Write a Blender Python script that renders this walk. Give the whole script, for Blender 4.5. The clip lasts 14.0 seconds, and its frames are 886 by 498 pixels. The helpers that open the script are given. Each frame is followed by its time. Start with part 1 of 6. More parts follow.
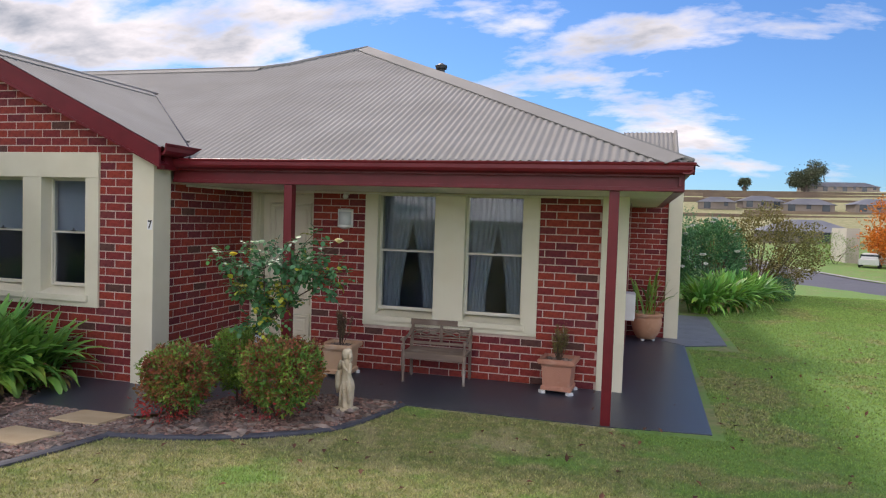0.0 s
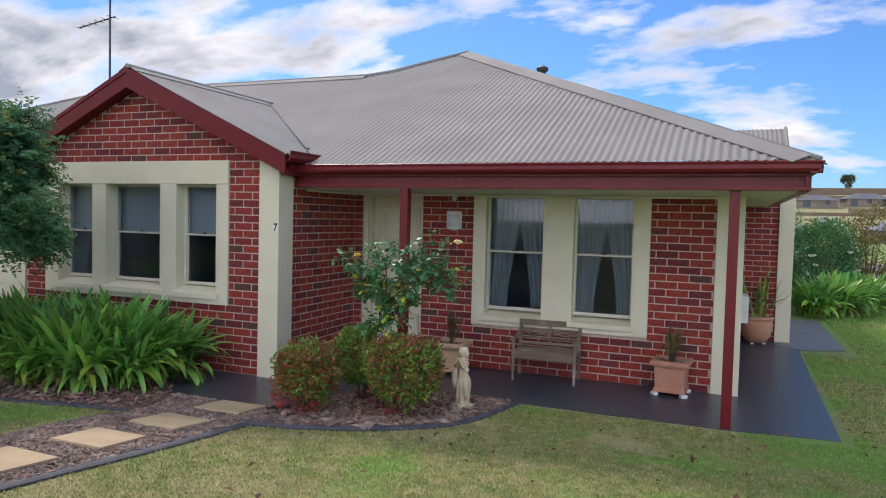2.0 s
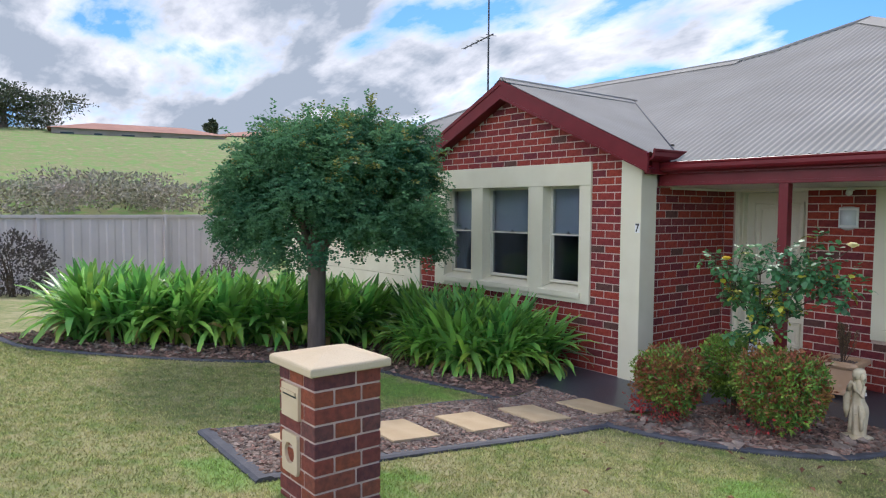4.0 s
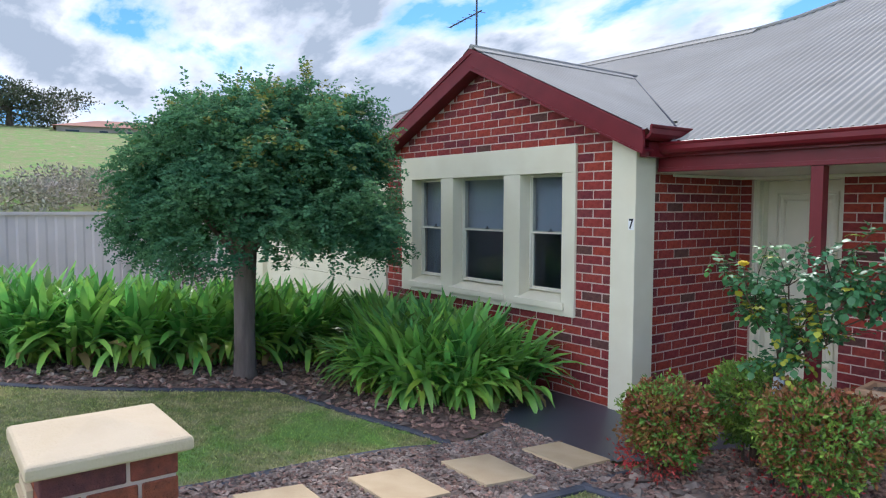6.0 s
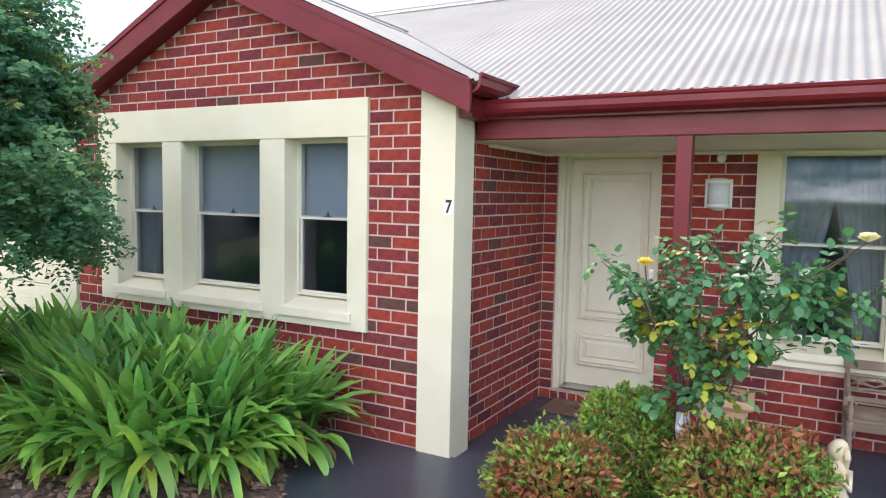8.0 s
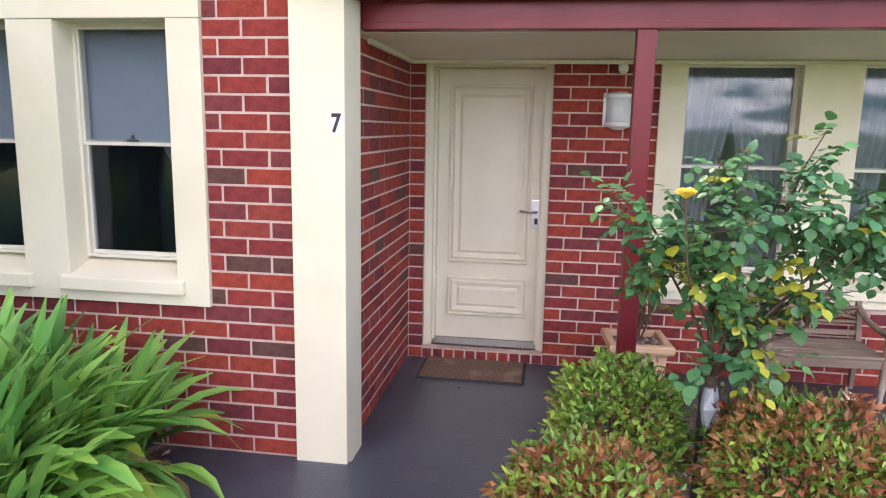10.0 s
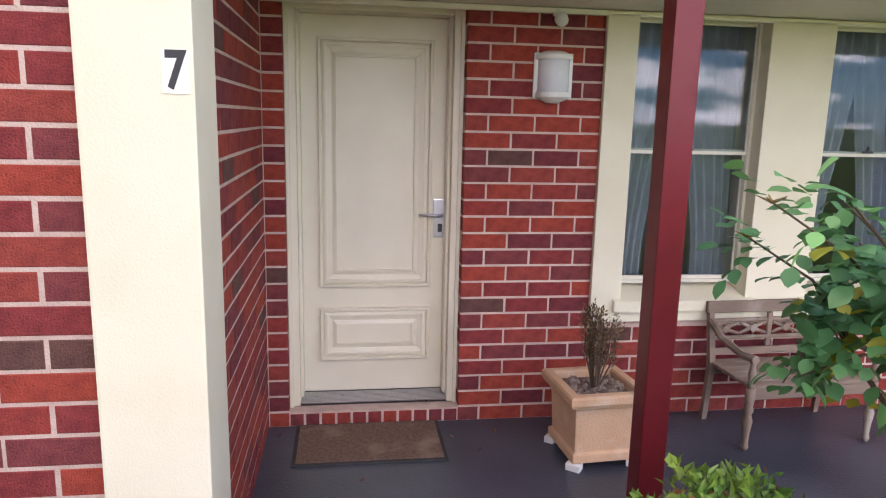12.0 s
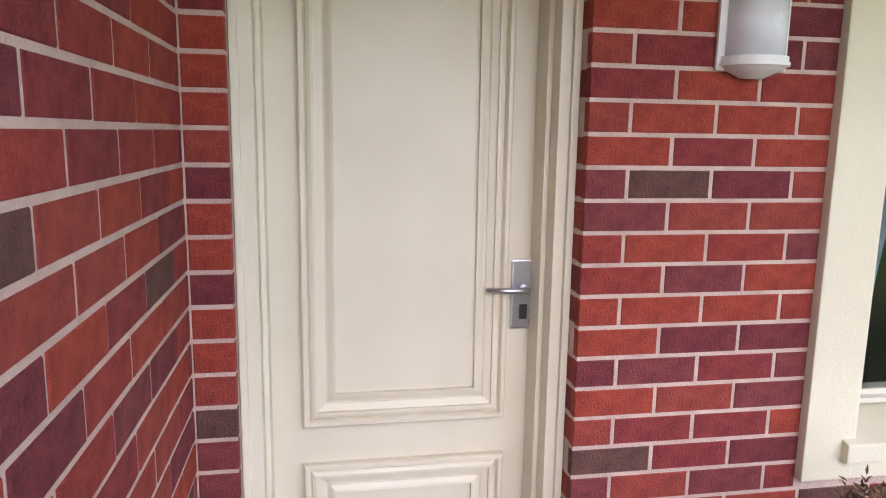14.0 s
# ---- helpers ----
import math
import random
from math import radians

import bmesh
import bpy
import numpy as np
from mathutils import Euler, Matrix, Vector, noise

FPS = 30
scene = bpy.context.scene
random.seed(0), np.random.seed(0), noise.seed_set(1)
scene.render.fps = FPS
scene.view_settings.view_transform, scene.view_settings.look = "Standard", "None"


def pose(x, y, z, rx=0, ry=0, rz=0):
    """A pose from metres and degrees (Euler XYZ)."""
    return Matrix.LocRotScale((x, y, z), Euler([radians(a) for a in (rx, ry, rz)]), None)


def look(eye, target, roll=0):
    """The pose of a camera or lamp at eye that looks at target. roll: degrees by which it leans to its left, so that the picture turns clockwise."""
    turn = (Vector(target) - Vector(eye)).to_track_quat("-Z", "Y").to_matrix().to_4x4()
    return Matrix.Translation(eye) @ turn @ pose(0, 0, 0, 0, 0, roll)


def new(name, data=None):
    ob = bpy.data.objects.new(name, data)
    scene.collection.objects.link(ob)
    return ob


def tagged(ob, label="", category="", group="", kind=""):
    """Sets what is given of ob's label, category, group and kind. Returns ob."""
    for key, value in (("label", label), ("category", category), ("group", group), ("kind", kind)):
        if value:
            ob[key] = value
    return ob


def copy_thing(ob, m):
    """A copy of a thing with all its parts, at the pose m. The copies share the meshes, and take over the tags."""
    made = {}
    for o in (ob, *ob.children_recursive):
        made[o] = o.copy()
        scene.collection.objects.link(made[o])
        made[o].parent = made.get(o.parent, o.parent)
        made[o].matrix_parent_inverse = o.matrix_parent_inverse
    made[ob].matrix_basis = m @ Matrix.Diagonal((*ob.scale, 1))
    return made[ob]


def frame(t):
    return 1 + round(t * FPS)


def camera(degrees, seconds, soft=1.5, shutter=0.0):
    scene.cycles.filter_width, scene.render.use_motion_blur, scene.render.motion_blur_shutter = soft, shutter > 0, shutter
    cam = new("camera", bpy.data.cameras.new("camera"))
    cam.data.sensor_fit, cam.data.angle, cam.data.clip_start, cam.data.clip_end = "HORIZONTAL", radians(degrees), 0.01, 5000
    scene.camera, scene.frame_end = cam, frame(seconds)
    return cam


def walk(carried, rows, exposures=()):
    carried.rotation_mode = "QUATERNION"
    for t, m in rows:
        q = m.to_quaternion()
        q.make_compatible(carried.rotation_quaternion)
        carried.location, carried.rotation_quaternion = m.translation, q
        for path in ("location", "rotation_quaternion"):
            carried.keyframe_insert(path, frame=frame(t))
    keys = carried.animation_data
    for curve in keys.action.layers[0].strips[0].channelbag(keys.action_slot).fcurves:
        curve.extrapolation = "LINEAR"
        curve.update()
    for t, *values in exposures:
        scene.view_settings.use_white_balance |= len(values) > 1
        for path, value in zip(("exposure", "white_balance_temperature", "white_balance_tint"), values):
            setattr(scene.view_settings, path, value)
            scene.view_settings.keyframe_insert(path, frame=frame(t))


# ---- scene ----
cam = camera(65.1, 14.0, 1.15)
PATH = [
    (0, (0.519, 0.295, 1.854), (-0.018, 2.219, 1.767), 1.8),
    (0.5, (0.504, 0.259, 1.82), (0.132, 2.223, 1.743), 1.9),
    (1, (0.433, 0.219, 1.829), (0.121, 2.193, 1.748), 2.0),
    (1.5, (0.322, 0.122, 1.844), (-0.104, 2.074, 1.763), 1.8),
    (2, (0.268, 0.047, 1.846), (-0.492, 1.895, 1.757), 1.4),
    (2.5, (0.229, -0.033, 1.879), (-0.873, 1.633, 1.779), 1.1),
    (3, (0.256, -0.048, 1.886), (-1.119, 1.401, 1.781), 0.8),
    (3.5, (0.275, -0.026, 1.897), (-1.273, 1.236, 1.787), 0.6),
    (6, (-0.524, 1.452, 1.852), (-2.114, 2.658, 1.727), 0.2),
    (6.5, (-0.876, 1.703, 1.835), (-2.396, 2.997, 1.709), 0.3),
    (7, (-1.276, 1.969, 1.813), (-2.62, 3.444, 1.681), 0.5),
    (7.5, (-1.743, 2.195, 1.801), (-2.877, 3.836, 1.659), 0.8),
    (8, (-2.166, 2.415, 1.785), (-3.133, 4.159, 1.625), 1.1),
    (8.5, (-2.513, 2.632, 1.769), (-3.31, 4.453, 1.544), 1.1),
    (11, (-3.723, 3.868, 1.65), (-3.669, 5.834, 1.285), 1.2),
    (11.5, (-3.846, 4.264, 1.637), (-3.629, 6.218, 1.269), 1.4),
    (12, (-3.946, 4.682, 1.604), (-3.67, 6.628, 1.234), 1.3),
    (12.5, (-3.981, 5.135, 1.588), (-3.676, 7.075, 1.208), 1.3),
    (13, (-3.983, 5.562, 1.544), (-3.686, 7.511, 1.208), 1.1),
    (13.5, (-4.03, 6.005, 1.56), (-3.707, 7.949, 1.219), 1.1),
    (14, (-4.03, 6.444, 1.538), (-3.685, 8.387, 1.209), 0.9),
]
walk(cam, [(t, look(eye, target, roll)) for t, eye, target, roll in PATH], [(0, 1.12, 6700, 21), (2.0, 1.10, 6400, 19), (3.7, 1.26, 6150, 17), (6.0, 1.43, 5850, 15), (7.0, 1.85, 5850, 14), (8.5, 2.34, 6700, 20), (11.0, 2.38, 6600, 29), (12.5, 2.30, 6750, 29), (14, 2.78, 6650, 27)])

# ---- sky and sun ----
SUN_AZ, SUN_EL = radians(42), radians(46)      # azimuth to the left of +y
world = bpy.data.worlds.new("sky")
scene.world = world
world.use_nodes = True
wt = world.node_tree
wt.nodes.clear()


def wn(kind, **props):
    n = wt.nodes.new(kind)
    for k, v in props.items():
        n.inputs[k.replace("_", " ")].default_value = v
    return n


w_out = wt.nodes.new("ShaderNodeOutputWorld")
w_bg = wt.nodes.new("ShaderNodeBackground")
w_sky = wt.nodes.new("ShaderNodeTexSky")
w_sky.sky_type, w_sky.sun_disc = "NISHITA", False
w_sky.sun_elevation, w_sky.sun_rotation = SUN_EL, -SUN_AZ
w_sky.air_density, w_sky.dust_density, w_sky.ozone_density = 1.0, 0.3, 2.5
w_co = wt.nodes.new("ShaderNodeTexCoord")
w_sep = wt.nodes.new("ShaderNodeSeparateXYZ")
wt.links.new(w_co.outputs["Generated"], w_sep.inputs[0])


def wmath(op, a, b=None, clamp=False):
    n = wt.nodes.new("ShaderNodeMath")
    n.operation, n.use_clamp = op, clamp
    for i, v in enumerate((a, b)):
        if v is None:
            continue
        if isinstance(v, (int, float)):
            n.inputs[i].default_value = v
        else:
            wt.links.new(v, n.inputs[i])
    return n.outputs[0]


# clouds lie on a flat layer: the direction divided by its height
hgt = wmath("ADD", wmath("MAXIMUM", w_sep.outputs[2], 0.0), 0.30)
w_cmb = wt.nodes.new("ShaderNodeCombineXYZ")
wt.links.new(wmath("DIVIDE", w_sep.outputs[0], hgt), w_cmb.inputs[0])
wt.links.new(wmath("DIVIDE", w_sep.outputs[1], hgt), w_cmb.inputs[1])
w_n1 = wn("ShaderNodeTexNoise", Scale=2.0, Detail=9.0, Roughness=0.56, Distortion=0.15)
w_n2 = wn("ShaderNodeTexNoise", Scale=3.2, Detail=6.0, Roughness=0.55)
w_map = wt.nodes.new("ShaderNodeMapping")
w_map.inputs["Location"].default_value = (7.3, 2.2, 0.9)
w_map.inputs["Scale"].default_value = (0.8, 1.25, 1.0)
wt.links.new(w_cmb.outputs[0], w_map.inputs[0])
wt.links.new(w_map.outputs[0], w_n1.inputs["Vector"])
wt.links.new(w_map.outputs[0], w_n2.inputs["Vector"])
# thicker cover west (-x), and in the unseen south (-y) to light the facade
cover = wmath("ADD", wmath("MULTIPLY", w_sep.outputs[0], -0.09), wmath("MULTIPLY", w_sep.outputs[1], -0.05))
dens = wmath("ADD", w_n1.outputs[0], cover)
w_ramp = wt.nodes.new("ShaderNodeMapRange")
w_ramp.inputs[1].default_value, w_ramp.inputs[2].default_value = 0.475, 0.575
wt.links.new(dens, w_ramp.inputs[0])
w_shade = wt.nodes.new("ShaderNodeMapRange")
w_shade.inputs[1].default_value, w_shade.inputs[2].default_value = 0.51, 0.64
wt.links.new(wmath("ADD", wmath("MULTIPLY", dens, 0.75), wmath("MULTIPLY", w_n2.outputs[0], 0.28)), w_shade.inputs[0])
w_ccol = wt.nodes.new("ShaderNodeMix")
w_ccol.data_type = "RGBA"
w_ccol.inputs[6].default_value, w_ccol.inputs[7].default_value = (1.0, 1.0, 1.0, 1), (0.345, 0.40, 0.455, 1)
wt.links.new(w_shade.outputs[0], w_ccol.inputs[0])
w_blue = wt.nodes.new("ShaderNodeVectorMath")
w_blue.operation = "MULTIPLY"
w_blue.inputs[1].default_value = (0.027, 0.045, 0.062)      # a deep, clean blue
wt.links.new(w_sky.outputs[0], w_blue.inputs[0])
w_mix = wt.nodes.new("ShaderNodeMix")
w_mix.data_type = "RGBA"
wt.links.new(w_ramp.outputs[0], w_mix.inputs[0])
wt.links.new(w_blue.outputs[0], w_mix.inputs[6])
# clouds facing the sun, unseen behind the camera, are brightened to fill the facade
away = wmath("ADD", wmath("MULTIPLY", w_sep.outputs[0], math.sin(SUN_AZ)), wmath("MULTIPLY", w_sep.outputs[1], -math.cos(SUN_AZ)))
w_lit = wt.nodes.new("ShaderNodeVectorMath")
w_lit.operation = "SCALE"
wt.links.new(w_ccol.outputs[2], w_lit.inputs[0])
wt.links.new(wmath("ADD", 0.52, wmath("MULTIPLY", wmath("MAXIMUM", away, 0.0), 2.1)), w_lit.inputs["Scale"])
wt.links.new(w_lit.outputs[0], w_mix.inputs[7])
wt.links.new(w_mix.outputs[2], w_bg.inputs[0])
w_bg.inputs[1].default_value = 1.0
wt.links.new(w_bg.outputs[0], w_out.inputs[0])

sun = new("sun", bpy.data.lights.new("sun", "SUN"))
sun.data.energy, sun.data.angle, sun.data.color = 1.25, radians(10), (1.0, 0.93, 0.82)
sun.matrix_world = look((0, 0, 30), (30 * math.sin(SUN_AZ) * math.cos(SUN_EL), -30 * math.cos(SUN_AZ) * math.cos(SUN_EL), 30 - 30 * math.sin(SUN_EL)))


# ---- materials ----
def mat(name, c1, c2=None, rough=0.7, scale=6.0, bump=0.0, bump_scale=None, metal=0.0, detail=6.0, spots=None, rnd=0.0, island=0.0, stretch=(1, 1, 1), spec=0.5, trans=0.0, coords="Object", fac=(0.35, 0.65)):
    """A surface that varies between two colours at two scales, with fine relief."""
    m = bpy.data.materials.new(name)
    m.use_nodes = True
    nt = m.node_tree
    b = nt.nodes["Principled BSDF"]
    b.inputs["Metallic"].default_value, b.inputs["Specular IOR Level"].default_value = metal, spec
    L = nt.links.new
    co = nt.nodes.new("ShaderNodeTexCoord")
    mp = nt.nodes.new("ShaderNodeMapping")
    mp.inputs["Scale"].default_value = stretch
    L(co.outputs[coords], mp.inputs[0])
    nz = nt.nodes.new("ShaderNodeTexNoise")
    nz.inputs["Scale"].default_value, nz.inputs["Detail"].default_value = scale, detail
    L(mp.outputs[0], nz.inputs["Vector"])
    mr = nt.nodes.new("ShaderNodeMapRange")
    mr.inputs[1].default_value, mr.inputs[2].default_value = fac
    L(nz.outputs[0], mr.inputs[0])
    mix = nt.nodes.new("ShaderNodeMix")
    mix.data_type = "RGBA"
    mix.inputs[6].default_value, mix.inputs[7].default_value = (*c1, 1), (*(c2 or c1), 1)
    L(mr.outputs[0], mix.inputs[0])
    col = mix.outputs[2]
    if spots:
        sc, tint, lo, hi = spots
        n2 = nt.nodes.new("ShaderNodeTexNoise")
        n2.inputs["Scale"].default_value, n2.inputs["Detail"].default_value = sc, 4.0
        L(co.outputs[coords], n2.inputs["Vector"])
        r2 = nt.nodes.new("ShaderNodeMapRange")
        r2.inputs[1].default_value, r2.inputs[2].default_value = lo, hi
        L(n2.outputs[0], r2.inputs[0])
        m2 = nt.nodes.new("ShaderNodeMix")
        m2.data_type = "RGBA"
        m2.inputs[7].default_value = (*tint, 1)
        L(r2.outputs[0], m2.inputs[0])
        L(col, m2.inputs[6])
        col = m2.outputs[2]
    if rnd or island:
        if rnd:
            src = nt.nodes.new("ShaderNodeObjectInfo").outputs["Random"]
        else:
            src = nt.nodes.new("ShaderNodeNewGeometry").outputs["Random Per Island"]
        amt = rnd or island
        r3 = nt.nodes.new("ShaderNodeMapRange")
        r3.inputs[3].default_value, r3.inputs[4].default_value = 1 - amt, 1 + amt
        L(src, r3.inputs[0])
        hs = nt.nodes.new("ShaderNodeHueSaturation")
        L(r3.outputs[0], hs.inputs["Value"])
        L(col, hs.inputs["Color"])
        col = hs.outputs[0]
    L(col, b.inputs["Base Color"])
    rr = nt.nodes.new("ShaderNodeMapRange")
    rr.inputs[3].default_value, rr.inputs[4].default_value = max(rough - 0.08, 0.02), min(rough + 0.08, 1)
    L(nz.outputs[0], rr.inputs[0])
    L(rr.outputs[0], b.inputs["Roughness"])
    if bump:
        n3 = nt.nodes.new("ShaderNodeTexNoise")
        n3.inputs["Scale"].default_value, n3.inputs["Detail"].default_value = bump_scale or scale * 8, 5.0
        L(mp.outputs[0], n3.inputs["Vector"])
        bp = nt.nodes.new("ShaderNodeBump")
        bp.inputs["Strength"].default_value, bp.inputs["Distance"].default_value = bump, 0.01
        L(n3.outputs[0], bp.inputs["Height"])
        L(bp.outputs[0], b.inputs["Normal"])
    if trans:
        tr = nt.nodes.new("ShaderNodeBsdfTranslucent")
        L(col, tr.inputs[0])
        ms = nt.nodes.new("ShaderNodeMixShader")
        ms.inputs[0].default_value = trans
        L(b.outputs[0], ms.inputs[1])
        L(tr.outputs[0], ms.inputs[2])
        L(ms.outputs[0], nt.nodes["Material Output"].inputs[0])
    return m


def brick_material(name, c1=(0.345, 0.056, 0.044), c2=(0.25, 0.040, 0.035), random_from_object=True):
    """Fired clay: each brick its own tone of red, plum or brown, with burnt spots."""
    m = mat(name, c1, c2, rough=0.85, spec=0.2, scale=26, bump=0.9, bump_scale=170, spots=(70, (0.10, 0.035, 0.03), 0.64, 0.80))
    nt = m.node_tree
    b = nt.nodes["Principled BSDF"]
    old = b.inputs["Base Color"].links[0].from_socket
    src = nt.nodes.new("ShaderNodeObjectInfo").outputs["Random"] if random_from_object else nt.nodes.new("ShaderNodeNewGeometry").outputs["Random Per Island"]
    rp = nt.nodes.new("ShaderNodeValToRGB")
    rp.color_ramp.interpolation = "CONSTANT"
    els = rp.color_ramp.elements
    tones = [(0.0, (1.12, 1.15, 0.9)), (0.2, (0.98, 0.98, 0.95)), (0.38, (0.80, 0.85, 1.0)), (0.54, (1.0, 1.15, 1.05)), (0.72, (0.60, 0.76, 1.05)), (0.88, (0.68, 0.98, 1.2)), (0.97, (0.42, 1.2, 1.2))]
    els[0].color = (*tones[0][1], 1)
    els[1].position, els[1].color = tones[1][0], (*tones[1][1], 1)
    for p, c in tones[2:]:
        els.new(p).color = (*c, 1)
    nt.links.new(src, rp.inputs[0])
    mul = nt.nodes.new("ShaderNodeMix")
    mul.data_type, mul.blend_type = "RGBA", "MULTIPLY"
    mul.inputs[0].default_value = 1.0
    nt.links.new(old, mul.inputs[6])
    nt.links.new(rp.outputs[0], mul.inputs[7])
    nt.links.new(mul.outputs[2], b.inputs["Base Color"])
    return m


M_BRICK = brick_material("brick")
M_BRICK_BROWN = brick_material("brown_brick", (0.30, 0.085, 0.058), (0.19, 0.062, 0.048))
M_MORTAR = mat("mortar", (0.60, 0.45, 0.375), (0.49, 0.355, 0.295), rough=0.9, scale=14, bump=0.6, bump_scale=160)
M_CREAM = mat("cream_render", (0.71, 0.665, 0.50), (0.67, 0.62, 0.455), rough=0.75, scale=3, bump=0.16, bump_scale=140, spots=(1.3, (0.70, 0.63, 0.45), 0.58, 0.8))
M_CREAM_GLOSS = mat("cream_paint", (0.70, 0.655, 0.51), (0.66, 0.615, 0.47), rough=0.42, scale=4, bump=0.05)
M_SOFFIT = mat("soffit_paint", (0.78, 0.75, 0.66), (0.72, 0.69, 0.60), rough=0.7, scale=2, bump=0.1)
M_ROOM = mat("room_paint", (0.38, 0.44, 0.56), (0.32, 0.38, 0.48), rough=0.8, scale=2)
M_CARPET = mat("carpet", (0.22, 0.24, 0.29), (0.18, 0.20, 0.25), rough=0.95, scale=30, bump=0.4)
M_BURG = mat("burgundy_paint", (0.16, 0.015, 0.020), (0.13, 0.012, 0.016), rough=0.36, scale=5, spec=0.3, bump=0.06, spots=(40, (0.19, 0.05, 0.05), 0.70, 0.85))
M_ROOF = mat("roof_steel", (0.29, 0.28, 0.258), (0.255, 0.245, 0.222), rough=0.78, spec=0.2, scale=1.2, bump=0.05, spots=(0.6, (0.32, 0.30, 0.27), 0.6, 0.8))
M_ALU = mat("cream_aluminium", (0.66, 0.63, 0.52), (0.60, 0.57, 0.46), rough=0.4, scale=5)
M_SLAB = mat("dark_concrete", (0.040, 0.046, 0.063), (0.064, 0.071, 0.092), rough=0.36, scale=2.2, bump=0.25, bump_scale=70, spots=(5, (0.075, 0.073, 0.072), 0.62, 0.8))
M_EDGE = mat("edging_concrete", (0.05, 0.053, 0.068), (0.085, 0.087, 0.10), rough=0.7, scale=7, bump=0.4)
def lawn_material(name, lift=1.0, **kw):
    """Mown turf: olive with straw-dry and lush patches; the watered side lawn (east) and the far hillside (west) are greener."""
    m = mat(name, (0.235, 0.29, 0.085), (0.39, 0.37, 0.155), rough=0.9, scale=9, detail=9, fac=(0.36, 0.64), **kw)
    nt = m.node_tree
    b = nt.nodes["Principled BSDF"]
    col = b.inputs["Base Color"].links[0].from_socket
    L = nt.links.new
    geo = nt.nodes.new("ShaderNodeTexCoord")
    sep = nt.nodes.new("ShaderNodeSeparateXYZ")
    L(geo.outputs["Object"], sep.inputs[0])
    east = nt.nodes.new("ShaderNodeMapRange")
    east.inputs[1].default_value, east.inputs[2].default_value, east.inputs[3].default_value, east.inputs[4].default_value = -1.0, 2.5, 0.0, 0.16
    L(sep.outputs[0], east.inputs[0])
    west = nt.nodes.new("ShaderNodeMapRange")
    west.inputs[1].default_value, west.inputs[2].default_value, west.inputs[3].default_value, west.inputs[4].default_value = -18, -30, 0.0, 0.06
    L(sep.outputs[0], west.inputs[0])
    green = nt.nodes.new("ShaderNodeMath")
    green.operation = "ADD"
    near = nt.nodes.new("ShaderNodeMapRange")
    near.inputs[1].default_value, near.inputs[2].default_value, near.inputs[3].default_value, near.inputs[4].default_value = 95, 150, 1.0, -0.4
    L(sep.outputs[1], near.inputs[0])
    lush = nt.nodes.new("ShaderNodeMath")
    lush.operation = "MULTIPLY"
    L(east.outputs[0], lush.inputs[0])
    L(near.outputs[0], lush.inputs[1])
    L(lush.outputs[0], green.inputs[0])
    L(west.outputs[0], green.inputs[1])
    for sc, lo, hi, tint, side in ((1.15, 0.50, 0.66, (0.58, 0.50, 0.28), -1), (5.0, 0.52, 0.70, (0.52, 0.45, 0.24), -1), (0.85, 0.545, 0.63, (0.205, 0.395, 0.072), 1), (14.0, 0.56, 0.74, (0.13, 0.19, 0.045), 0)):
        nz = nt.nodes.new("ShaderNodeTexNoise")
        nz.inputs["Scale"].default_value, nz.inputs["Detail"].default_value, nz.inputs["Roughness"].default_value = sc, 8.0, 0.6
        L(geo.outputs["Object"], nz.inputs["Vector"])
        ad = nt.nodes.new("ShaderNodeMath")
        ad.operation, ad.inputs[2].default_value = "MULTIPLY_ADD", 0.0
        ad.inputs[1].default_value = side
        L(green.outputs[0], ad.inputs[0])
        L(nz.outputs[0], ad.inputs[2])
        mr = nt.nodes.new("ShaderNodeMapRange")
        mr.inputs[1].default_value, mr.inputs[2].default_value, mr.inputs[4].default_value = lo, hi, 0.85
        L(ad.outputs[0], mr.inputs[0])
        mx = nt.nodes.new("ShaderNodeMix")
        mx.data_type = "RGBA"
        mx.inputs[7].default_value = (*tint, 1)
        L(mr.outputs[0], mx.inputs[0])
        L(col, mx.inputs[6])
        col = mx.outputs[2]
    hs = nt.nodes.new("ShaderNodeHueSaturation")
    hs.inputs["Value"].default_value = lift
    L(col, hs.inputs["Color"])
    col = hs.outputs[0]
    if kw.get("island"):
        rnd = nt.nodes.new("ShaderNodeNewGeometry")
        r3 = nt.nodes.new("ShaderNodeMapRange")
        r3.inputs[3].default_value, r3.inputs[4].default_value = 0.7, 1.7
        L(rnd.outputs["Random Per Island"], r3.inputs[0])
        L(r3.outputs[0], hs.inputs["Value"])
    L(col, b.inputs["Base Color"])
    return m


M_GRASS_G = lawn_material("lawn_soil", 0.76, bump=0.8, bump_scale=60)
M_CHIP = mat("bark_mulch_soil", (0.10, 0.065, 0.05), (0.20, 0.13, 0.10), rough=0.95, scale=18, bump=0.9, bump_scale=70)
M_DRIVE = mat("driveway_concrete", (0.42, 0.42, 0.44), (0.36, 0.36, 0.38), rough=0.8, scale=3, bump=0.3)
M_ROAD = mat("asphalt", (0.10, 0.10, 0.115), (0.13, 0.13, 0.145), rough=0.85, scale=1.0, bump=0.4, bump_scale=60)
M_KERB = mat("kerb_concrete", (0.42, 0.40, 0.37), (0.36, 0.34, 0.31), rough=0.85, scale=3, bump=0.3)


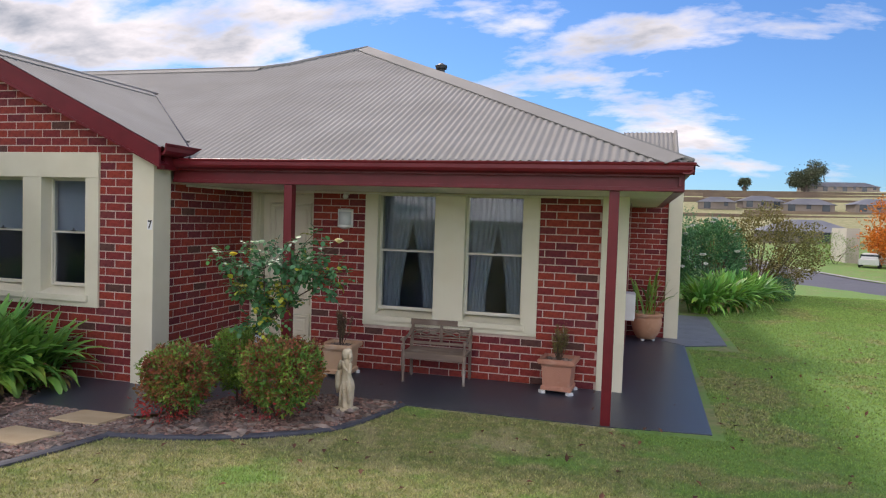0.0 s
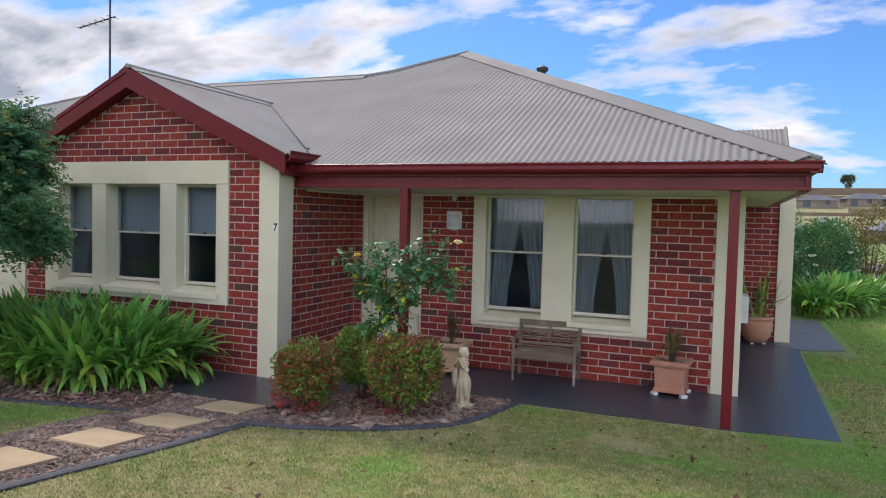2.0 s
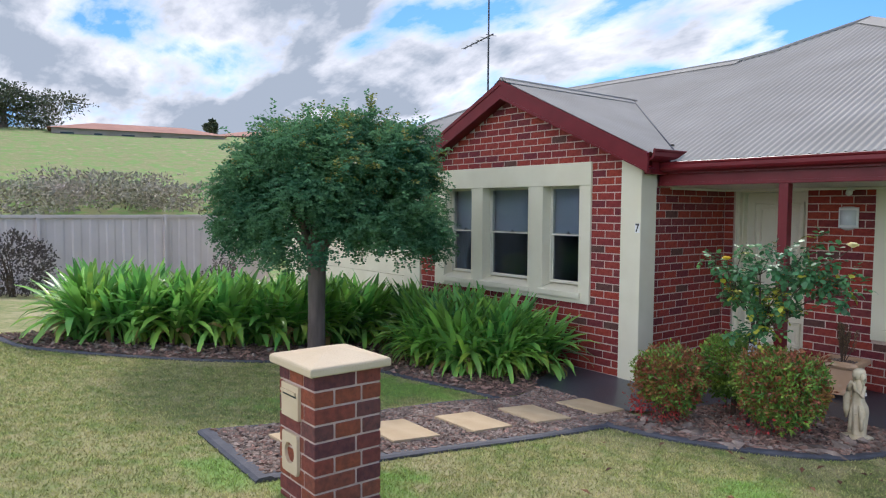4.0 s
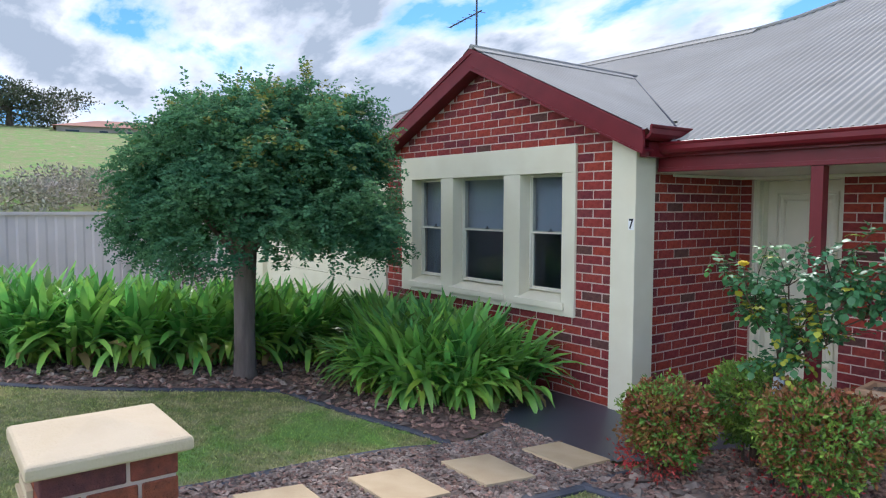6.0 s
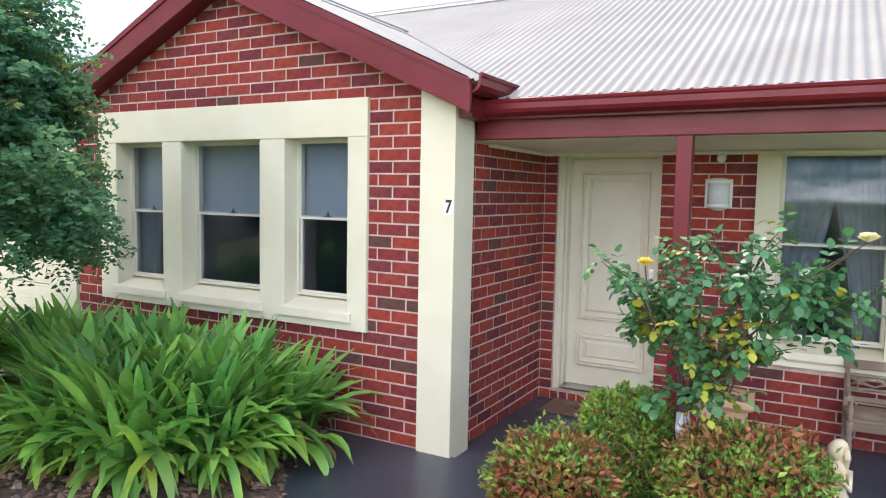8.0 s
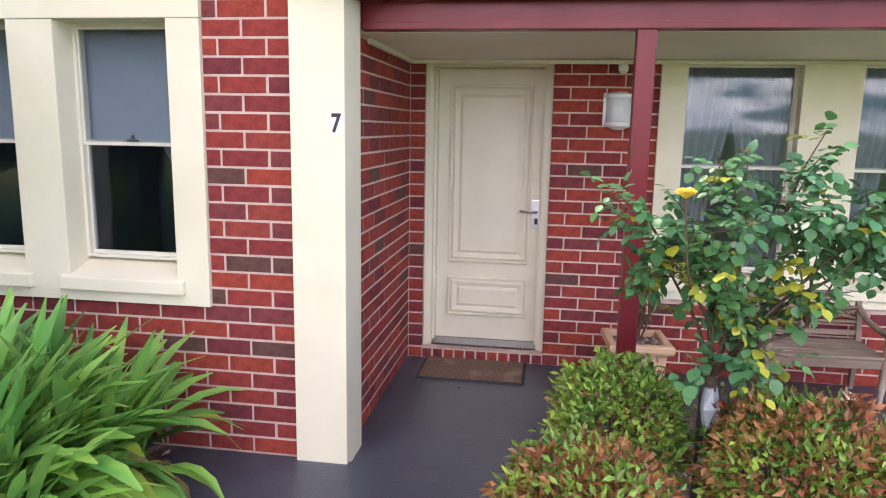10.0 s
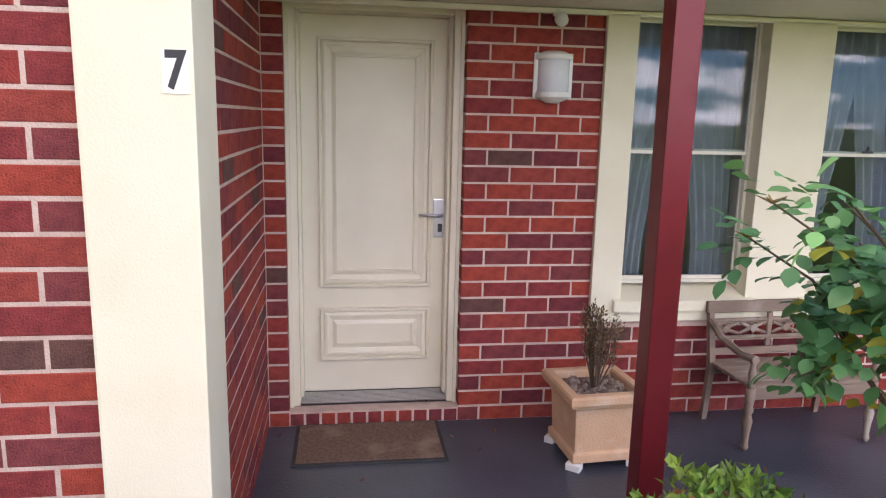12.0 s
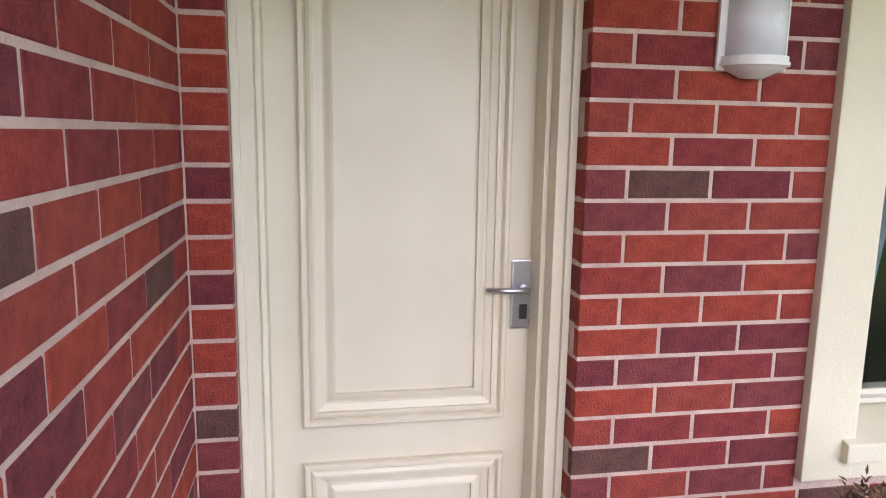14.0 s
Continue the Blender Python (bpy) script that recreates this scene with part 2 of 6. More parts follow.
def glass_material():
    m = bpy.data.materials.new("window_glass")
    m.use_nodes = True
    nt = m.node_tree
    nt.nodes.remove(nt.nodes["Principled BSDF"])
    gl, tp, ms, lw, pw, ad = (nt.nodes.new(k) for k in ("ShaderNodeBsdfGlossy", "ShaderNodeBsdfTransparent", "ShaderNodeMixShader", "ShaderNodeLayerWeight", "ShaderNodeMath", "ShaderNodeMath"))
    gl.inputs["Roughness"].default_value = 0.02
    tp.inputs[0].default_value = (0.78, 0.82, 0.85, 1)
    pw.operation, pw.inputs[1].default_value = "POWER", 4.0
    ad.operation, ad.inputs[1].default_value, ad.inputs[2].default_value = "MULTIPLY_ADD", 0.42, 0.032
    nt.links.new(lw.outputs["Facing"], pw.inputs[0])
    nt.links.new(pw.outputs[0], ad.inputs[0])
    nt.links.new(ad.outputs[0], ms.inputs[0])
    nt.links.new(tp.outputs[0], ms.inputs[1])
    nt.links.new(gl.outputs[0], ms.inputs[2])
    nt.links.new(ms.outputs[0], nt.nodes["Material Output"].inputs[0])
    return m


M_GLASS = glass_material()


# ---- mesh helpers ----
def box(bm, x0, x1, y0, y1, z0, z1, m=None):
    vs = [bm.verts.new((x, y, z)) for x in (x0, x1) for y in (y0, y1) for z in (z0, z1)]
    if m:
        for v in vs:
            v.co = m @ v.co
    for f in ((0, 1, 3, 2), (4, 6, 7, 5), (0, 4, 5, 1), (2, 3, 7, 6), (0, 2, 6, 4), (1, 5, 7, 3)):
        bm.faces.new([vs[i] for i in f])
    return vs


def bevelled(bm, w=0.006, seg=2):
    bmesh.ops.bevel(bm, geom=bm.edges[:], offset=w, segments=seg, affect="EDGES", profile=0.7)
    return bm


def tube(bm, pts, rads, n=8, cap=True):
    """A tapered round limb through the points."""
    rings = []
    pts = [Vector(p) for p in pts]
    for i, p in enumerate(pts):
        d = (pts[min(i + 1, len(pts) - 1)] - pts[max(i - 1, 0)]).normalized()
        a = d.orthogonal().normalized() if i == 0 else (rings[-1][1] - d * rings[-1][1].dot(d)).normalized()
        b = d.cross(a)
        rings.append(([bm.verts.new(p + rads[i] * (math.cos(2 * math.pi * k / n) * a + math.sin(2 * math.pi * k / n) * b)) for k in range(n)], a))
    for (r0, _), (r1, _) in zip(rings, rings[1:]):
        for k in range(n):
            bm.faces.new((r0[k], r0[(k + 1) % n], r1[(k + 1) % n], r1[k]))
    if cap:
        bm.faces.new(rings[0][0][::-1])
        bm.faces.new(rings[-1][0])


def lathe(bm, profile, n=20, cx=0.0, cy=0.0, square=False):
    """A turned (or square, if told so) body from rows of radius and height."""
    rings = []
    for r, z in profile:
        if square:
            rings.append([bm.verts.new((cx + sx * r, cy + sy * r, z)) for sx, sy in ((-1, -1), (1, -1), (1, 1), (-1, 1))])
        else:
            rings.append([bm.verts.new((cx + r * math.cos(2 * math.pi * k / n), cy + r * math.sin(2 * math.pi * k / n), z)) for k in range(n)])
    for r0, r1 in zip(rings, rings[1:]):
        k = len(r0)
        for i in range(k):
            bm.faces.new((r0[i], r0[(i + 1) % k], r1[(i + 1) % k], r1[i]))
    bm.faces.new(rings[0][::-1])
    bm.faces.new(rings[-1])


def mesh_of(name, bm, material, smooth=False):
    bmesh.ops.recalc_face_normals(bm, faces=bm.faces[:])
    me = bpy.data.meshes.new(name)
    bm.to_mesh(me)
    bm.free()
    me.materials.append(material)
    if smooth:
        for p in me.polygons:
            p.use_smooth = True
    return me


def part(name, bm, material, parent=None, label="", smooth=False):
    ob = new(name, mesh_of(name, bm, material, smooth))
    ob.parent = parent
    return tagged(ob, label)


def thing(name, label, category, m=None, group="", kind=""):
    """An Empty at a thing's base, that carries its parts."""
    ob = new(name)
    ob.empty_display_size = 0.1
    if m:
        ob.matrix_world = m
    return tagged(ob, label, category, group, kind)


def solid(name, boxes, material, bevel=0.0, label="", category="", kind="structure", parent=None):
    bm = bmesh.new()
    for b in boxes:
        box(bm, *b)
    if bevel:
        bevelled(bm, bevel)
    ob = part(name, bm, material, parent, label)
    if parent is None:
        tagged(ob, label, category or name.split("_")[0], "", kind)
    return ob


# ---- ground ----
def smooth(a, b, v):
    k = min(max((v - a) / (b - a), 0), 1)
    return k * k * (3 - 2 * k)


def ground_z(x, y):
    """The lawn rises from the slab to the street; far off the land dips and climbs to hills."""
    d = 5.9 - max(y, -4.0)
    z = 0.088 * (d + math.sqrt(d * d + 0.16)) / 2 - 0.012
    r = math.hypot(x, y)
    ang = math.degrees(math.atan2(-x, y))          # to the left of +y
    left = smooth(38, 62, ang) * (1 - smooth(120, 150, ang))
    ahead = 1 - smooth(30, 60, abs(ang + 8))
    z += left * (14.5 * smooth(24, 135, r) - 0.4 * smooth(12, 20, r))
    z += ahead * (-1.6 * smooth(16, 60, r) + 19 * smooth(80, 330, r))
    return z


def patch(name, material, xs, ys, lift=0.0, label="", category="", inside=None):
    verts, faces = [], []
    for y in ys:
        for x in xs:
            verts.append((x, y, ground_z(x, y) + lift))
    n = len(xs)
    for j in range(len(ys) - 1):
        for i in range(n - 1):
            if inside and not inside((xs[i] + xs[i + 1]) / 2, (ys[j] + ys[j + 1]) / 2):
                continue
            faces.append((j * n + i, j * n + i + 1, (j + 1) * n + i + 1, (j + 1) * n + i))
    me = bpy.data.meshes.new(name)
    me.from_pydata(verts, [], faces)
    me.materials.append(material)
    for p in me.polygons:
        p.use_smooth = True
    return tagged(new(name, me), label, category or name, "", "structure")


def grade(a, b, n, bend=1.0):
    return [a + (b - a) * (i / n) ** bend for i in range(n + 1)]


far = sorted(set([round(s * (14 + 600 * (i / 40) ** 2.2), 3) for i in range(41) for s in (-1, 1)] + [round(-14 + 0.5 * i, 3) for i in range(57)]))
patch("ground", M_GRASS_G, far, far, 0.0, "patchy green and straw-coloured mown lawn running out to the hills", "lawn")


def inside_poly(poly, x, y):
    hit = False
    for (x0, y0), (x1, y1) in zip(poly, poly[1:] + poly[:1]):
        if (y0 > y) != (y1 > y) and x < (x1 - x0) * (y - y0) / (y1 - y0) + x0:
            hit = not hit
    return hit


def flat_poly(name, poly, z, thick, material, label="", category="", bevel=0.0, follow=False):
    """A slab of the given outline."""
    bm = bmesh.new()
    top = [bm.verts.new((x, y, (ground_z(x, y) if follow else 0) + z)) for x, y in poly]
    face = bm.faces.new(top)
    ret = bmesh.ops.extrude_face_region(bm, geom=[face])
    for v in ret["geom"]:
        if isinstance(v, bmesh.types.BMVert):
            v.co.z -= thick
    ob = part(name, bm, material)
    return tagged(ob, label, category or name, "", "structure")


def spline(pts, step=0.12):
    """A smooth line through the points."""
    out = []
    P = [pts[0]] + list(pts) + [pts[-1]]
    for i in range(1, len(P) - 2):
        a, b, c, d = (Vector((*p, 0)) for p in P[i - 1:i + 3])
        n = max(int((c - b).length / step), 1)
        for k in range(n):
            t = k / n
            q = 0.5 * (2 * b + (c - a) * t + (2 * a - 5 * b + 4 * c - d) * t * t + (3 * b - a - 3 * c + d) * t ** 3)
            out.append((q.x, q.y))
    out.append(tuple(pts[-1]))
    return out


def edging(name, pts, label, width=0.11, height=0.028):
    """A low moulded kerb that follows a line on the ground."""
    bm = bmesh.new()
    line = spline(pts)
    prof = ((-0.5, -0.08), (-0.5, 0.6), (-0.3, 1.0), (0.3, 1.0), (0.5, 0.6), (0.5, -0.08))
    rows = []
    for i, (x, y) in enumerate(line):
        a, b = line[max(i - 1, 0)], line[min(i + 1, len(line) - 1)]
        t = Vector((b[0] - a[0], b[1] - a[1])).normalized()
        n = Vector((-t.y, t.x))
        rows.append([bm.verts.new((x + n.x * u * width, y + n.y * u * width, ground_z(x, y) + (h * height if h > 0 else -0.1))) for u, h in prof])
    for r0, r1 in zip(rows, rows[1:]):
        for k in range(len(prof) - 1):
            bm.faces.new((r0[k], r0[k + 1], r1[k + 1], r1[k]))
    bm.faces.new(rows[0])
    bm.faces.new(rows[-1][::-1])
    return tagged(part(name, bm, M_EDGE), label, "garden edging", "", "structure")


SLAB = [(-5.25, 6.5), (-5.22, 6.3), (-3.35, 6.3), (-2.9, 6.72), (-1.7, 6.76), (0.3, 6.76), (1.24, 6.86), (1.27, 9.5), (1.3, 11.6), (1.95, 11.95), (1.97, 15.5), (1.1, 15.5), (1.1, 12.35), (0.2, 12.35), (0.2, 8.4), (-4.5, 8.4), (-4.5, 6.5)]
flat_poly("pavement", SLAB, 0.0, 0.12, M_SLAB, "dark grey painted concrete verandah slab and side path", "concrete slab")
M_PATH_GREY = mat("weathered_concrete", (0.13, 0.13, 0.145), (0.19, 0.19, 0.205), rough=0.5, scale=3, bump=0.3, bump_scale=60, spots=(4, (0.09, 0.09, 0.10), 0.58, 0.75))
flat_poly("pavement_side", [(1.31, 11.62), (1.94, 11.96), (1.96, 15.48), (1.11, 15.48), (1.11, 12.55), (0.95, 12.0)], 0.005, 0.1, M_PATH_GREY, "lighter weathered concrete path along the side", "concrete path")
APPROACH = [(-5.25, 6.42), (-5.2, 6.0), (-4.9, 5.4), (-4.6, 5.2), (-4.0, 5.1), (-3.6, 5.2), (-3.42, 5.6), (-3.3, 6.42)]
patch("pavement_approach", M_SLAB, grade(-5.3, -3.2, 60), grade(5.0, 6.45, 42), 0.03, "dark grey painted concrete sloping up to the garden path", "concrete slab", lambda x, y: inside_poly(APPROACH, x, y))
PATH_R = [(-3.42, 5.2), (-3.36, 4.6), (-3.38, 3.6), (-3.43, 2.6), (-3.4, 1.72)]
PATH_L = [(-4.62, 5.28), (-4.36, 4.6), (-4.44, 4.0), (-4.4, 3.3), (-4.32, 2.57), (-4.36, 1.76)]
BED_R = [(-1.66, 6.74), (-1.76, 6.25), (-1.95, 5.65), (-2.45, 5.1), (-3.0, 4.8), (-3.36, 4.7)]
BED_L = [(-4.40, 4.5), (-4.8, 4.42), (-5.36, 4.26), (-6.0, 4.12), (-6.41, 3.98), (-6.7, 3.2), (-7.1, 2.3), (-8.0, 1.2), (-8.9, 0.95)]
edging("edging", PATH_R, "dark grey concrete kerb edging beside the gravel path")
edging("edging", PATH_L, "dark grey concrete kerb edging beside the gravel path")
edging("edging", [(-4.41, 1.735), (-3.35, 1.70)], "dark grey concrete kerb edging across the path end")
edging("edging", BED_R, "dark grey curved concrete edging round a mulched bed", 0.085, 0.034)
edging("edging", BED_L, "dark grey curved concrete edging between lawn and bed", 0.075, 0.022)
P_PATH = PATH_L + PATH_R[::-1]
P_BED_R = BED_R + [(-3.36, 5.2), (-3.45, 5.6), (-3.3, 6.3), (-2.85, 6.74)]
P_BED_L = BED_L + [(-9.1, 1.5), (-9.1, 5.5), (-8.5, 6.5), (-5.2, 6.5), (-5.15, 6.0), (-4.85, 5.4), (-4.6, 5.2)]
for nm, poly, lab in (("gravel_bed", P_PATH, "brown pebble bed of the garden path"), ("mulch_bed", P_BED_R, "bark and pebble mulch under the roses"), ("mulch_bed", P_BED_L, "bark and stone mulch under the strappy plants")):
    xs = [p[0] for p in poly]
    ys = [p[1] for p in poly]
    patch(nm, M_CHIP, grade(min(xs), max(xs), int((max(xs) - min(xs)) / 0.06)), grade(min(ys), max(ys), int((max(ys) - min(ys)) / 0.06)), 0.02, lab, "mulch", lambda x, y: inside_poly(poly, x, y))
flat_poly("driveway", [(-14.9, -6), (-9.3, -6), (-9.25, 5.5), (-8.72, 6.75), (-14.9, 6.75)], 0.012, 0.1, M_DRIVE, "pale grey concrete driveway to the garage", "driveway", follow=True)

# ---- house ----
COURSE, LEN, JOINT = 0.086, 0.24, 0.0115
brick_meshes = {}


def brick_mesh(length, height):
    key = (round(length, 2), round(height, 3))
    if key not in brick_meshes:
        bm = bmesh.new()
        l, h, c = key[0] / 2, key[1] / 2, 0.003
        back = [bm.verts.new((sx * l, 0.03, sz * h)) for sx, sz in ((-1, -1), (1, -1), (1, 1), (-1, 1))]
        mid = [bm.verts.new((sx * l, c, sz * h)) for sx, sz in ((-1, -1), (1, -1), (1, 1), (-1, 1))]
        fr = [bm.verts.new((sx * (l - c), 0, sz * (h - c))) for sx, sz in ((-1, -1), (1, -1), (1, 1), (-1, 1))]
        for a, b in ((back, mid), (mid, fr)):
            for i in range(4):
                bm.faces.new((a[i], a[(i + 1) % 4], b[(i + 1) % 4], b[i]))
        bm.faces.new(fr)
        brick_meshes[key] = mesh_of("brick", bm, M_BRICK)
    return brick_meshes[key]


brick_jobs = []


def lay_bricks(wall, m, u0, u1, k0, k1, phase=0.0, holes=(), top=None, bottom=0.0):
    """Bricks in stretcher bond on a wall's face; m carries (u, 0, z) to the world, its -y faces out. holes: (u0, u1, z0, z1). top(z): the span left under a gable."""
    brick_jobs.append((wall, m, u0, u1, k0, k1, phase, holes, top))


def do_bricks(wall, m, u0, u1, k0, k1, phase, holes, top):
    rng = random.Random(int(abs(u0) * 1000) + k1)
    for k in range(k0, k1):
        z0, z1 = k * COURSE, k * COURSE + COURSE - JOINT
        spans = [(u0, u1)]
        if top:
            a, b = top(z1)
            spans = [(max(u0, a), min(u1, b))]
        for hu0, hu1, hz0, hz1 in holes:
            if z1 > hz0 + 0.02 and z0 < hz1 - 0.02:
                spans = [s for a, b in spans for s in ((a, min(b, hu0)), (max(a, hu1), b)) if s[1] - s[0] > 0.02]
        start = phase + (LEN / 2 if k % 2 else 0)
        for a, b in spans:
            i = math.floor((a - start) / LEN)
            while start + i * LEN < b:
                s, e = max(start + i * LEN, a), min(start + (i + 1) * LEN - JOINT, b)
                i += 1
                if e - s < 0.025:
                    continue
                ob = bpy.data.objects.new("brick", brick_mesh(e - s, z1 - z0))
                scene.collection.objects.link(ob)
                ob.parent = wall
                ob.matrix_world = m @ pose((s + e) / 2, rng.uniform(-0.0012, 0.0006), (z0 + z1) / 2, 0, 0, 0)


FRONT_Y, PORCH_Y, SIDE_X, WING_L, PIER_L = 6.43, 8.155, -4.347, -8.30, -4.553
CEIL = 2.15


def wall_with_holes(name, m, u0, u1, z0, z1, depth, holes, label):
    """A wall of backing masonry: boxes round its openings; the mortar shows between the bricks."""
    us = sorted({u0, u1, *(h[0] for h in holes), *(h[1] for h in holes)})
    zs = sorted({z0, z1, *(h[2] for h in holes), *(h[3] for h in holes)})
    bm = bmesh.new()
    for a, b in zip(us, us[1:]):
        for c, d in zip(zs, zs[1:]):
            if any(h[0] <= a and b <= h[1] and h[2] <= c and d <= h[3] for h in holes):
                continue
            box(bm, a, b, 0.0025, depth, c, d, m)
    bmesh.ops.remove_doubles(bm, verts=bm.verts[:], dist=1e-5)
    return tagged(part(name, bm, M_MORTAR), label, "wall", "", "structure")


F = pose(0, FRONT_Y, 0)
W_FRONT = [(-7.70, -7.10, 0.985, 2.17), (-6.87, -6.0, 0.985, 2.17), (-5.75, -5.164, 0.985, 2.17)]
S_FRONT = (-7.93, -4.995, 0.785, 2.44)
wall_front = wall_with_holes("wall_front", F, WING_L, PIER_L, -0.1, 2.5, 0.23, [(w[0] - 0.02, w[1] + 0.02, w[2] - 0.14, w[3] + 0.02) for w in W_FRONT], "red brick front wall of the gabled wing")
GX, GZ, SLOPE = -6.36, 3.53, 0.467


def gable_span(z):
    h = (GZ - 0.17 - z) / SLOPE
    return GX - h, GX + h


bm = bmesh.new()
vs = [bm.verts.new((x, FRONT_Y + dy, z)) for dy in (0.0025, 0.23) for x, z in ((WING_L, 2.5), (PIER_L, 2.5), (GX, GZ - 0.1))]
for f in ((0, 1, 2), (5, 4, 3), (0, 3, 4, 1), (1, 4, 5, 2), (2, 5, 3, 0)):
    bm.faces.new([vs[i] for i in f])
gable_wall = tagged(part("wall_gable", bm, M_MORTAR), "red brick gable above the front windows", "wall", "", "structure")
FB = pose(0, FRONT_Y, 0.026)
HOLE = (S_FRONT[0], S_FRONT[1], S_FRONT[2] - 0.026, S_FRONT[3] - 0.026)
lay_bricks(wall_front, FB, WING_L, PIER_L + 0.004, 0, 28, -4.553, [HOLE])
lay_bricks(gable_wall, FB, WING_L, PIER_L + 0.004, 28, 40, -4.553, [HOLE], lambda z: gable_span(z + 0.026))

P = pose(0, PORCH_Y, 0)
D_OPEN = (-4.245, -3.353, 0.075, 2.2)
W_PORCH = [(-2.49, -1.775, 0.74, 2.15), (-1.41, -0.73, 0.74, 2.15)]
S_PORCH = (-2.656, -0.545, 0.545, 2.2)
wall_porch = wall_with_holes("wall_porch", P, -4.5, 0.15, -0.1, 2.4, 0.27, [D_OPEN] + [(w[0] - 0.02, w[1] + 0.02, w[2] - 0.14, 2.19) for w in W_PORCH], "red brick wall under the verandah")
lay_bricks(wall_porch, P, D_OPEN[1], 0.142, 0, 25, -3.473, [S_PORCH])
lay_bricks(wall_porch, P, SIDE_X + 0.006, D_OPEN[0], 0, 25, -4.461)
# door reveals
for nm, m, u in (("wall_reveal", pose(D_OPEN[1], PORCH_Y, 0, 0, 0, -90), 0.15),):
    rv = wall_with_holes(nm, m, -0.13, -0.006, 0, CEIL, 0.04, [], "brick reveal beside the front door")
    lay_bricks(rv, m, -0.13, -0.006, 0, 25, -0.116)
S = pose(SIDE_X, 0, 0, 0, 0, 90)
wall_side = wall_with_holes("wall_side", S, 6.6, 8.36, -0.1, 2.45, 0.2, [], "red brick side wall of the entry recess")
lay_bricks(wall_side, S, 6.665, PORCH_Y, 0, 25, 6.569)
E2 = pose(0.40, 0, 0, 0, 0, 90)
wall_east = wall_with_holes("wall_east", E2, 8.16, 12.5, -0.1, 2.4, 0.2, [], "red brick wall along the side path")
lay_bricks(wall_east, E2, 8.38, 12.3, 0, 25, 8.4)
K = pose(0, 12.3, 0)
wall_back = wall_with_holes("wall_return", K, 0.38, 1.02, -0.1, 2.5, 0.23, [], "red brick return wall at the end of the side path")
lay_bricks(wall_back, K, 0.41, 1.0, 0, 26, 0.41)
solid("wall_north", [(1.0, 1.2, 12.3, 20.0, -0.1, 2.5), (-15, 1.0, 19.8, 20.0, -0.3, 2.5)], M_CREAM, 0, "cream rendered end wall", "wall")
solid("wall_west", [(-8.3, -8.1, 6.67, 8.8, -0.1, 2.6)], M_MORTAR, 0, "brick wall at the wing's garage side", "wall")
solid("wall_garage", [(-8.72, -8.302, 6.40, 6.66, -0.2, 2.24), (-13.1, -12.6, 6.47, 6.66, -0.2, 2.24), (-12.6, -8.72, 6.47, 6.66, 2.04, 2.24), (-13.1, -12.9, 6.66, 14.0, -0.3, 2.24)], M_CREAM, 0, "cream rendered garage wall", "wall")
solid("pillar_front", [(PIER_L, -4.29, 6.385, 6.66, -0.05, 2.52)], M_CREAM, 0.008, "cream rendered pier at the wing's corner", "pier")
solid("pillar_corner", [(0.143, 0.425, 8.125, 8.39, -0.05, CEIL + 0.1)], M_CREAM, 0.008, "cream rendered quoin at the house corner", "pier")
solid("pillar_end", [(1.0, 1.22, 12.26, 12.5, -0.05, 2.4)], M_CREAM, 0.008, "cream rendered quoin beside the side path", "pier")
solid("floor_inside", [(-8.1, -4.5, 6.7, 11.0, -0.05, 0.05), (-4.5, 0.2, 8.43, 11.0, -0.05, 0.05)], M_CARPET, 0, "grey-blue carpet inside the house", "floor")
solid("wall_inside", [(-8.1, 0.2, 11.0, 11.1, 0.05, 2.5), (-4.5, -4.4, 8.45, 11.0, 0.05, 2.5), (-8.1, -8.0, 6.7, 11.0, 0.05, 2.5), (0.1, 0.2, 8.45, 11.0, 0.05, 2.5)], M_ROOM, 0, "dim plaster walls of the rooms inside", "wall")
solid("ceiling_inside", [(-8.1, -4.35, 6.67, 11.0, 2.47, 2.49), (-4.35, 0.2, 8.43, 11.0, 2.42, 2.44)], M_SOFFIT, 0, "white plaster ceiling inside", "ceiling")
solid("ceiling_porch", [(SIDE_X + 0.003, 0.81, 6.80, PORCH_Y + 0.2, CEIL + 0.002, CEIL + 0.02), (0.42, 0.81, PORCH_Y + 0.2, 12.3, CEIL + 0.002, CEIL + 0.02), (SIDE_X + 0.003, 0.9, 6.66, 6.74, CEIL + 0.168, CEIL + 0.178)], M_SOFFIT, 0, "cream painted verandah ceiling lining", "ceiling")
solid("trim_cornice", [(SIDE_X + 0.006, 0.14, PORCH_Y - 0.03, PORCH_Y - 0.002, CEIL - 0.028, CEIL - 0.002), (SIDE_X + 0.002, SIDE_X + 0.03, 6.99, PORCH_Y - 0.03, CEIL - 0.028, CEIL - 0.002)], M_SOFFIT, 0.004, "cream quad moulding round the verandah ceiling", "moulding")


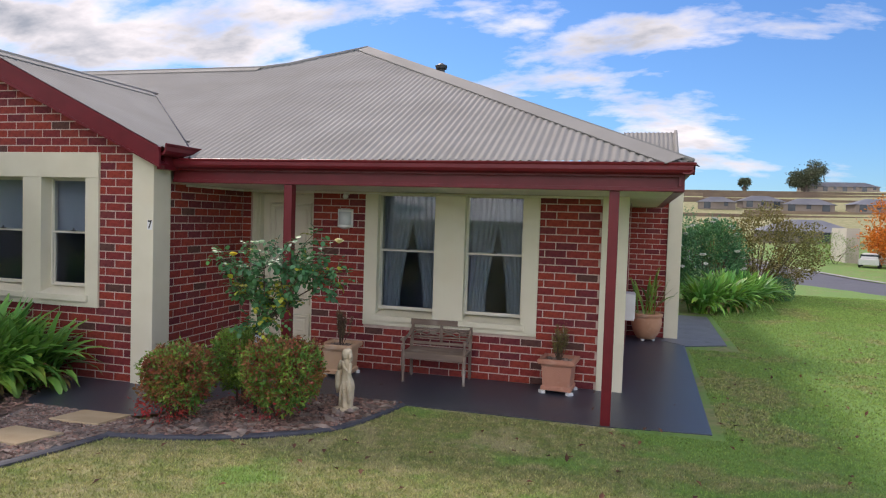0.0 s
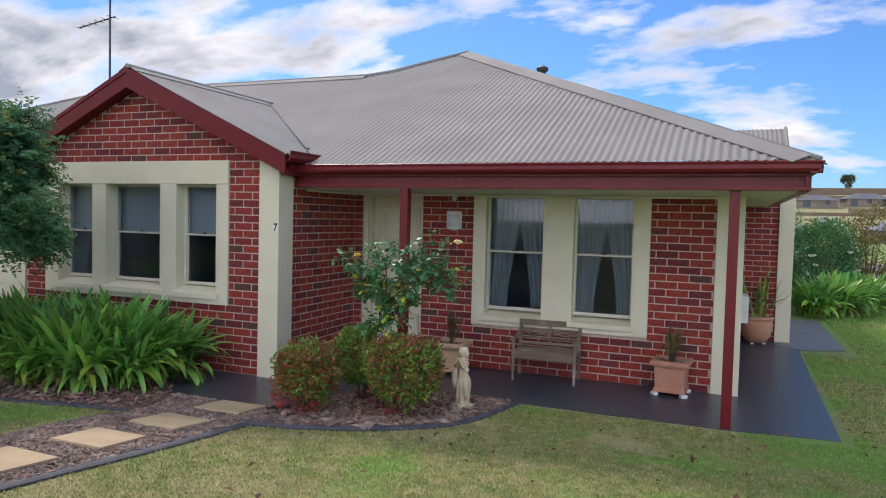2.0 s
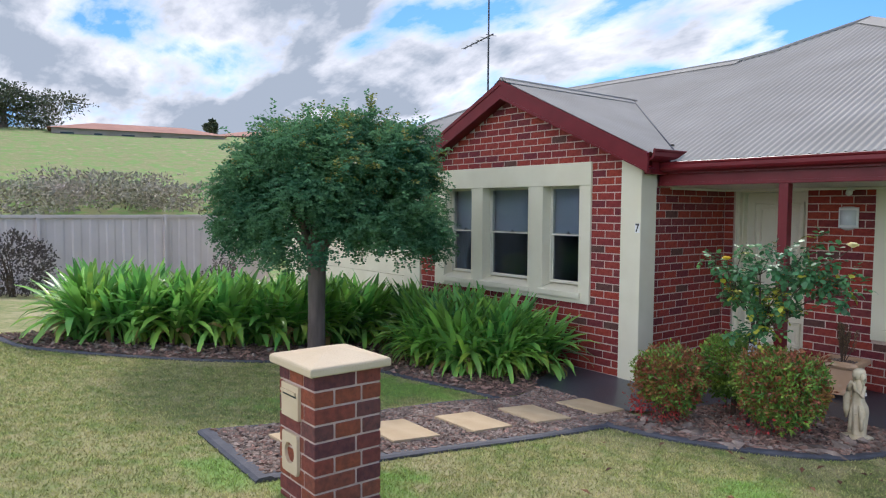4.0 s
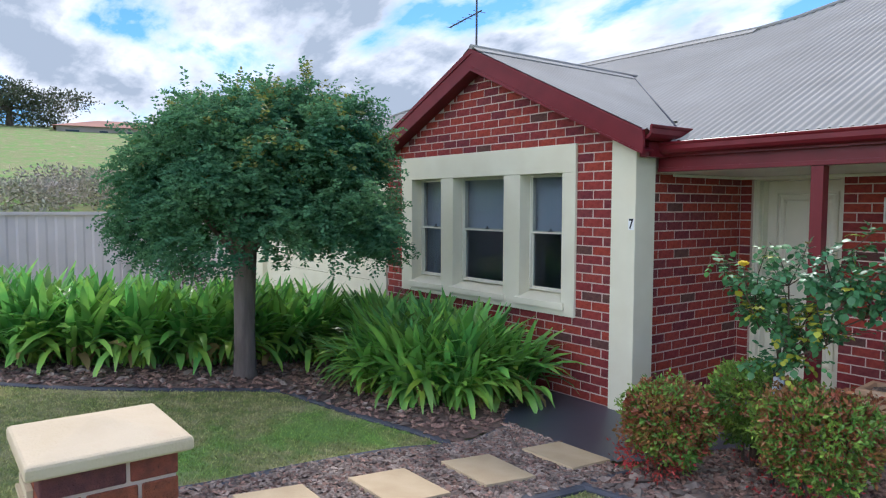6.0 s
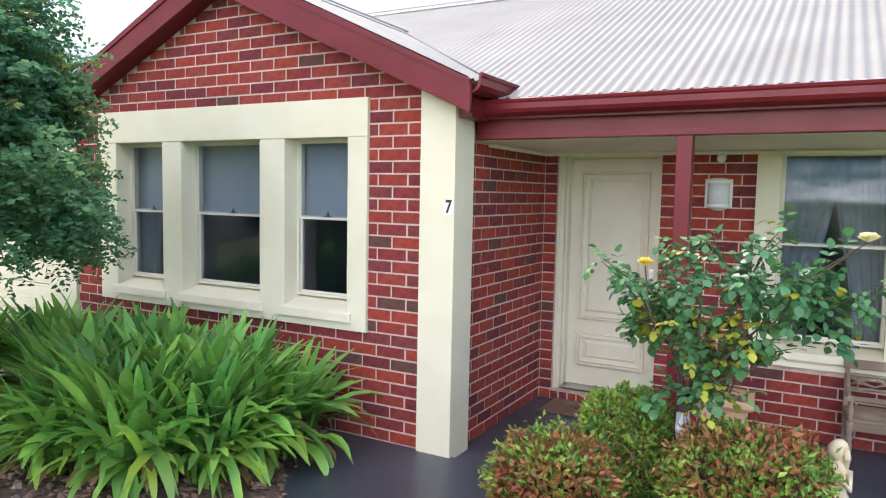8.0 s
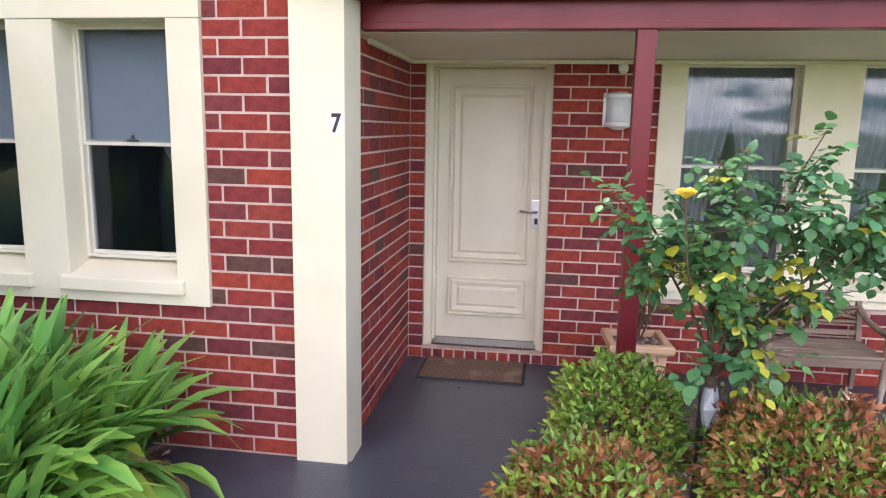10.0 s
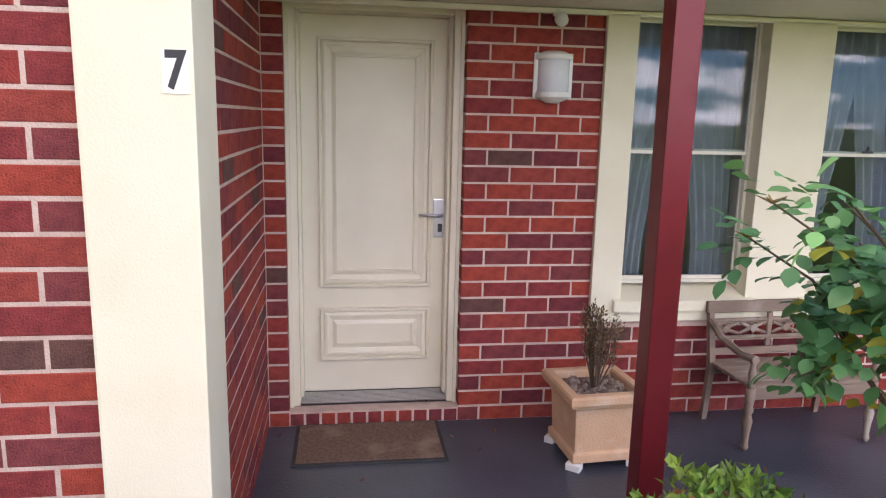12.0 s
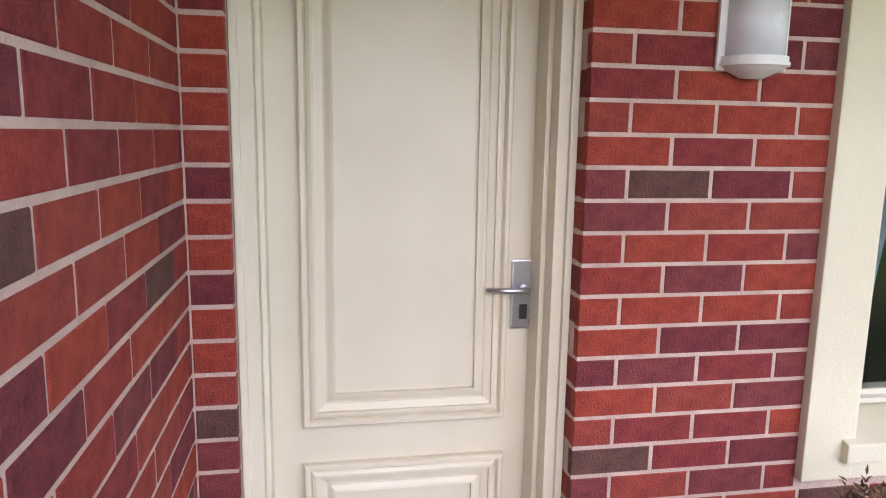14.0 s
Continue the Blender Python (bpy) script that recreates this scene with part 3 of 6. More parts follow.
# surrounds of the windows
def surround(name, face_y, outer, wins, lintel, label, back):
    """Cream render band round a row of windows, with a deep sloped sill under each."""
    x0, x1, z0, z1 = outer
    holder = thing(name, label, "window surround", kind="structure")
    bm = bmesh.new()
    edges = [x0] + [v for w in wins for v in (w[0], w[1])] + [x1]
    for a, b in zip(edges[::2], edges[1::2]):
        box(bm, a, b, face_y, back, z0 + 0.001, z1 - lintel)
    bmesh.ops.recalc_face_normals(bm, faces=bm.faces[:])
    bevelled(bm, 0.006)
    part("jambs", bm, M_CREAM, holder)
    bm = bmesh.new()
    box(bm, x0 - 0.004, x1 + 0.004, face_y - 0.006, back, z1 - lintel, z1)
    bevelled(bm, 0.008)
    part("lintel", bm, M_CREAM, holder)
    for w in wins:
        bm = bmesh.new()
        vs = box(bm, w[0] - 0.045, w[1] + 0.045, face_y - 0.028, back, z0 + 0.06, w[2])
        for v in vs:
            if v.co.z > z0 + 0.1 and v.co.y < face_y:
                v.co.z -= 0.075
        bevelled(bm, 0.006)
        part("sill", bm, M_CREAM, holder)
        bm = bmesh.new()
        box(bm, w[0] - 0.002, w[1] + 0.002, face_y + 0.002, back, z0 + 0.001, z0 + 0.06)
        part("apron", bm, M_CREAM, holder)
    return holder


surround("trim_front_window", 6.405, S_FRONT, W_FRONT, 0.27, "cream rendered surround of the three front windows", 6.62)
surround("trim_porch_window", 8.125, (S_PORCH[0], S_PORCH[1], S_PORCH[2], CEIL - 0.002), W_PORCH, 0.012, "cream rendered surround of the verandah windows", 8.38)


def window(name, x0, x1, y, z0, z1, label, sash):
    """A double-hung aluminium window with two panes and a sash lock."""
    holder = thing(name, label, "window", pose((x0 + x1) / 2, y, z0), kind="structure")
    w, h = (x1 - x0) / 2, z1 - z0
    bm = bmesh.new()
    t = 0.016
    for b in ((-w, -w + t, 0, 0.07, 0, h), (w - t, w, 0, 0.07, 0, h), (-w + t, w - t, 0, 0.07, 0, t), (-w + t, w - t, 0, 0.07, h - t, h)):
        box(bm, *b)
    part("window_frame", bm, M_ALU, holder)
    zm = sash - z0
    for nm, a, b, yy in (("lower_sash", t, zm + 0.012, 0.03), ("upper_sash", zm - 0.016, h - t, 0.012)):
        bm = bmesh.new()
        s = 0.013
        for q in ((-w + t, -w + t + s * 0.6, yy, yy + 0.02, a, b), (w - t - s * 0.6, w - t, yy, yy + 0.02, a, b), (-w + t + s * 0.6, w - t - s * 0.6, yy, yy + 0.02, a, a + s * 1.3), (-w + t + s * 0.6, w - t - s * 0.6, yy, yy + 0.02, b - s, b)):
            box(bm, *q)
        so = part(nm, bm, M_ALU, holder)
        bm = bmesh.new()
        box(bm, -w + t + 0.01, w - t - 0.01, yy + 0.008, yy + 0.012, a + s, b - s * 0.6)
        pane = part("pane", bm, M_GLASS, so, "dark reflecting glass")
        pane.visible_shadow = False
    bm = bmesh.new()
    box(bm, -0.03, 0.03, 0.0, 0.012, zm + 0.004, zm + 0.016)
    tube(bm, [(0, 0.006, zm + 0.016), (0.004, 0.006, zm + 0.04)], [0.01, 0.007], 8)
    part("sash_lock", bm, M_DARK, holder)
    return holder


M_DARK = mat("dark_metal", (0.03, 0.03, 0.03), (0.05, 0.05, 0.05), rough=0.5)
for w in W_FRONT:
    window("window_front", w[0], w[1], 6.55, w[2], w[3], "cream aluminium double-hung window with a half-drawn blind", 1.585)
for w in W_PORCH:
    window("window_porch", w[0], w[1], 8.215, w[2], w[3] - 0.01, "cream aluminium double-hung window with tied-back curtains", 1.46)


# ---- roof ----
def corrugated(name, origin, along, up, width, top, bottom, label, category="roof", parent=None, pitch=0.076, amp=0.008, step=6):
    """A corrugated sheet: columns run up the slope from bottom(u) to top(u), u counted along the eave."""
    o, a, b = Vector(origin), Vector(along).normalized(), Vector(up).normalized()
    n = a.cross(b).normalized()
    if n.z < 0:
        n = -n
    cols = int(width / pitch * step)
    verts, faces = [], []
    for i in range(cols + 1):
        u = i * pitch / step
        lo, hi = bottom(u), max(top(u), bottom(u) + 0.001)
        w = amp * math.cos(2 * math.pi * i / step)
        for v in (lo, hi):
            verts.append(o + a * u + b * v + n * w)
        if i:
            faces.append((2 * i - 2, 2 * i, 2 * i + 1, 2 * i - 1))
    me = bpy.data.meshes.new(name)
    me.from_pydata(verts, [], faces)
    me.materials.append(M_ROOF)
    for p in me.polygons:
        p.use_smooth = True
    ob = new(name, me)
    return tagged(ob, label, category, "", "structure")


EAVE_Y, EAVE_Z, EAVE_X = 6.60, 2.405, 0.95
UP = Vector((0, 1, SLOPE)).normalized()
K_UP = math.hypot(1, SLOPE)                    # metres up the slope for each metre of plan


def lerp_line(pts):
    def f(u):
        for (a, va), (b, vb) in zip(pts, pts[1:]):
            if a <= u <= b:
                return va + (vb - va) * (u - a) / (b - a)
        return pts[0][1] if u < pts[0][0] else pts[-1][1]
    return f


# the front slope, from the west hip to the east one; below the wing's roof it starts further up
X0 = -15.2
APEX = (-4.13, 11.68)
front_top = lerp_line([(x - X0, (y - EAVE_Y) * K_UP) for x, y in ((X0, EAVE_Y), (-11.3, 10.5), (-5.45, 10.42), (-5.05, 10.62), (-4.75, 11.0), APEX, (EAVE_X, EAVE_Y))])
front_low = lerp_line([(x - X0, v) for x, v in ((X0, 1.876), (-13.3, 1.876), (-13.29, -0.35), (-8.6, -0.35), (-8.59, 0.55), (-4.36, 0.55), (-4.35, 0.0), (EAVE_X, 0.0))])
corrugated("roof_front", (X0, EAVE_Y, EAVE_Z), (1, 0, 0), UP, EAVE_X - X0, front_top, front_low, "pale grey corrugated steel roof over the verandah")
corrugated("roof_east", (EAVE_X, EAVE_Y, EAVE_Z), (0, 1, 0), (-1, 0, SLOPE), 10.0, lerp_line([(0, 0), (APEX[1] - EAVE_Y, (EAVE_X - APEX[0]) * K_UP), (10.2, 0)]), lambda u: 0, "pale grey corrugated steel roof slope")
corrugated("roof_back", (X0, 14.4, EAVE_Z), (1, 0, 0), (0, -1, SLOPE), 16.1, lerp_line([(0, 0), (3.9, 4.25), (9.7, 4.25), (11, 3.2), (16.1, 0)]), lambda u: 0, "pale grey corrugated steel roof slope")
corrugated("roof_west", (X0, EAVE_Y, EAVE_Z), (0, 1, 0), (1, 0, SLOPE), 7.9, lerp_line([(0, 0), (3.95, 3.95 * K_UP), (7.9, 0)]), lambda u: 1.876, "pale grey corrugated steel roof slope")
G_FRONT, G_HALF = 6.24, 2.22
for nm, sx in (("roof_wing_east", 1), ("roof_wing_west", -1)):
    corrugated(nm, (GX + sx * G_HALF, G_FRONT, GZ - SLOPE * G_HALF), (0, 1, 0), (-sx, 0, SLOPE), 3.1, lambda u: G_HALF * K_UP, lerp_line([(0, 0), (0.62, 0.0), (2.95, G_HALF * K_UP)]) if sx > 0 else (lambda u: 0), "pale grey corrugated steel roof of the gabled wing")
corrugated("roof_north", (0.2, 11.9, 2.5), (1, 0, 0), (0, 1, 0.56), 0.92, lambda u: 2.2, lambda u: 0, "pale corrugated roof over the far side wing")


def roll(name, pts, r, label, parent=None):
    bm = bmesh.new()
    tube(bm, pts, [r] * len(pts), 10)
    return tagged(part(name, bm, M_ROOF, parent, "", True), label, "ridge capping", "", "structure")


def roof_pt(x, y, lift=0.012):
    return (x, y, EAVE_Z + (y - EAVE_Y) * SLOPE + lift)


roll("trim_hip_east", [roof_pt(*APEX), roof_pt(EAVE_X, EAVE_Y)], 0.022, "pale steel hip capping")
roll("trim_ridge", [roof_pt(*APEX), roof_pt(-4.75, 11.0), roof_pt(-5.05, 10.62), roof_pt(-5.45, 10.42), roof_pt(-11.3, 10.5), roof_pt(X0 + 1.7, EAVE_Y + 1.7)], 0.03, "pale steel ridge capping")
def flashing(name, a, b, up_in, label, width=0.2):
    """A folded steel capping strip that lies on a roof slope beside a hip or ridge; the ribs leave small gaps under its edge."""
    a, b = Vector(a), Vector(b)
    d = (b - a).normalized()
    n = Vector(up_in).normalized()
    inward = n.cross(d)
    if inward.z > 0 or (abs(inward.z) < 1e-6 and inward.y > 0):
        inward = -inward
    bm = bmesh.new()
    prof = ((0.0, 0.030), (0.02, 0.026), (width, 0.016), (width + 0.002, 0.007), (width - 0.004, 0.007), (width - 0.004, 0.012), (0.0, 0.022))
    rows = [[bm.verts.new(p + inward * u + n * h) for u, h in prof] for p in (a, b)]
    for k in range(len(prof) - 1):
        bm.faces.new((rows[0][k], rows[0][k + 1], rows[1][k + 1], rows[1][k]))
    return tagged(part(name, bm, M_ROOF), label, "ridge capping", "", "structure")


FRONT_N, EAST_N = (0, -SLOPE, 1), (SLOPE, 0, 1)
flashing("trim_flashing_hip", roof_pt(*APEX, 0), roof_pt(EAVE_X - 0.06, EAVE_Y + 0.06, 0), FRONT_N, "pale folded steel flashing along the roof hip", 0.21)
flashing("trim_flashing_hip", roof_pt(*APEX, 0), roof_pt(EAVE_X - 0.06, EAVE_Y + 0.06, 0), EAST_N, "pale folded steel flashing along the roof hip", 0.21)
flashing("trim_flashing_ridge", roof_pt(-5.45, 10.42, 0), roof_pt(-11.3, 10.5, 0), FRONT_N, "pale folded steel flashing along the ridge", 0.16)
for sx in (-1, 1):
    flashing("trim_flashing_wing", (GX, G_FRONT, GZ), (GX, 8.9, GZ), (sx * SLOPE, 0, 1), "pale folded steel flashing along the wing ridge", 0.13)
roll("trim_wing_ridge", [(GX, G_FRONT, GZ + 0.01), (GX, 9.05, GZ + 0.01)], 0.035, "pale steel ridge capping of the wing")
roll("trim_valley", [(GX + 0.02, 8.99, GZ + 0.004), (GX + G_HALF - 0.01, 6.80, GZ - SLOPE * G_HALF + 0.012)], 0.009, "dark line of the roof valley gutter")
bpy.data.objects["trim_valley"].data.materials[0] = M_EDGE
roll("trim_verge", [(1.12, 11.9, 2.52), (1.12, 13.82, 3.595)], 0.03, "pale steel verge capping")


def sweep(name, prof, a, b, material, label, category, side=None):
    """A profile (out, up) drawn from a to b; out is to the right of the way, level."""
    a, b = Vector(a), Vector(b)
    d = (b - a).normalized()
    out = side or Vector((d.y, -d.x, 0)).normalized()
    bm = bmesh.new()
    r = [[bm.verts.new(p + out * u + Vector((0, 0, w))) for u, w in prof] for p in (a, b)]
    n = len(prof)
    for i in range(n):
        bm.faces.new((r[0][i], r[0][(i + 1) % n], r[1][(i + 1) % n], r[1][i]))
    bm.faces.new(r[0])
    bm.faces.new(r[1][::-1])
    return tagged(part(name, bm, material), label, category, "", "structure")


GUTTER = [(0.0, 0.0), (0.055, -0.004), (0.085, 0.012), (0.1, 0.035), (0.1, 0.07), (0.108, 0.08), (0.112, 0.095), (0.1, 0.1), (0.09, 0.09), (0.085, 0.04), (0.06, 0.012), (0.0, 0.012)]
GUT_Z = 2.30
sweep("gutter_front", GUTTER, (-4.34, 6.66, GUT_Z), (EAVE_X + 0.02, 6.66, GUT_Z), M_BURG, "burgundy steel gutter along the verandah eave", "gutter")
sweep("gutter_garage", GUTTER, (-13.3, 6.32, 2.15), (-8.62, 6.32, 2.15), M_BURG, "burgundy steel gutter along the garage eave", "gutter")
sweep("gutter_east", GUTTER, (EAVE_X - 0.08, 6.56, GUT_Z), (EAVE_X - 0.08, 12.0, GUT_Z), M_BURG, "burgundy steel gutter along the side eave", "gutter")
sweep("fascia_front", [(0, -0.02), (0.018, -0.02), (0.018, 0.1), (0, 0.1)], (-4.34, 6.66, GUT_Z), (EAVE_X - 0.06, 6.66, GUT_Z), M_BURG, "burgundy fascia board behind the gutter", "fascia")
sweep("fascia_east", [(0, -0.1), (0.018, -0.1), (0.018, 0.1), (0, 0.1)], (EAVE_X - 0.1, 6.66, GUT_Z), (EAVE_X - 0.1, 12.0, GUT_Z), M_BURG, "burgundy fascia board along the side eave", "fascia")
solid("beam_front", [(-4.30, 0.90, 6.71, 6.80, CEIL + 0.005, CEIL + 0.165), (-4.30, 0.90, 6.70, 6.71, CEIL + 0.005, CEIL + 0.04)], M_BURG, 0.004, "burgundy painted verandah beam", "beam")
solid("beam_east", [(0.81, 0.90, 6.80, 12.0, CEIL + 0.0, CEIL + 0.165)], M_BURG, 0.004, "burgundy painted side beam", "beam")

# the wing's eave return, barge boards and bits
ez = GZ - SLOPE * G_HALF
sweep("gutter_wing", [(1.25 * u, 1.2 * w) for u, w in GUTTER], (GX + G_HALF - 0.05, 7.0, ez - 0.085), (GX + G_HALF - 0.05, G_FRONT + 0.035, ez - 0.085), M_BURG, "short burgundy gutter on the wing's eave", "gutter", Vector((1, 0, 0)))
for nm, sx in (("bargeboard_east", 1), ("bargeboard_west", -1)):
    bm = bmesh.new()
    for y0, y1, top, low in ((G_FRONT, G_FRONT + 0.03, 0.0, -0.235), (G_FRONT - 0.012, G_FRONT, -0.002, -0.06), (G_FRONT - 0.007, G_FRONT, -0.19, -0.233)):
        vs = [bm.verts.new(p) for yy in (y0, y1) for p in ((GX, yy, GZ + top), (GX + sx * (G_HALF + 0.02), yy, ez + top - 0.01), (GX + sx * (G_HALF + 0.02), yy, ez + low + 0.02), (GX, yy, GZ + low))]
        for f in ((0, 1, 2, 3), (7, 6, 5, 4), (0, 4, 5, 1), (1, 5, 6, 2), (2, 6, 7, 3), (3, 7, 4, 0)):
            bm.faces.new([vs[i] for i in f])
    tagged(part(nm, bm, M_BURG), "burgundy moulded bargeboard on the brick gable", "bargeboard", "", "structure")
    bm = bmesh.new()
    vs = [bm.verts.new(p) for p in ((GX, G_FRONT + 0.03, GZ - 0.21), (GX + sx * G_HALF, G_FRONT + 0.03, ez - 0.19), (GX + sx * G_HALF, FRONT_Y, ez - 0.19), (GX, FRONT_Y, GZ - 0.21))]
    bm.faces.new(vs)
    ret = bmesh.ops.extrude_face_region(bm, geom=bm.faces[:])
    for v in ret["geom"]:
        if isinstance(v, bmesh.types.BMVert):
            v.co.z += 0.02
    tagged(part("ceiling_barge", bm, M_BURG), "burgundy lining under the gable overhang", "eave lining", "", "structure")
solid("wall_boxed_eave", [(-4.285, GX + G_HALF - 0.05, 6.42, 7.0, ez - 0.22, ez - 0.03)], M_BURG, 0.004, "burgundy boxed eave end of the wing", "eave box")

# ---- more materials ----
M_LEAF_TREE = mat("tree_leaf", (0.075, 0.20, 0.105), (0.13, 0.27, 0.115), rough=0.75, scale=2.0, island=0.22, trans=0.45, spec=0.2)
# lighter, yellower copy of the tree leaf: sunlight painted into its colour
M_LEAF_TOP = mat("sun_painted_leaf", (0.17, 0.21, 0.05), (0.26, 0.26, 0.06), rough=0.5, scale=2.0, island=0.3, trans=0.3)
M_STRAP = mat("strap_leaf", (0.12, 0.35, 0.08), (0.32, 0.56, 0.10), rough=0.33, scale=1.6, island=0.42, trans=0.38, spec=0.5, spots=(2.6, (0.46, 0.62, 0.08), 0.55, 0.72))
M_STRAP_DRY = mat("dry_strap_leaf", (0.30, 0.24, 0.07), (0.22, 0.15, 0.06), rough=0.6, scale=3.0, island=0.3, trans=0.2)
M_ROSE = mat("rose_leaf", (0.05, 0.175, 0.075), (0.105, 0.26, 0.08), rough=0.45, scale=3.0, island=0.3, trans=0.25)
M_ROSE_Y = mat("yellowing_leaf", (0.45, 0.42, 0.04), (0.30, 0.34, 0.04), rough=0.5, scale=3.0, island=0.3, trans=0.25)
M_PETAL = mat("yellow_petal", (0.85, 0.66, 0.05), (0.9, 0.75, 0.15), rough=0.5, scale=20, trans=0.3)
M_PETAL_P = mat("pale_petal", (0.88, 0.80, 0.45), (0.9, 0.85, 0.6), rough=0.5, scale=20, trans=0.3)
M_WHITE_P = mat("white_petal", (0.85, 0.85, 0.8), (0.8, 0.8, 0.75), rough=0.5, scale=20, trans=0.2)
M_BUSH = mat("bush_leaf", (0.09, 0.22, 0.035), (0.27, 0.38, 0.055), rough=0.45, scale=6, island=0.4, trans=0.2)
M_BUSH_R = mat("reddish_leaf", (0.27, 0.068, 0.036), (0.32, 0.18, 0.052), rough=0.45, scale=6, island=0.4, trans=0.2)
M_RED_LEAF = mat("red_leaf", (0.42, 0.03, 0.04), (0.34, 0.05, 0.03), rough=0.45, scale=6, island=0.4, trans=0.2)
M_BARK = mat("bark", (0.19, 0.15, 0.125), (0.11, 0.085, 0.07), rough=0.9, scale=9, bump=0.9, bump_scale=30, stretch=(1, 1, 0.2))
M_TWIG = mat("twig", (0.12, 0.075, 0.05), (0.07, 0.05, 0.03), rough=0.85, scale=20, bump=0.4)
M_SANDSTONE = mat("cast_sandstone", (0.53, 0.405, 0.245), (0.47, 0.35, 0.205), rough=0.85, scale=5, bump=0.4, bump_scale=90, spots=(7, (0.46, 0.33, 0.2), 0.6, 0.8))
M_CAP = mat("cast_cap", (0.62, 0.50, 0.335), (0.56, 0.44, 0.28), rough=0.8, scale=4, bump=0.35, bump_scale=90, spots=(9, (0.60, 0.46, 0.3), 0.62, 0.8))
M_TERRA = mat("terracotta", (0.52, 0.28, 0.16), (0.45, 0.23, 0.13), rough=0.8, scale=6, bump=0.3, spots=(5, (0.60, 0.42, 0.30), 0.58, 0.75))
M_TEAK = mat("weathered_teak", (0.26, 0.19, 0.14), (0.17, 0.12, 0.09), rough=0.8, scale=7, bump=0.5, bump_scale=50, stretch=(0.25, 1, 1), spots=(4, (0.34, 0.29, 0.24), 0.52, 0.7))
M_STATUE = mat("weathered_plaster", (0.70, 0.60, 0.42), (0.54, 0.44, 0.28), rough=0.85, scale=11, bump=0.5, spots=(25, (0.22, 0.17, 0.10), 0.62, 0.8))
M_MAT = mat("coir_mat", (0.17, 0.10, 0.065), (0.11, 0.065, 0.045), rough=0.95, scale=60, bump=0.9, bump_scale=200, spots=(5, (0.24, 0.16, 0.11), 0.55, 0.75))
M_RUBBER = mat("black_rubber", (0.025, 0.025, 0.028), (0.04, 0.04, 0.04), rough=0.7, scale=20)
M_CHROME = mat("satin_chrome", (0.55, 0.55, 0.58), (0.48, 0.48, 0.52), rough=0.3, scale=20, metal=1.0)
M_LAMPGLASS = mat("opal_glass", (0.72, 0.74, 0.76), (0.66, 0.68, 0.70), rough=0.25, scale=5)
M_WHITE = mat("white_plastic", (0.75, 0.75, 0.72), (0.70, 0.70, 0.66), rough=0.45, scale=6)
M_BLACK = mat("black_paint", (0.012, 0.012, 0.014), (0.02, 0.02, 0.02), rough=0.5, scale=10)
M_CURTAIN = mat("sheer_curtain", (0.50, 0.54, 0.58), (0.43, 0.47, 0.51), rough=0.9, scale=12, trans=0.3)
M_BLIND = mat("grey_blind", (0.55, 0.57, 0.61), (0.50, 0.52, 0.56), rough=0.9, scale=6, trans=0.2)
M_FENCE = mat("fence_steel", (0.62, 0.54, 0.505), (0.57, 0.495, 0.465), rough=0.55, scale=2, bump=0.05)
M_TIE = mat("green_tape", (0.02, 0.40, 0.26), (0.03, 0.34, 0.22), rough=0.4, scale=20)
M_WRAP = mat("silver_wrap", (0.55, 0.58, 0.62), (0.40, 0.43, 0.5), rough=0.35, scale=15, metal=0.3)
M_STONE = mat("river_stone", (0.14, 0.10, 0.08), (0.32, 0.25, 0.20), rough=0.85, scale=8, island=0.45, bump=0.3)
M_CHIPS = mat("bark_chip", (0.17, 0.10, 0.075), (0.27, 0.16, 0.12), rough=0.9, scale=10, island=0.55, bump=0.3)
M_LITTER = mat("dry_leaf", (0.20, 0.09, 0.04), (0.12, 0.05, 0.03), rough=0.8, scale=10, island=0.5)
M_ORANGE = mat("autumn_leaf", (0.75, 0.27, 0.03), (0.62, 0.20, 0.03), rough=0.6, scale=1, island=0.35, trans=0.3)
M_RUSSET = mat("russet_leaf", (0.26, 0.05, 0.045), (0.20, 0.075, 0.03), rough=0.6, scale=1, island=0.4, trans=0.3)
M_FARHOUSE = mat("far_house_wall", (0.30, 0.25, 0.21), (0.24, 0.20, 0.17), rough=0.9, scale=0.4, rnd=0.35)
M_FARROOF = mat("far_roof", (0.12, 0.125, 0.145), (0.16, 0.165, 0.18), rough=0.7, scale=0.4, rnd=0.3)
M_TILE = mat("terracotta_roof", (0.42, 0.20, 0.14), (0.36, 0.17, 0.12), rough=0.8, scale=0.4, rnd=0.15)

M_DARKSHRUB = mat("dark_shrub_leaf", (0.075, 0.055, 0.05), (0.11, 0.085, 0.06), rough=0.6, scale=3, island=0.4)
M_OLIVE = mat("olive_leaf", (0.16, 0.16, 0.035), (0.22, 0.16, 0.045), rough=0.5, scale=1, island=0.4, trans=0.2)
M_OLIVE2 = mat("brown_olive_leaf", (0.17, 0.11, 0.035), (0.22, 0.10, 0.03), rough=0.6, scale=1, island=0.4, trans=0.25)
M_FARLEAF = mat("gum_leaf", (0.075, 0.095, 0.05), (0.11, 0.125, 0.065), rough=0.7, scale=0.3, island=0.4)
M_EARTH = mat("terrace_earth", (0.17, 0.12, 0.09), (0.24, 0.18, 0.12), rough=0.9, scale=0.2, rnd=0.2)
M_SCRUB = mat("scrub_leaf", (0.30, 0.30, 0.19), (0.40, 0.33, 0.26), rough=0.8, scale=0.25, island=0.4)
M_CREAMFAR = mat("pale_house_wall", (0.68, 0.62, 0.54), (0.60, 0.55, 0.48), rough=0.9, scale=0.5)


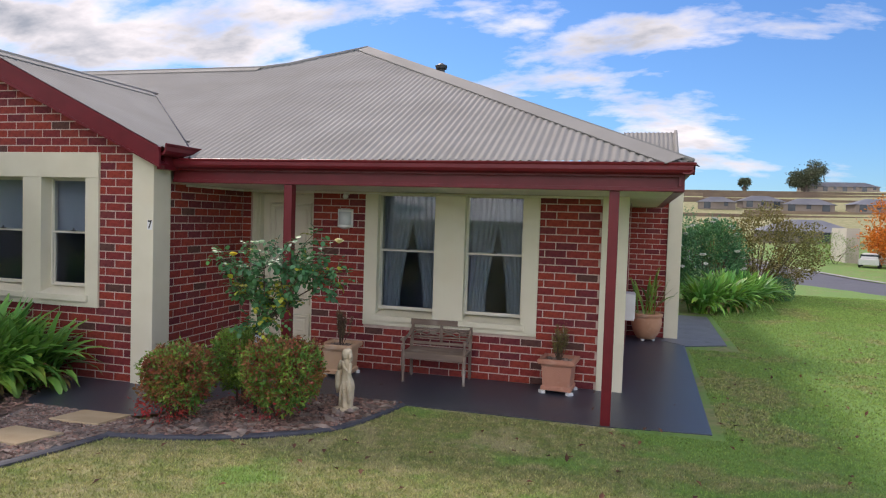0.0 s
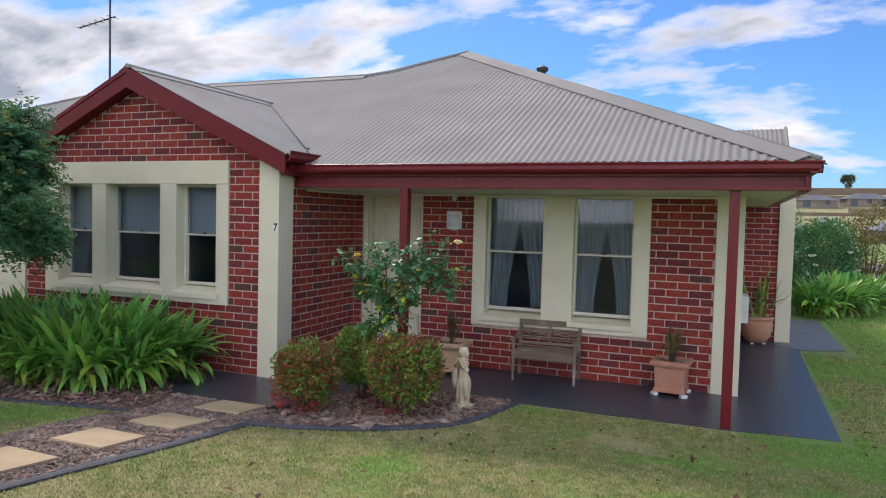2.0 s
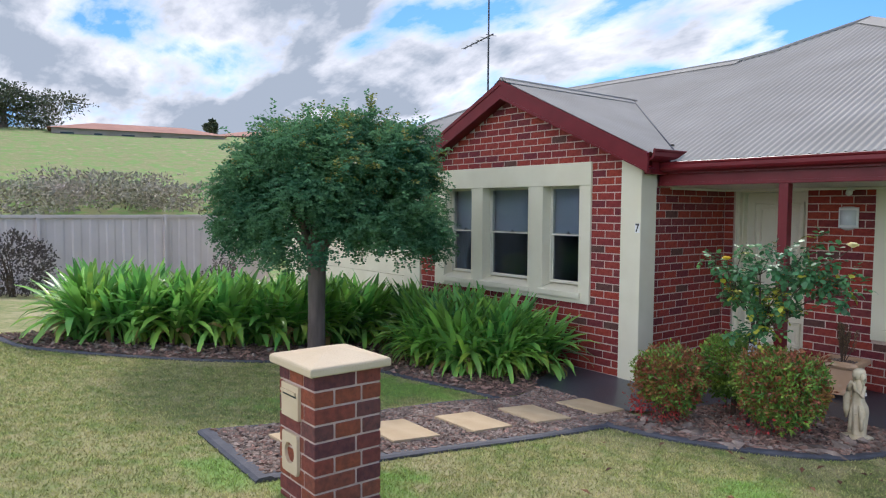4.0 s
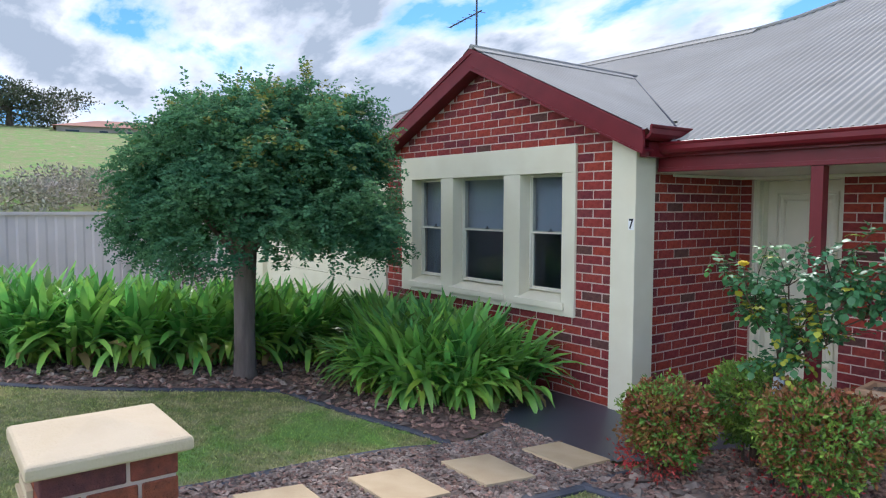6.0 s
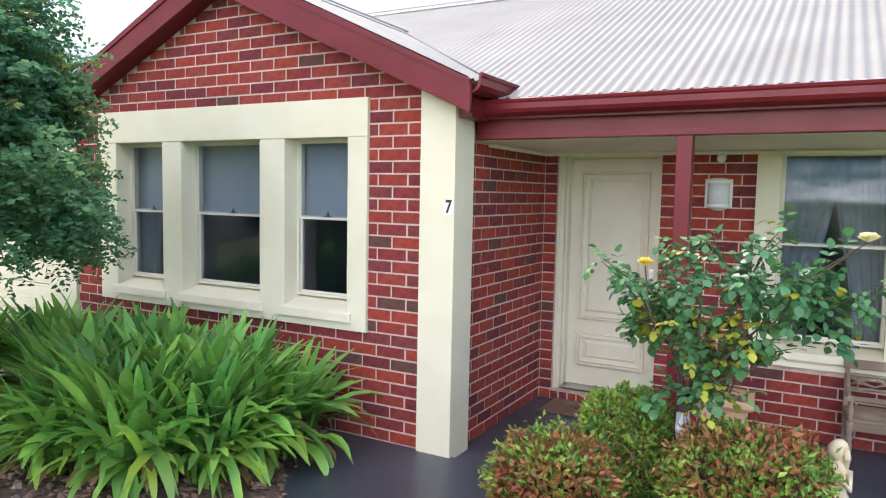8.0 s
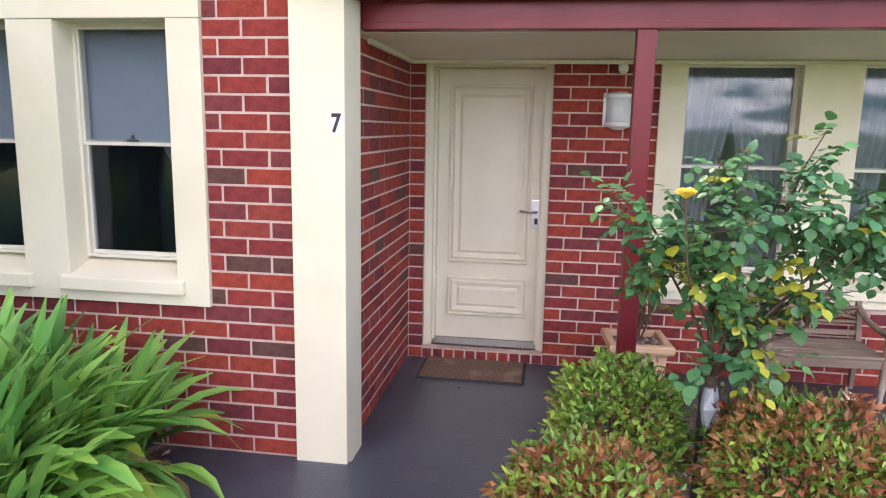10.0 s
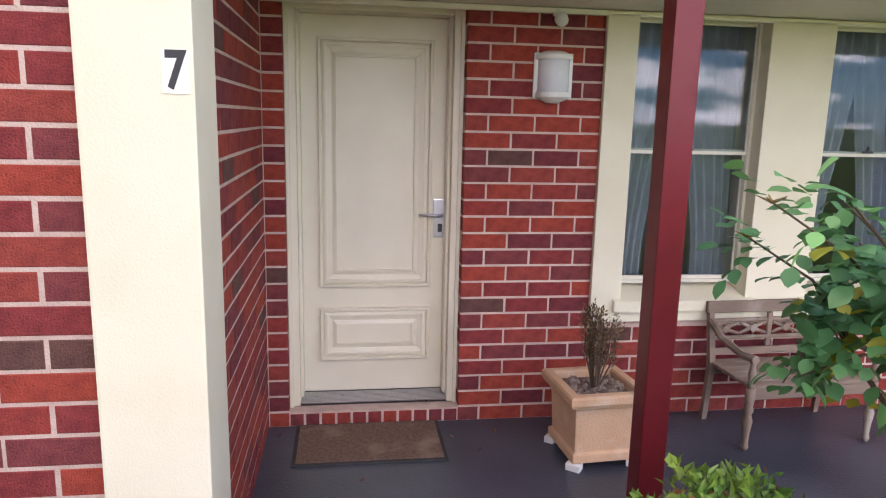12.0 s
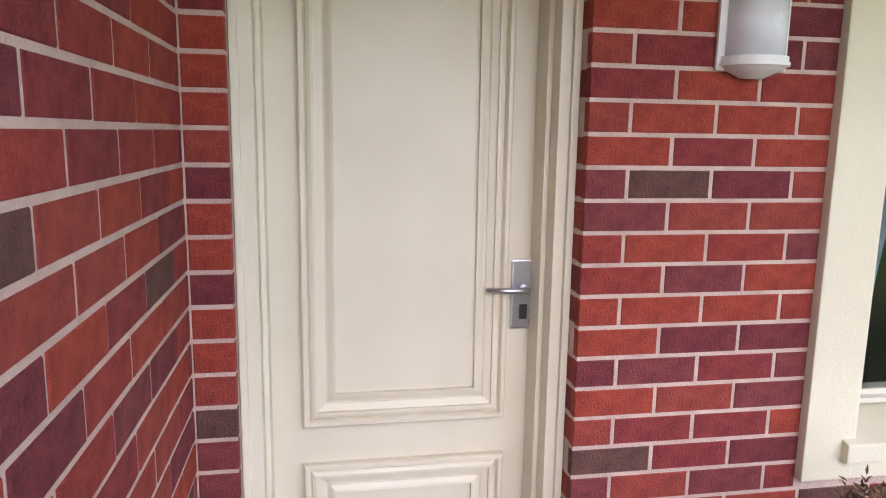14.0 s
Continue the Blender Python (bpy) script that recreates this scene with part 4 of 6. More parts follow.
# ---- plants: makers ----
def from_lists(name, verts, faces, material, parent=None, label="", sm=False):
    me = bpy.data.meshes.new(name)
    me.from_pydata(verts, [], faces)
    me.materials.append(material)
    if sm:
        for p in me.polygons:
            p.use_smooth = True
    ob = new(name, me)
    ob.parent = parent
    return tagged(ob, label)


def add_leaf(verts, faces, p, d, up, length, width, fold=0.25):
    """One pointed leaf, folded a little along its rib."""
    d = d.normalized()
    s = d.cross(up)
    s = s.normalized() if s.length > 1e-4 else d.orthogonal().normalized()
    n = s.cross(d)
    i = len(verts)
    verts += [p, p + d * length * 0.45 + s * width / 2 + n * width * fold, p + d * length, p + d * length * 0.45 - s * width / 2 + n * width * fold]
    faces += [(i, i + 1, i + 2), (i, i + 2, i + 3)]


def rand_dir(rng):
    z = rng.uniform(-1, 1)
    a = rng.uniform(0, 2 * math.pi)
    r = math.sqrt(1 - z * z)
    return Vector((r * math.cos(a), r * math.sin(a), z))


def leafy_ball(rng, radii, count, length, width, lump=0.22, shell=0.62, low=-1.0, centre=(0, 0, 0)):
    """Leaves through an uneven ball: lists of vertices and faces."""
    verts, faces = [], []
    seed = Vector((rng.uniform(0, 50), rng.uniform(0, 50), rng.uniform(0, 50)))
    while len(verts) < count * 4:
        d = rand_dir(rng)
        if d.z < low:
            continue
        k = 1 + lump * 2 * noise.noise(d * 2.2 + seed) + lump * noise.noise(d * 5.5 + seed)
        r = k * (shell + (1 - shell) * rng.random() ** 0.6)
        p = Vector((d.x * radii[0] * r, d.y * radii[1] * r, d.z * radii[2] * r)) + Vector(centre)
        out = (d + rand_dir(rng) * 0.9 + Vector((0, 0, 0.15))).normalized()
        add_leaf(verts, faces, p, out, (d + rand_dir(rng) * 0.6).normalized(), length * rng.uniform(0.6, 1.25), width * rng.uniform(0.7, 1.2))
    return verts, faces


def strap_clump(name, rng, leaves, reach, height, m, label, group, width=0.07, material=None):
    """A clump of arching strap leaves, with some dry ones low down."""
    holder = thing(name, label, "strappy plant", m, group)
    for nm, mt, count, dry in (("leaves", material or M_STRAP, leaves, False), ("dry_leaves", M_STRAP_DRY, max(leaves // 14, 2), True)):
        verts, faces = [], []
        for _ in range(count):
            a = rng.uniform(0, 2 * math.pi)
            base = Vector((rng.gauss(0, 0.09), rng.gauss(0, 0.09), 0))
            out = Vector((math.cos(a), math.sin(a), 0))
            side = Vector((-out.y, out.x, 0))
            lean = rng.uniform(0.1, 1.3) if not dry else rng.uniform(0.9, 1.2)
            length = height * rng.uniform(0.85, 1.35) * (0.7 if dry else 1)
            w = width * rng.uniform(0.75, 1.25)
            p, pitch = base, math.radians(90 - 28 * lean - rng.uniform(0, 8))
            n = 7
            bend = math.radians(rng.uniform(5, 19) * lean + (8 if dry else 2)) * reach
            twist = rng.uniform(-0.5, 0.5)
            start = len(verts)
            for i in range(n + 1):
                t = i / n
                ww = w * (0.5 + 0.75 * min(t * 1.6, 1)) * (1 if t < 0.7 else max(1 - ((t - 0.7) / 0.3) ** 2.6, 0.16)) * 0.8
                nrm = (out * -math.sin(pitch) + Vector((0, 0, math.cos(pitch))))
                s = (side * math.cos(twist * t) + nrm * math.sin(twist * t)) * ww / 2
                verts += [p - s + nrm * ww * 0.12, p, p + s + nrm * ww * 0.12]
                p = p + (out * math.cos(pitch) + Vector((0, 0, math.sin(pitch)))) * (length / n)
                pitch -= bend * (0.5 + t)
                if p.z < 0.02:
                    p.z = 0.02
            for i in range(n):
                for k in (0, 1):
                    b = start + 3 * i + k
                    faces.append((b, b + 1, b + 4, b + 3))
        from_lists(nm, verts, faces, mt, holder, "withered yellow leaves" if dry else "", True)
    return holder


def g(x, y):
    return ground_z(x, y)


# ---- entry ----
def panel_frame(bm, x0, x1, z0, z1, y):
    """Stepped bolection moulding round a door panel: rings of rising and falling profile."""
    prof = [(0.0, 0.001), (0.001, -0.020), (0.006, -0.026), (0.016, -0.026), (0.021, -0.015), (0.0215, -0.010), (0.027, -0.016), (0.036, -0.020), (0.044, -0.020), (0.0445, -0.010), (0.060, -0.006), (0.066, -0.004), (0.0665, 0.003), (0.074, 0.003), (0.0745, -0.004), (0.088, -0.011), (0.096, -0.013), (0.0965, 0.0005)]
    rings = [[bm.verts.new(p) for p in ((x0 + i, y + h, z0 + i), (x1 - i, y + h, z0 + i), (x1 - i, y + h, z1 - i), (x0 + i, y + h, z1 - i))] for i, h in prof]
    for a, b in zip(rings, rings[1:]):
        for k in range(4):
            bm.faces.new((a[k], a[(k + 1) % 4], b[(k + 1) % 4], b[k]))


DX0, DX1, DY = -4.19, -3.405, 8.395
door = thing("door_front", "closed cream front door with two moulded panels", "door", pose(DX0, DY, 0.09), kind="structure")
bm = bmesh.new()
box(bm, 0, DX1 - DX0, 0.001, 0.04, 0.005, 2.02)
leaf = part("door_leaf", bevelled(bm, 0.003), M_CREAM_GLOSS, door)
for z0, z1 in ((0.69 - 0.09, 2.0 - 0.09), (0.276 - 0.09, 0.575 - 0.09)):
    bm = bmesh.new()
    panel_frame(bm, 0.10, 0.70, z0, z1, 0.0005)
    part("panel_moulding", bm, M_CREAM_GLOSS, door)
bm = bmesh.new()
hx, hz = 0.748, 0.98
box(bm, hx - 0.036, hx + 0.03, -0.013, 0.0, hz - 0.105, hz + 0.105)
bevelled(bm, 0.005)
plate = part("handle_plate", bm, M_CHROME, door, "satin chrome lever furniture")
bm = bmesh.new()
tube(bm, [(hx, -0.01, hz + 0.02), (hx, -0.05, hz + 0.02), (hx - 0.02, -0.058, hz + 0.02), (hx - 0.12, -0.052, hz + 0.024)], [0.011, 0.011, 0.010, 0.007], 10)
part("lever", bm, M_CHROME, plate, smooth=True)
bm = bmesh.new()
box(bm, hx - 0.011, hx + 0.013, -0.014, -0.0125, hz - 0.075, hz - 0.03)
tube(bm, [(hx + 0.001, -0.012, hz - 0.045), (hx + 0.001, -0.02, hz - 0.045)], [0.009, 0.009], 10)
part("lock", bm, M_BLACK, plate)
solid("door_frame", [(-4.245, -4.19, 8.24, 8.44, 0.075, CEIL), (-3.405, -3.353, 8.24, 8.44, 0.075, CEIL), (-4.19, -3.405, 8.24, 8.44, 2.112, CEIL), (-4.243, -4.223, 8.222, 8.24, 0.075, CEIL - 0.03), (-3.375, -3.355, 8.222, 8.24, 0.075, CEIL - 0.03), (-4.19, -4.175, 8.30, 8.395, 0.1, 2.112), (-3.42, -3.405, 8.30, 8.395, 0.1, 2.112)], M_CREAM_GLOSS, 0.004, "cream timber frame of the front door", "door frame")
sill = thing("threshold", "grooved aluminium threshold over a brick step", "threshold", kind="structure")
bm = bmesh.new()
for i in range(9):
    box(bm, -4.19, -3.405, 8.245 + i * 0.016, 8.257 + i * 0.016, 0.072, 0.090 + i * 0.0005)
box(bm, -4.19, -3.405, 8.245, 8.4, 0.07, 0.084)
part("tread", bm, M_CHROME, sill)
step = thing("step_front", "row of red bricks on edge under the door", "brick step", kind="structure")
bm = bmesh.new()
box(bm, -4.245, -3.353, 8.17, 8.42, -0.02, 0.062)
part("mortar_bed", bm, M_MORTAR, step)
for i in range(11):
    bm = bmesh.new()
    w = (4.245 - 3.353) / 11
    x = -4.245 + i * w
    box(bm, x + 0.005, x + w - 0.005, 8.155, 8.24, 0.0, 0.068)
    part("brick", bevelled(bm, 0.004, 1), M_BRICK, step)

doormat = thing("doormat", "brown coir doormat with a black rubber edge", "doormat", pose(-3.835, 7.93, 0.001))
bm = bmesh.new()
box(bm, -0.37, 0.37, -0.22, 0.22, 0, 0.008)
part("backing", bevelled(bm, 0.003), M_RUBBER, doormat)
bm = bmesh.new()
ribs = [[bm.verts.new((x, -0.2 + 0.4 * j / 104, (0.0085, 0.016, 0.018, 0.016)[j % 4])) for j in range(105)] for x in (-0.35, 0.35)]
for j in range(104):
    bm.faces.new((ribs[0][j], ribs[1][j], ribs[1][j + 1], ribs[0][j + 1]))
part("coir_surface", bm, M_MAT, doormat)

lamp = thing("wall_lamp", "white half-round outdoor wall lamp with opal glass", "wall lamp", pose(-2.92, PORCH_Y - 0.001, 1.82))
bm = bmesh.new()
box(bm, -0.1, 0.1, -0.015, 0, -0.11, 0.115)
part("backplate", bevelled(bm, 0.006), M_WHITE, lamp)


def half_round(bm, r, z0, z1, r0=None, n=14):
    a = [bm.verts.new(((r0 or r) * math.cos(math.pi * k / n), -0.012 - (r0 or r) * 0.95 * math.sin(math.pi * k / n), z0)) for k in range(n + 1)]
    b = [bm.verts.new((r * math.cos(math.pi * k / n), -0.012 - r * 0.95 * math.sin(math.pi * k / n), z1)) for k in range(n + 1)]
    for k in range(n):
        bm.faces.new((a[k], a[k + 1], b[k + 1], b[k]))
    bm.faces.new(a[::-1])
    bm.faces.new(b)


bm = bmesh.new()
half_round(bm, 0.08, -0.075, 0.085)
part("glass_shade", bm, M_LAMPGLASS, lamp, "pale opal glass", True)
bm = bmesh.new()
for a in ((0.092, 0.082, 0.098), (0.088, 0.098, 0.106, 0.092), (0.05, 0.106, 0.122, 0.088)):
    half_round(bm, a[0], a[1], a[2], a[3] if len(a) > 3 else None)
part("top_cap", bm, M_WHITE, lamp)
bm = bmesh.new()
for a in ((0.09, -0.09, -0.076), (0.094, -0.1, -0.09), (0.088, -0.112, -0.1, 0.07), (0.07, -0.13, -0.112, 0.03)):
    half_round(bm, a[0], a[1], a[2], a[3] if len(a) > 3 else None)
part("bottom_cap", bm, M_WHITE, lamp)

sensor = thing("sensor_light", "small white sensor spotlight under the verandah ceiling", "sensor light", pose(-2.905, PORCH_Y - 0.002, 2.12))
bm = bmesh.new()
box(bm, -0.03, 0.03, -0.03, 0, -0.01, 0.028)
part("base", bevelled(bm, 0.004), M_WHITE, sensor)
bm = bmesh.new()
tube(bm, [(0, -0.02, -0.01), (0, -0.05, -0.025), (0.0, -0.075, -0.04)], [0.02, 0.034, 0.03], 12)
part("head", bm, M_WHITE, sensor, smooth=True)

plate7 = thing("house_number", "white plate with a black number seven", "house number", pose(-4.331, 6.385, 1.695))
bm = bmesh.new()
box(bm, -0.030, 0.030, -0.003, 0.0, -0.049, 0.049)
part("plate", bm, M_WHITE, plate7)
cu = bpy.data.curves.new("digit", "FONT")
cu.body, cu.size, cu.extrude, cu.align_x, cu.align_y = "7", 0.118, 0.0006, "CENTER", "CENTER"
cu.offset = 0.0035
tmp = new("digit_curve", cu)
bpy.context.view_layer.update()
me = bpy.data.meshes.new_from_object(tmp.evaluated_get(bpy.context.evaluated_depsgraph_get()))
bpy.data.objects.remove(tmp)
me.materials.clear()
me.materials.append(M_BLACK)
digit = new("digit", me)
digit.parent = plate7
digit.matrix_local = pose(0, -0.0038, 0, 90, 0, 0) @ Matrix.Diagonal((0.8, 1, 1, 1))
tagged(digit, "black painted digit 7")

for nm, x, y in (("verandah_post", -2.935, 6.755), ("verandah_post", 0.305, 6.80)):
    post = thing(nm, "square burgundy painted timber verandah post on the slab", "post", pose(x, y, 0), "verandah posts")
    bm = bmesh.new()
    box(bm, -0.045, 0.045, -0.045, 0.045, 0.004, CEIL + 0.003)
    part("shaft", bevelled(bm, 0.006), M_BURG, post)
    bm = bmesh.new()
    box(bm, -0.05, 0.05, -0.05, 0.05, 0.0, 0.006)
    part("foot_plate", bm, M_DARK, post)


# curtains and blinds behind the glass
def curtain(x_top0, x_top1, x_bot0, x_bot1, y, z0, z1, tie, m):
    """One gathered drape: full at the head, drawn in towards one side at the foot."""
    verts, faces = [], []
    n, rows = 44, 16
    for j in range(rows + 1):
        t = j / rows
        z = z1 + (z0 - z1) * t
        k = smooth(0.08, tie, t)
        a, b = x_top0 + (x_bot0 - x_top0) * k, x_top1 + (x_bot1 - x_top1) * k
        for i in range(n + 1):
            s = i / n
            verts.append((a + (b - a) * s, y + (0.016 + 0.01 * t) * math.sin(s * 2 * math.pi * 6 + math.sin(s * 9) + 0.6 * t), z))
    for j in range(rows):
        for i in range(n):
            faces.append((j * (n + 1) + i, j * (n + 1) + i + 1, (j + 1) * (n + 1) + i + 1, (j + 1) * (n + 1) + i))
    return verts, faces


for x0, x1, _, _ in W_PORCH:
    pair = thing("curtains", "pair of pale sheer curtains drawn apart behind the window", "curtain", group="verandah curtains")
    c = (x0 + x1) / 2
    for a in ((x0 - 0.05, c + 0.03, x0 - 0.05, x0 + 0.21), (c - 0.03, x1 + 0.05, x1 - 0.20, x1 + 0.05)):
        v, f = curtain(*a, 8.38, 0.6, 2.3, 0.9, None)
        from_lists("drape", v, f, M_CURTAIN, pair, "", True)
for i, (x0, x1, _, _) in enumerate(W_FRONT):
    bl = thing("roller_blind", "grey blind drawn half-way down behind the window", "blind", group="front blinds")
    bm = bmesh.new()
    box(bm, x0 - 0.05, x1 + 0.05, 6.665, 6.671, 1.6, 2.35)
    part("fabric", bm, M_BLIND, bl)
    bm = bmesh.new()
    box(bm, x0 - 0.05, x1 + 0.05, 6.66, 6.675, 1.585, 1.605)
    part("bottom_rail", bm, M_BLIND, bl)
pair = thing("curtains", "white lace curtain tied back behind a front window", "curtain")
v, f = curtain(-5.42, -5.08, -5.17, -5.08, 6.72, 0.75, 1.75, 0.6, None)
from_lists("drape", v, f, M_CURTAIN, pair, "", True)
v, f = curtain(-7.78, -7.45, -7.78, -7.55, 6.72, 0.75, 1.75, 0.6, None)
from_lists("drape", v, f, M_CURTAIN, pair, "", True)


# ---- verandah furniture ----
M_CLAY_TAN = mat("tan_clay", (0.62, 0.40, 0.24), (0.56, 0.34, 0.20), rough=0.85, scale=5, bump=0.4, bump_scale=90, spots=(6, (0.66, 0.50, 0.36), 0.55, 0.75))
M_CLAY_PINK = mat("pink_clay", (0.50, 0.235, 0.15), (0.44, 0.20, 0.125), rough=0.85, scale=5, bump=0.4, bump_scale=90, spots=(6, (0.55, 0.33, 0.23), 0.58, 0.78))


def planter(x, y, turn, label, plant_h, seed, green, clay):
    rng = random.Random(seed)
    pot = thing("planter_pot", label, "planter", pose(x, y, 0, 0, 0, turn), "verandah planters")
    bm = bmesh.new()
    lathe(bm, [(0.165, 0.035), (0.165, 0.075), (0.15, 0.085), (0.162, 0.30), (0.168, 0.305), (0.168, 0.315)], square=True)
    part("body", bevelled(bm, 0.008), clay, pot)
    bm = bmesh.new()
    a = [[bm.verts.new((sx * r, sy * r, z)) for sx, sy in ((-1, -1), (1, -1), (1, 1), (-1, 1))] for r, z in ((0.15, 0.316), (0.19, 0.318), (0.2, 0.335), (0.2, 0.365), (0.192, 0.375), (0.155, 0.375), (0.148, 0.365), (0.148, 0.33))]
    for p, q in zip(a, a[1:]):
        for k in range(4):
            bm.faces.new((p[k], p[(k + 1) % 4], q[(k + 1) % 4], q[k]))
    part("rim", bm, clay, pot)
    for sx, sy in ((-1, -1), (1, -1), (1, 1), (-1, 1)):
        bm = bmesh.new()
        vs = box(bm, -0.025, 0.025, -0.035, 0.035, 0.0, 0.034, pose(sx * 0.15, sy * 0.15, 0, 0, 0, 45 * sx * sy))
        part("foot", bevelled(bm, 0.006), M_WHITE, pot, "pale pot foot")
    bm = bmesh.new()
    box(bm, -0.147, 0.147, -0.147, 0.147, 0.30, 0.335)
    soil = part("soil", bm, M_CHIP, pot)
    bm = bmesh.new()
    for _ in range(110):
        s = rng.uniform(0.008, 0.018)
        px, py = rng.uniform(-0.135, 0.135), rng.uniform(-0.135, 0.135)
        r = bmesh.ops.create_icosphere(bm, subdivisions=1, radius=s, matrix=Matrix.Translation((px, py, 0.338)) @ Euler((rng.random() * 3, rng.random() * 3, 0)).to_matrix().to_4x4() @ Matrix.Diagonal((1.5, 1, 0.6, 1)))
    peb = part("pebbles", bm, M_STONE, pot)
    tagged(peb, kind="stuff")
    sprays = []
    bm = bmesh.new()
    for i in range(15):
        a = i * 2.4 + rng.uniform(-0.4, 0.4)
        q = rng.uniform(0.02, 0.115)
        h = plant_h * rng.uniform(0.6, 1.0) * (1 - 1.6 * q)
        pts = [Vector((0.012 * math.cos(a), 0.012 * math.sin(a), 0.33)), Vector((q * 0.75 * math.cos(a), q * 0.75 * math.sin(a), 0.33 + h * 0.45)), Vector((q * math.cos(a), q * math.sin(a), 0.33 + h))]
        tube(bm, pts, [0.005, 0.004, 0.0015], 5)
        sprays.append(pts)
    tagged(part("stem_cluster", bm, M_TWIG, pot), kind="stuff")
    for nm, mt, cnt in (("foliage", M_OLIVE if green else M_DRYC, 1100), ("dry_foliage", M_DRYC if green else M_TWIG, 500)):
        v, f = [], []
        for _ in range(cnt):
            pts = rng.choice(sprays)
            t = rng.uniform(0.35, 1.05) ** 0.8
            p = pts[1] + (pts[2] - pts[1]) * (t * 2 - 1) if t > 0.5 else pts[0] + (pts[1] - pts[0]) * t * 2
            p = p + rand_dir(rng) * rng.uniform(0.004, 0.03)
            add_leaf(v, f, p, Vector((p.x * 4, p.y * 4, 0.7)) + rand_dir(rng) * 0.6, rand_dir(rng), rng.uniform(0.014, 0.028), 0.008)
        from_lists(nm, v, f, mt, pot)
    return pot


M_DRYC = mat("dry_conifer", (0.20, 0.13, 0.06), (0.13, 0.085, 0.045), rough=0.8, scale=10, island=0.4)
planter(-2.755, 7.73, 4, "square tan clay planter with a browning conifer on the slab", 0.46, 5, False, M_CLAY_TAN)
planter(-0.25, 7.93, -4, "square pinkish clay planter with a thin olive conifer by the wall", 0.44, 6, True, M_CLAY_PINK)

bench = thing("garden_bench", "small weathered timber bench with a carved back and turned legs", "bench", pose(-1.63, 7.88, 0, 0, 0, 3))
BW, BD = 0.37, 0.20


def turned_leg(bm, x, y, h):
    lathe(bm, [(0.012, 0), (0.02, 0.02), (0.014, 0.04), (0.018, 0.1), (0.026, 0.16), (0.016, 0.19), (0.027, 0.215), (0.018, 0.235), (0.024, 0.26), (0.024, h)], 10, x, y)


for sx in (-1, 1):
    bm = bmesh.new()
    turned_leg(bm, sx * (BW - 0.02), -BD + 0.02, 0.33)
    lathe(bm, [(0.022, 0.33), (0.014, 0.36), (0.02, 0.40), (0.012, 0.44), (0.02, 0.47)], 10, sx * (BW - 0.02), -BD + 0.02)
    part("leg", bm, M_TEAK, bench, smooth=True)
    bm = bmesh.new()
    tube(bm, [(sx * (BW - 0.02), BD, 0), (sx * (BW - 0.02), BD - 0.03, 0.33), (sx * (BW - 0.02), BD + 0.03, 0.66)], [0.02, 0.024, 0.02], 4)
    part("back_leg", bm, M_TEAK, bench)
    bm = bmesh.new()
    tube(bm, [(sx * (BW - 0.02), BD, 0.56), (sx * (BW - 0.015), BD - 0.12, 0.50), (sx * (BW - 0.01), -BD + 0.1, 0.475), (sx * (BW - 0.01), -BD - 0.01, 0.485)], [0.02, 0.019, 0.02, 0.022], 6)
    part("armrest", bm, M_TEAK, bench)
for i in range(6):
    bm = bmesh.new()
    box(bm, -BW + 0.01, BW - 0.01, -BD + 0.005 + i * 0.066, -BD + 0.066 + i * 0.066, 0.325, 0.345)
    part("seat_slat", bevelled(bm, 0.004, 1), M_TEAK, bench)
for nm, b in (("front_rail", (-BW + 0.02, BW - 0.02, -BD + 0.012, -BD + 0.032, 0.265, 0.325)), ("back_rail", (-BW + 0.02, BW - 0.02, BD - 0.04, BD - 0.02, 0.27, 0.325)), ("lower_rail", (-BW + 0.02, BW - 0.02, BD - 0.022, BD - 0.002, 0.375, 0.41)), ("middle_rail", (-BW + 0.02, BW - 0.02, BD - 0.014, BD + 0.006, 0.455, 0.475)), ("upper_rail", (-BW + 0.02, BW - 0.02, BD - 0.002, BD + 0.018, 0.55, 0.57)), ("top_rail", (-BW - 0.005, BW + 0.005, BD + 0.008, BD + 0.034, 0.60, 0.665)), ("centre_post", (-0.015, 0.015, BD - 0.008, BD + 0.012, 0.41, 0.60))):
    bm = bmesh.new()
    box(bm, *b)
    part(nm, bevelled(bm, 0.004, 1), M_TEAK, bench)
for sx in (-1, 1):
    bm = bmesh.new()
    for k in range(2):
        cx = sx * (0.10 + 0.165 * k)
        for a in (-1, 1):
            tube(bm, [(cx - 0.08, BD, 0.515 - a * 0.03), (cx, BD, 0.515 + a * 0.004), (cx + 0.08, BD, 0.515 + a * 0.03)], [0.008, 0.011, 0.008], 6)
        tube(bm, [(cx, BD - 0.012, 0.515), (cx, BD + 0.014, 0.515)], [0.022, 0.022], 8)
    part("carved_panel", bm, M_TEAK, bench)

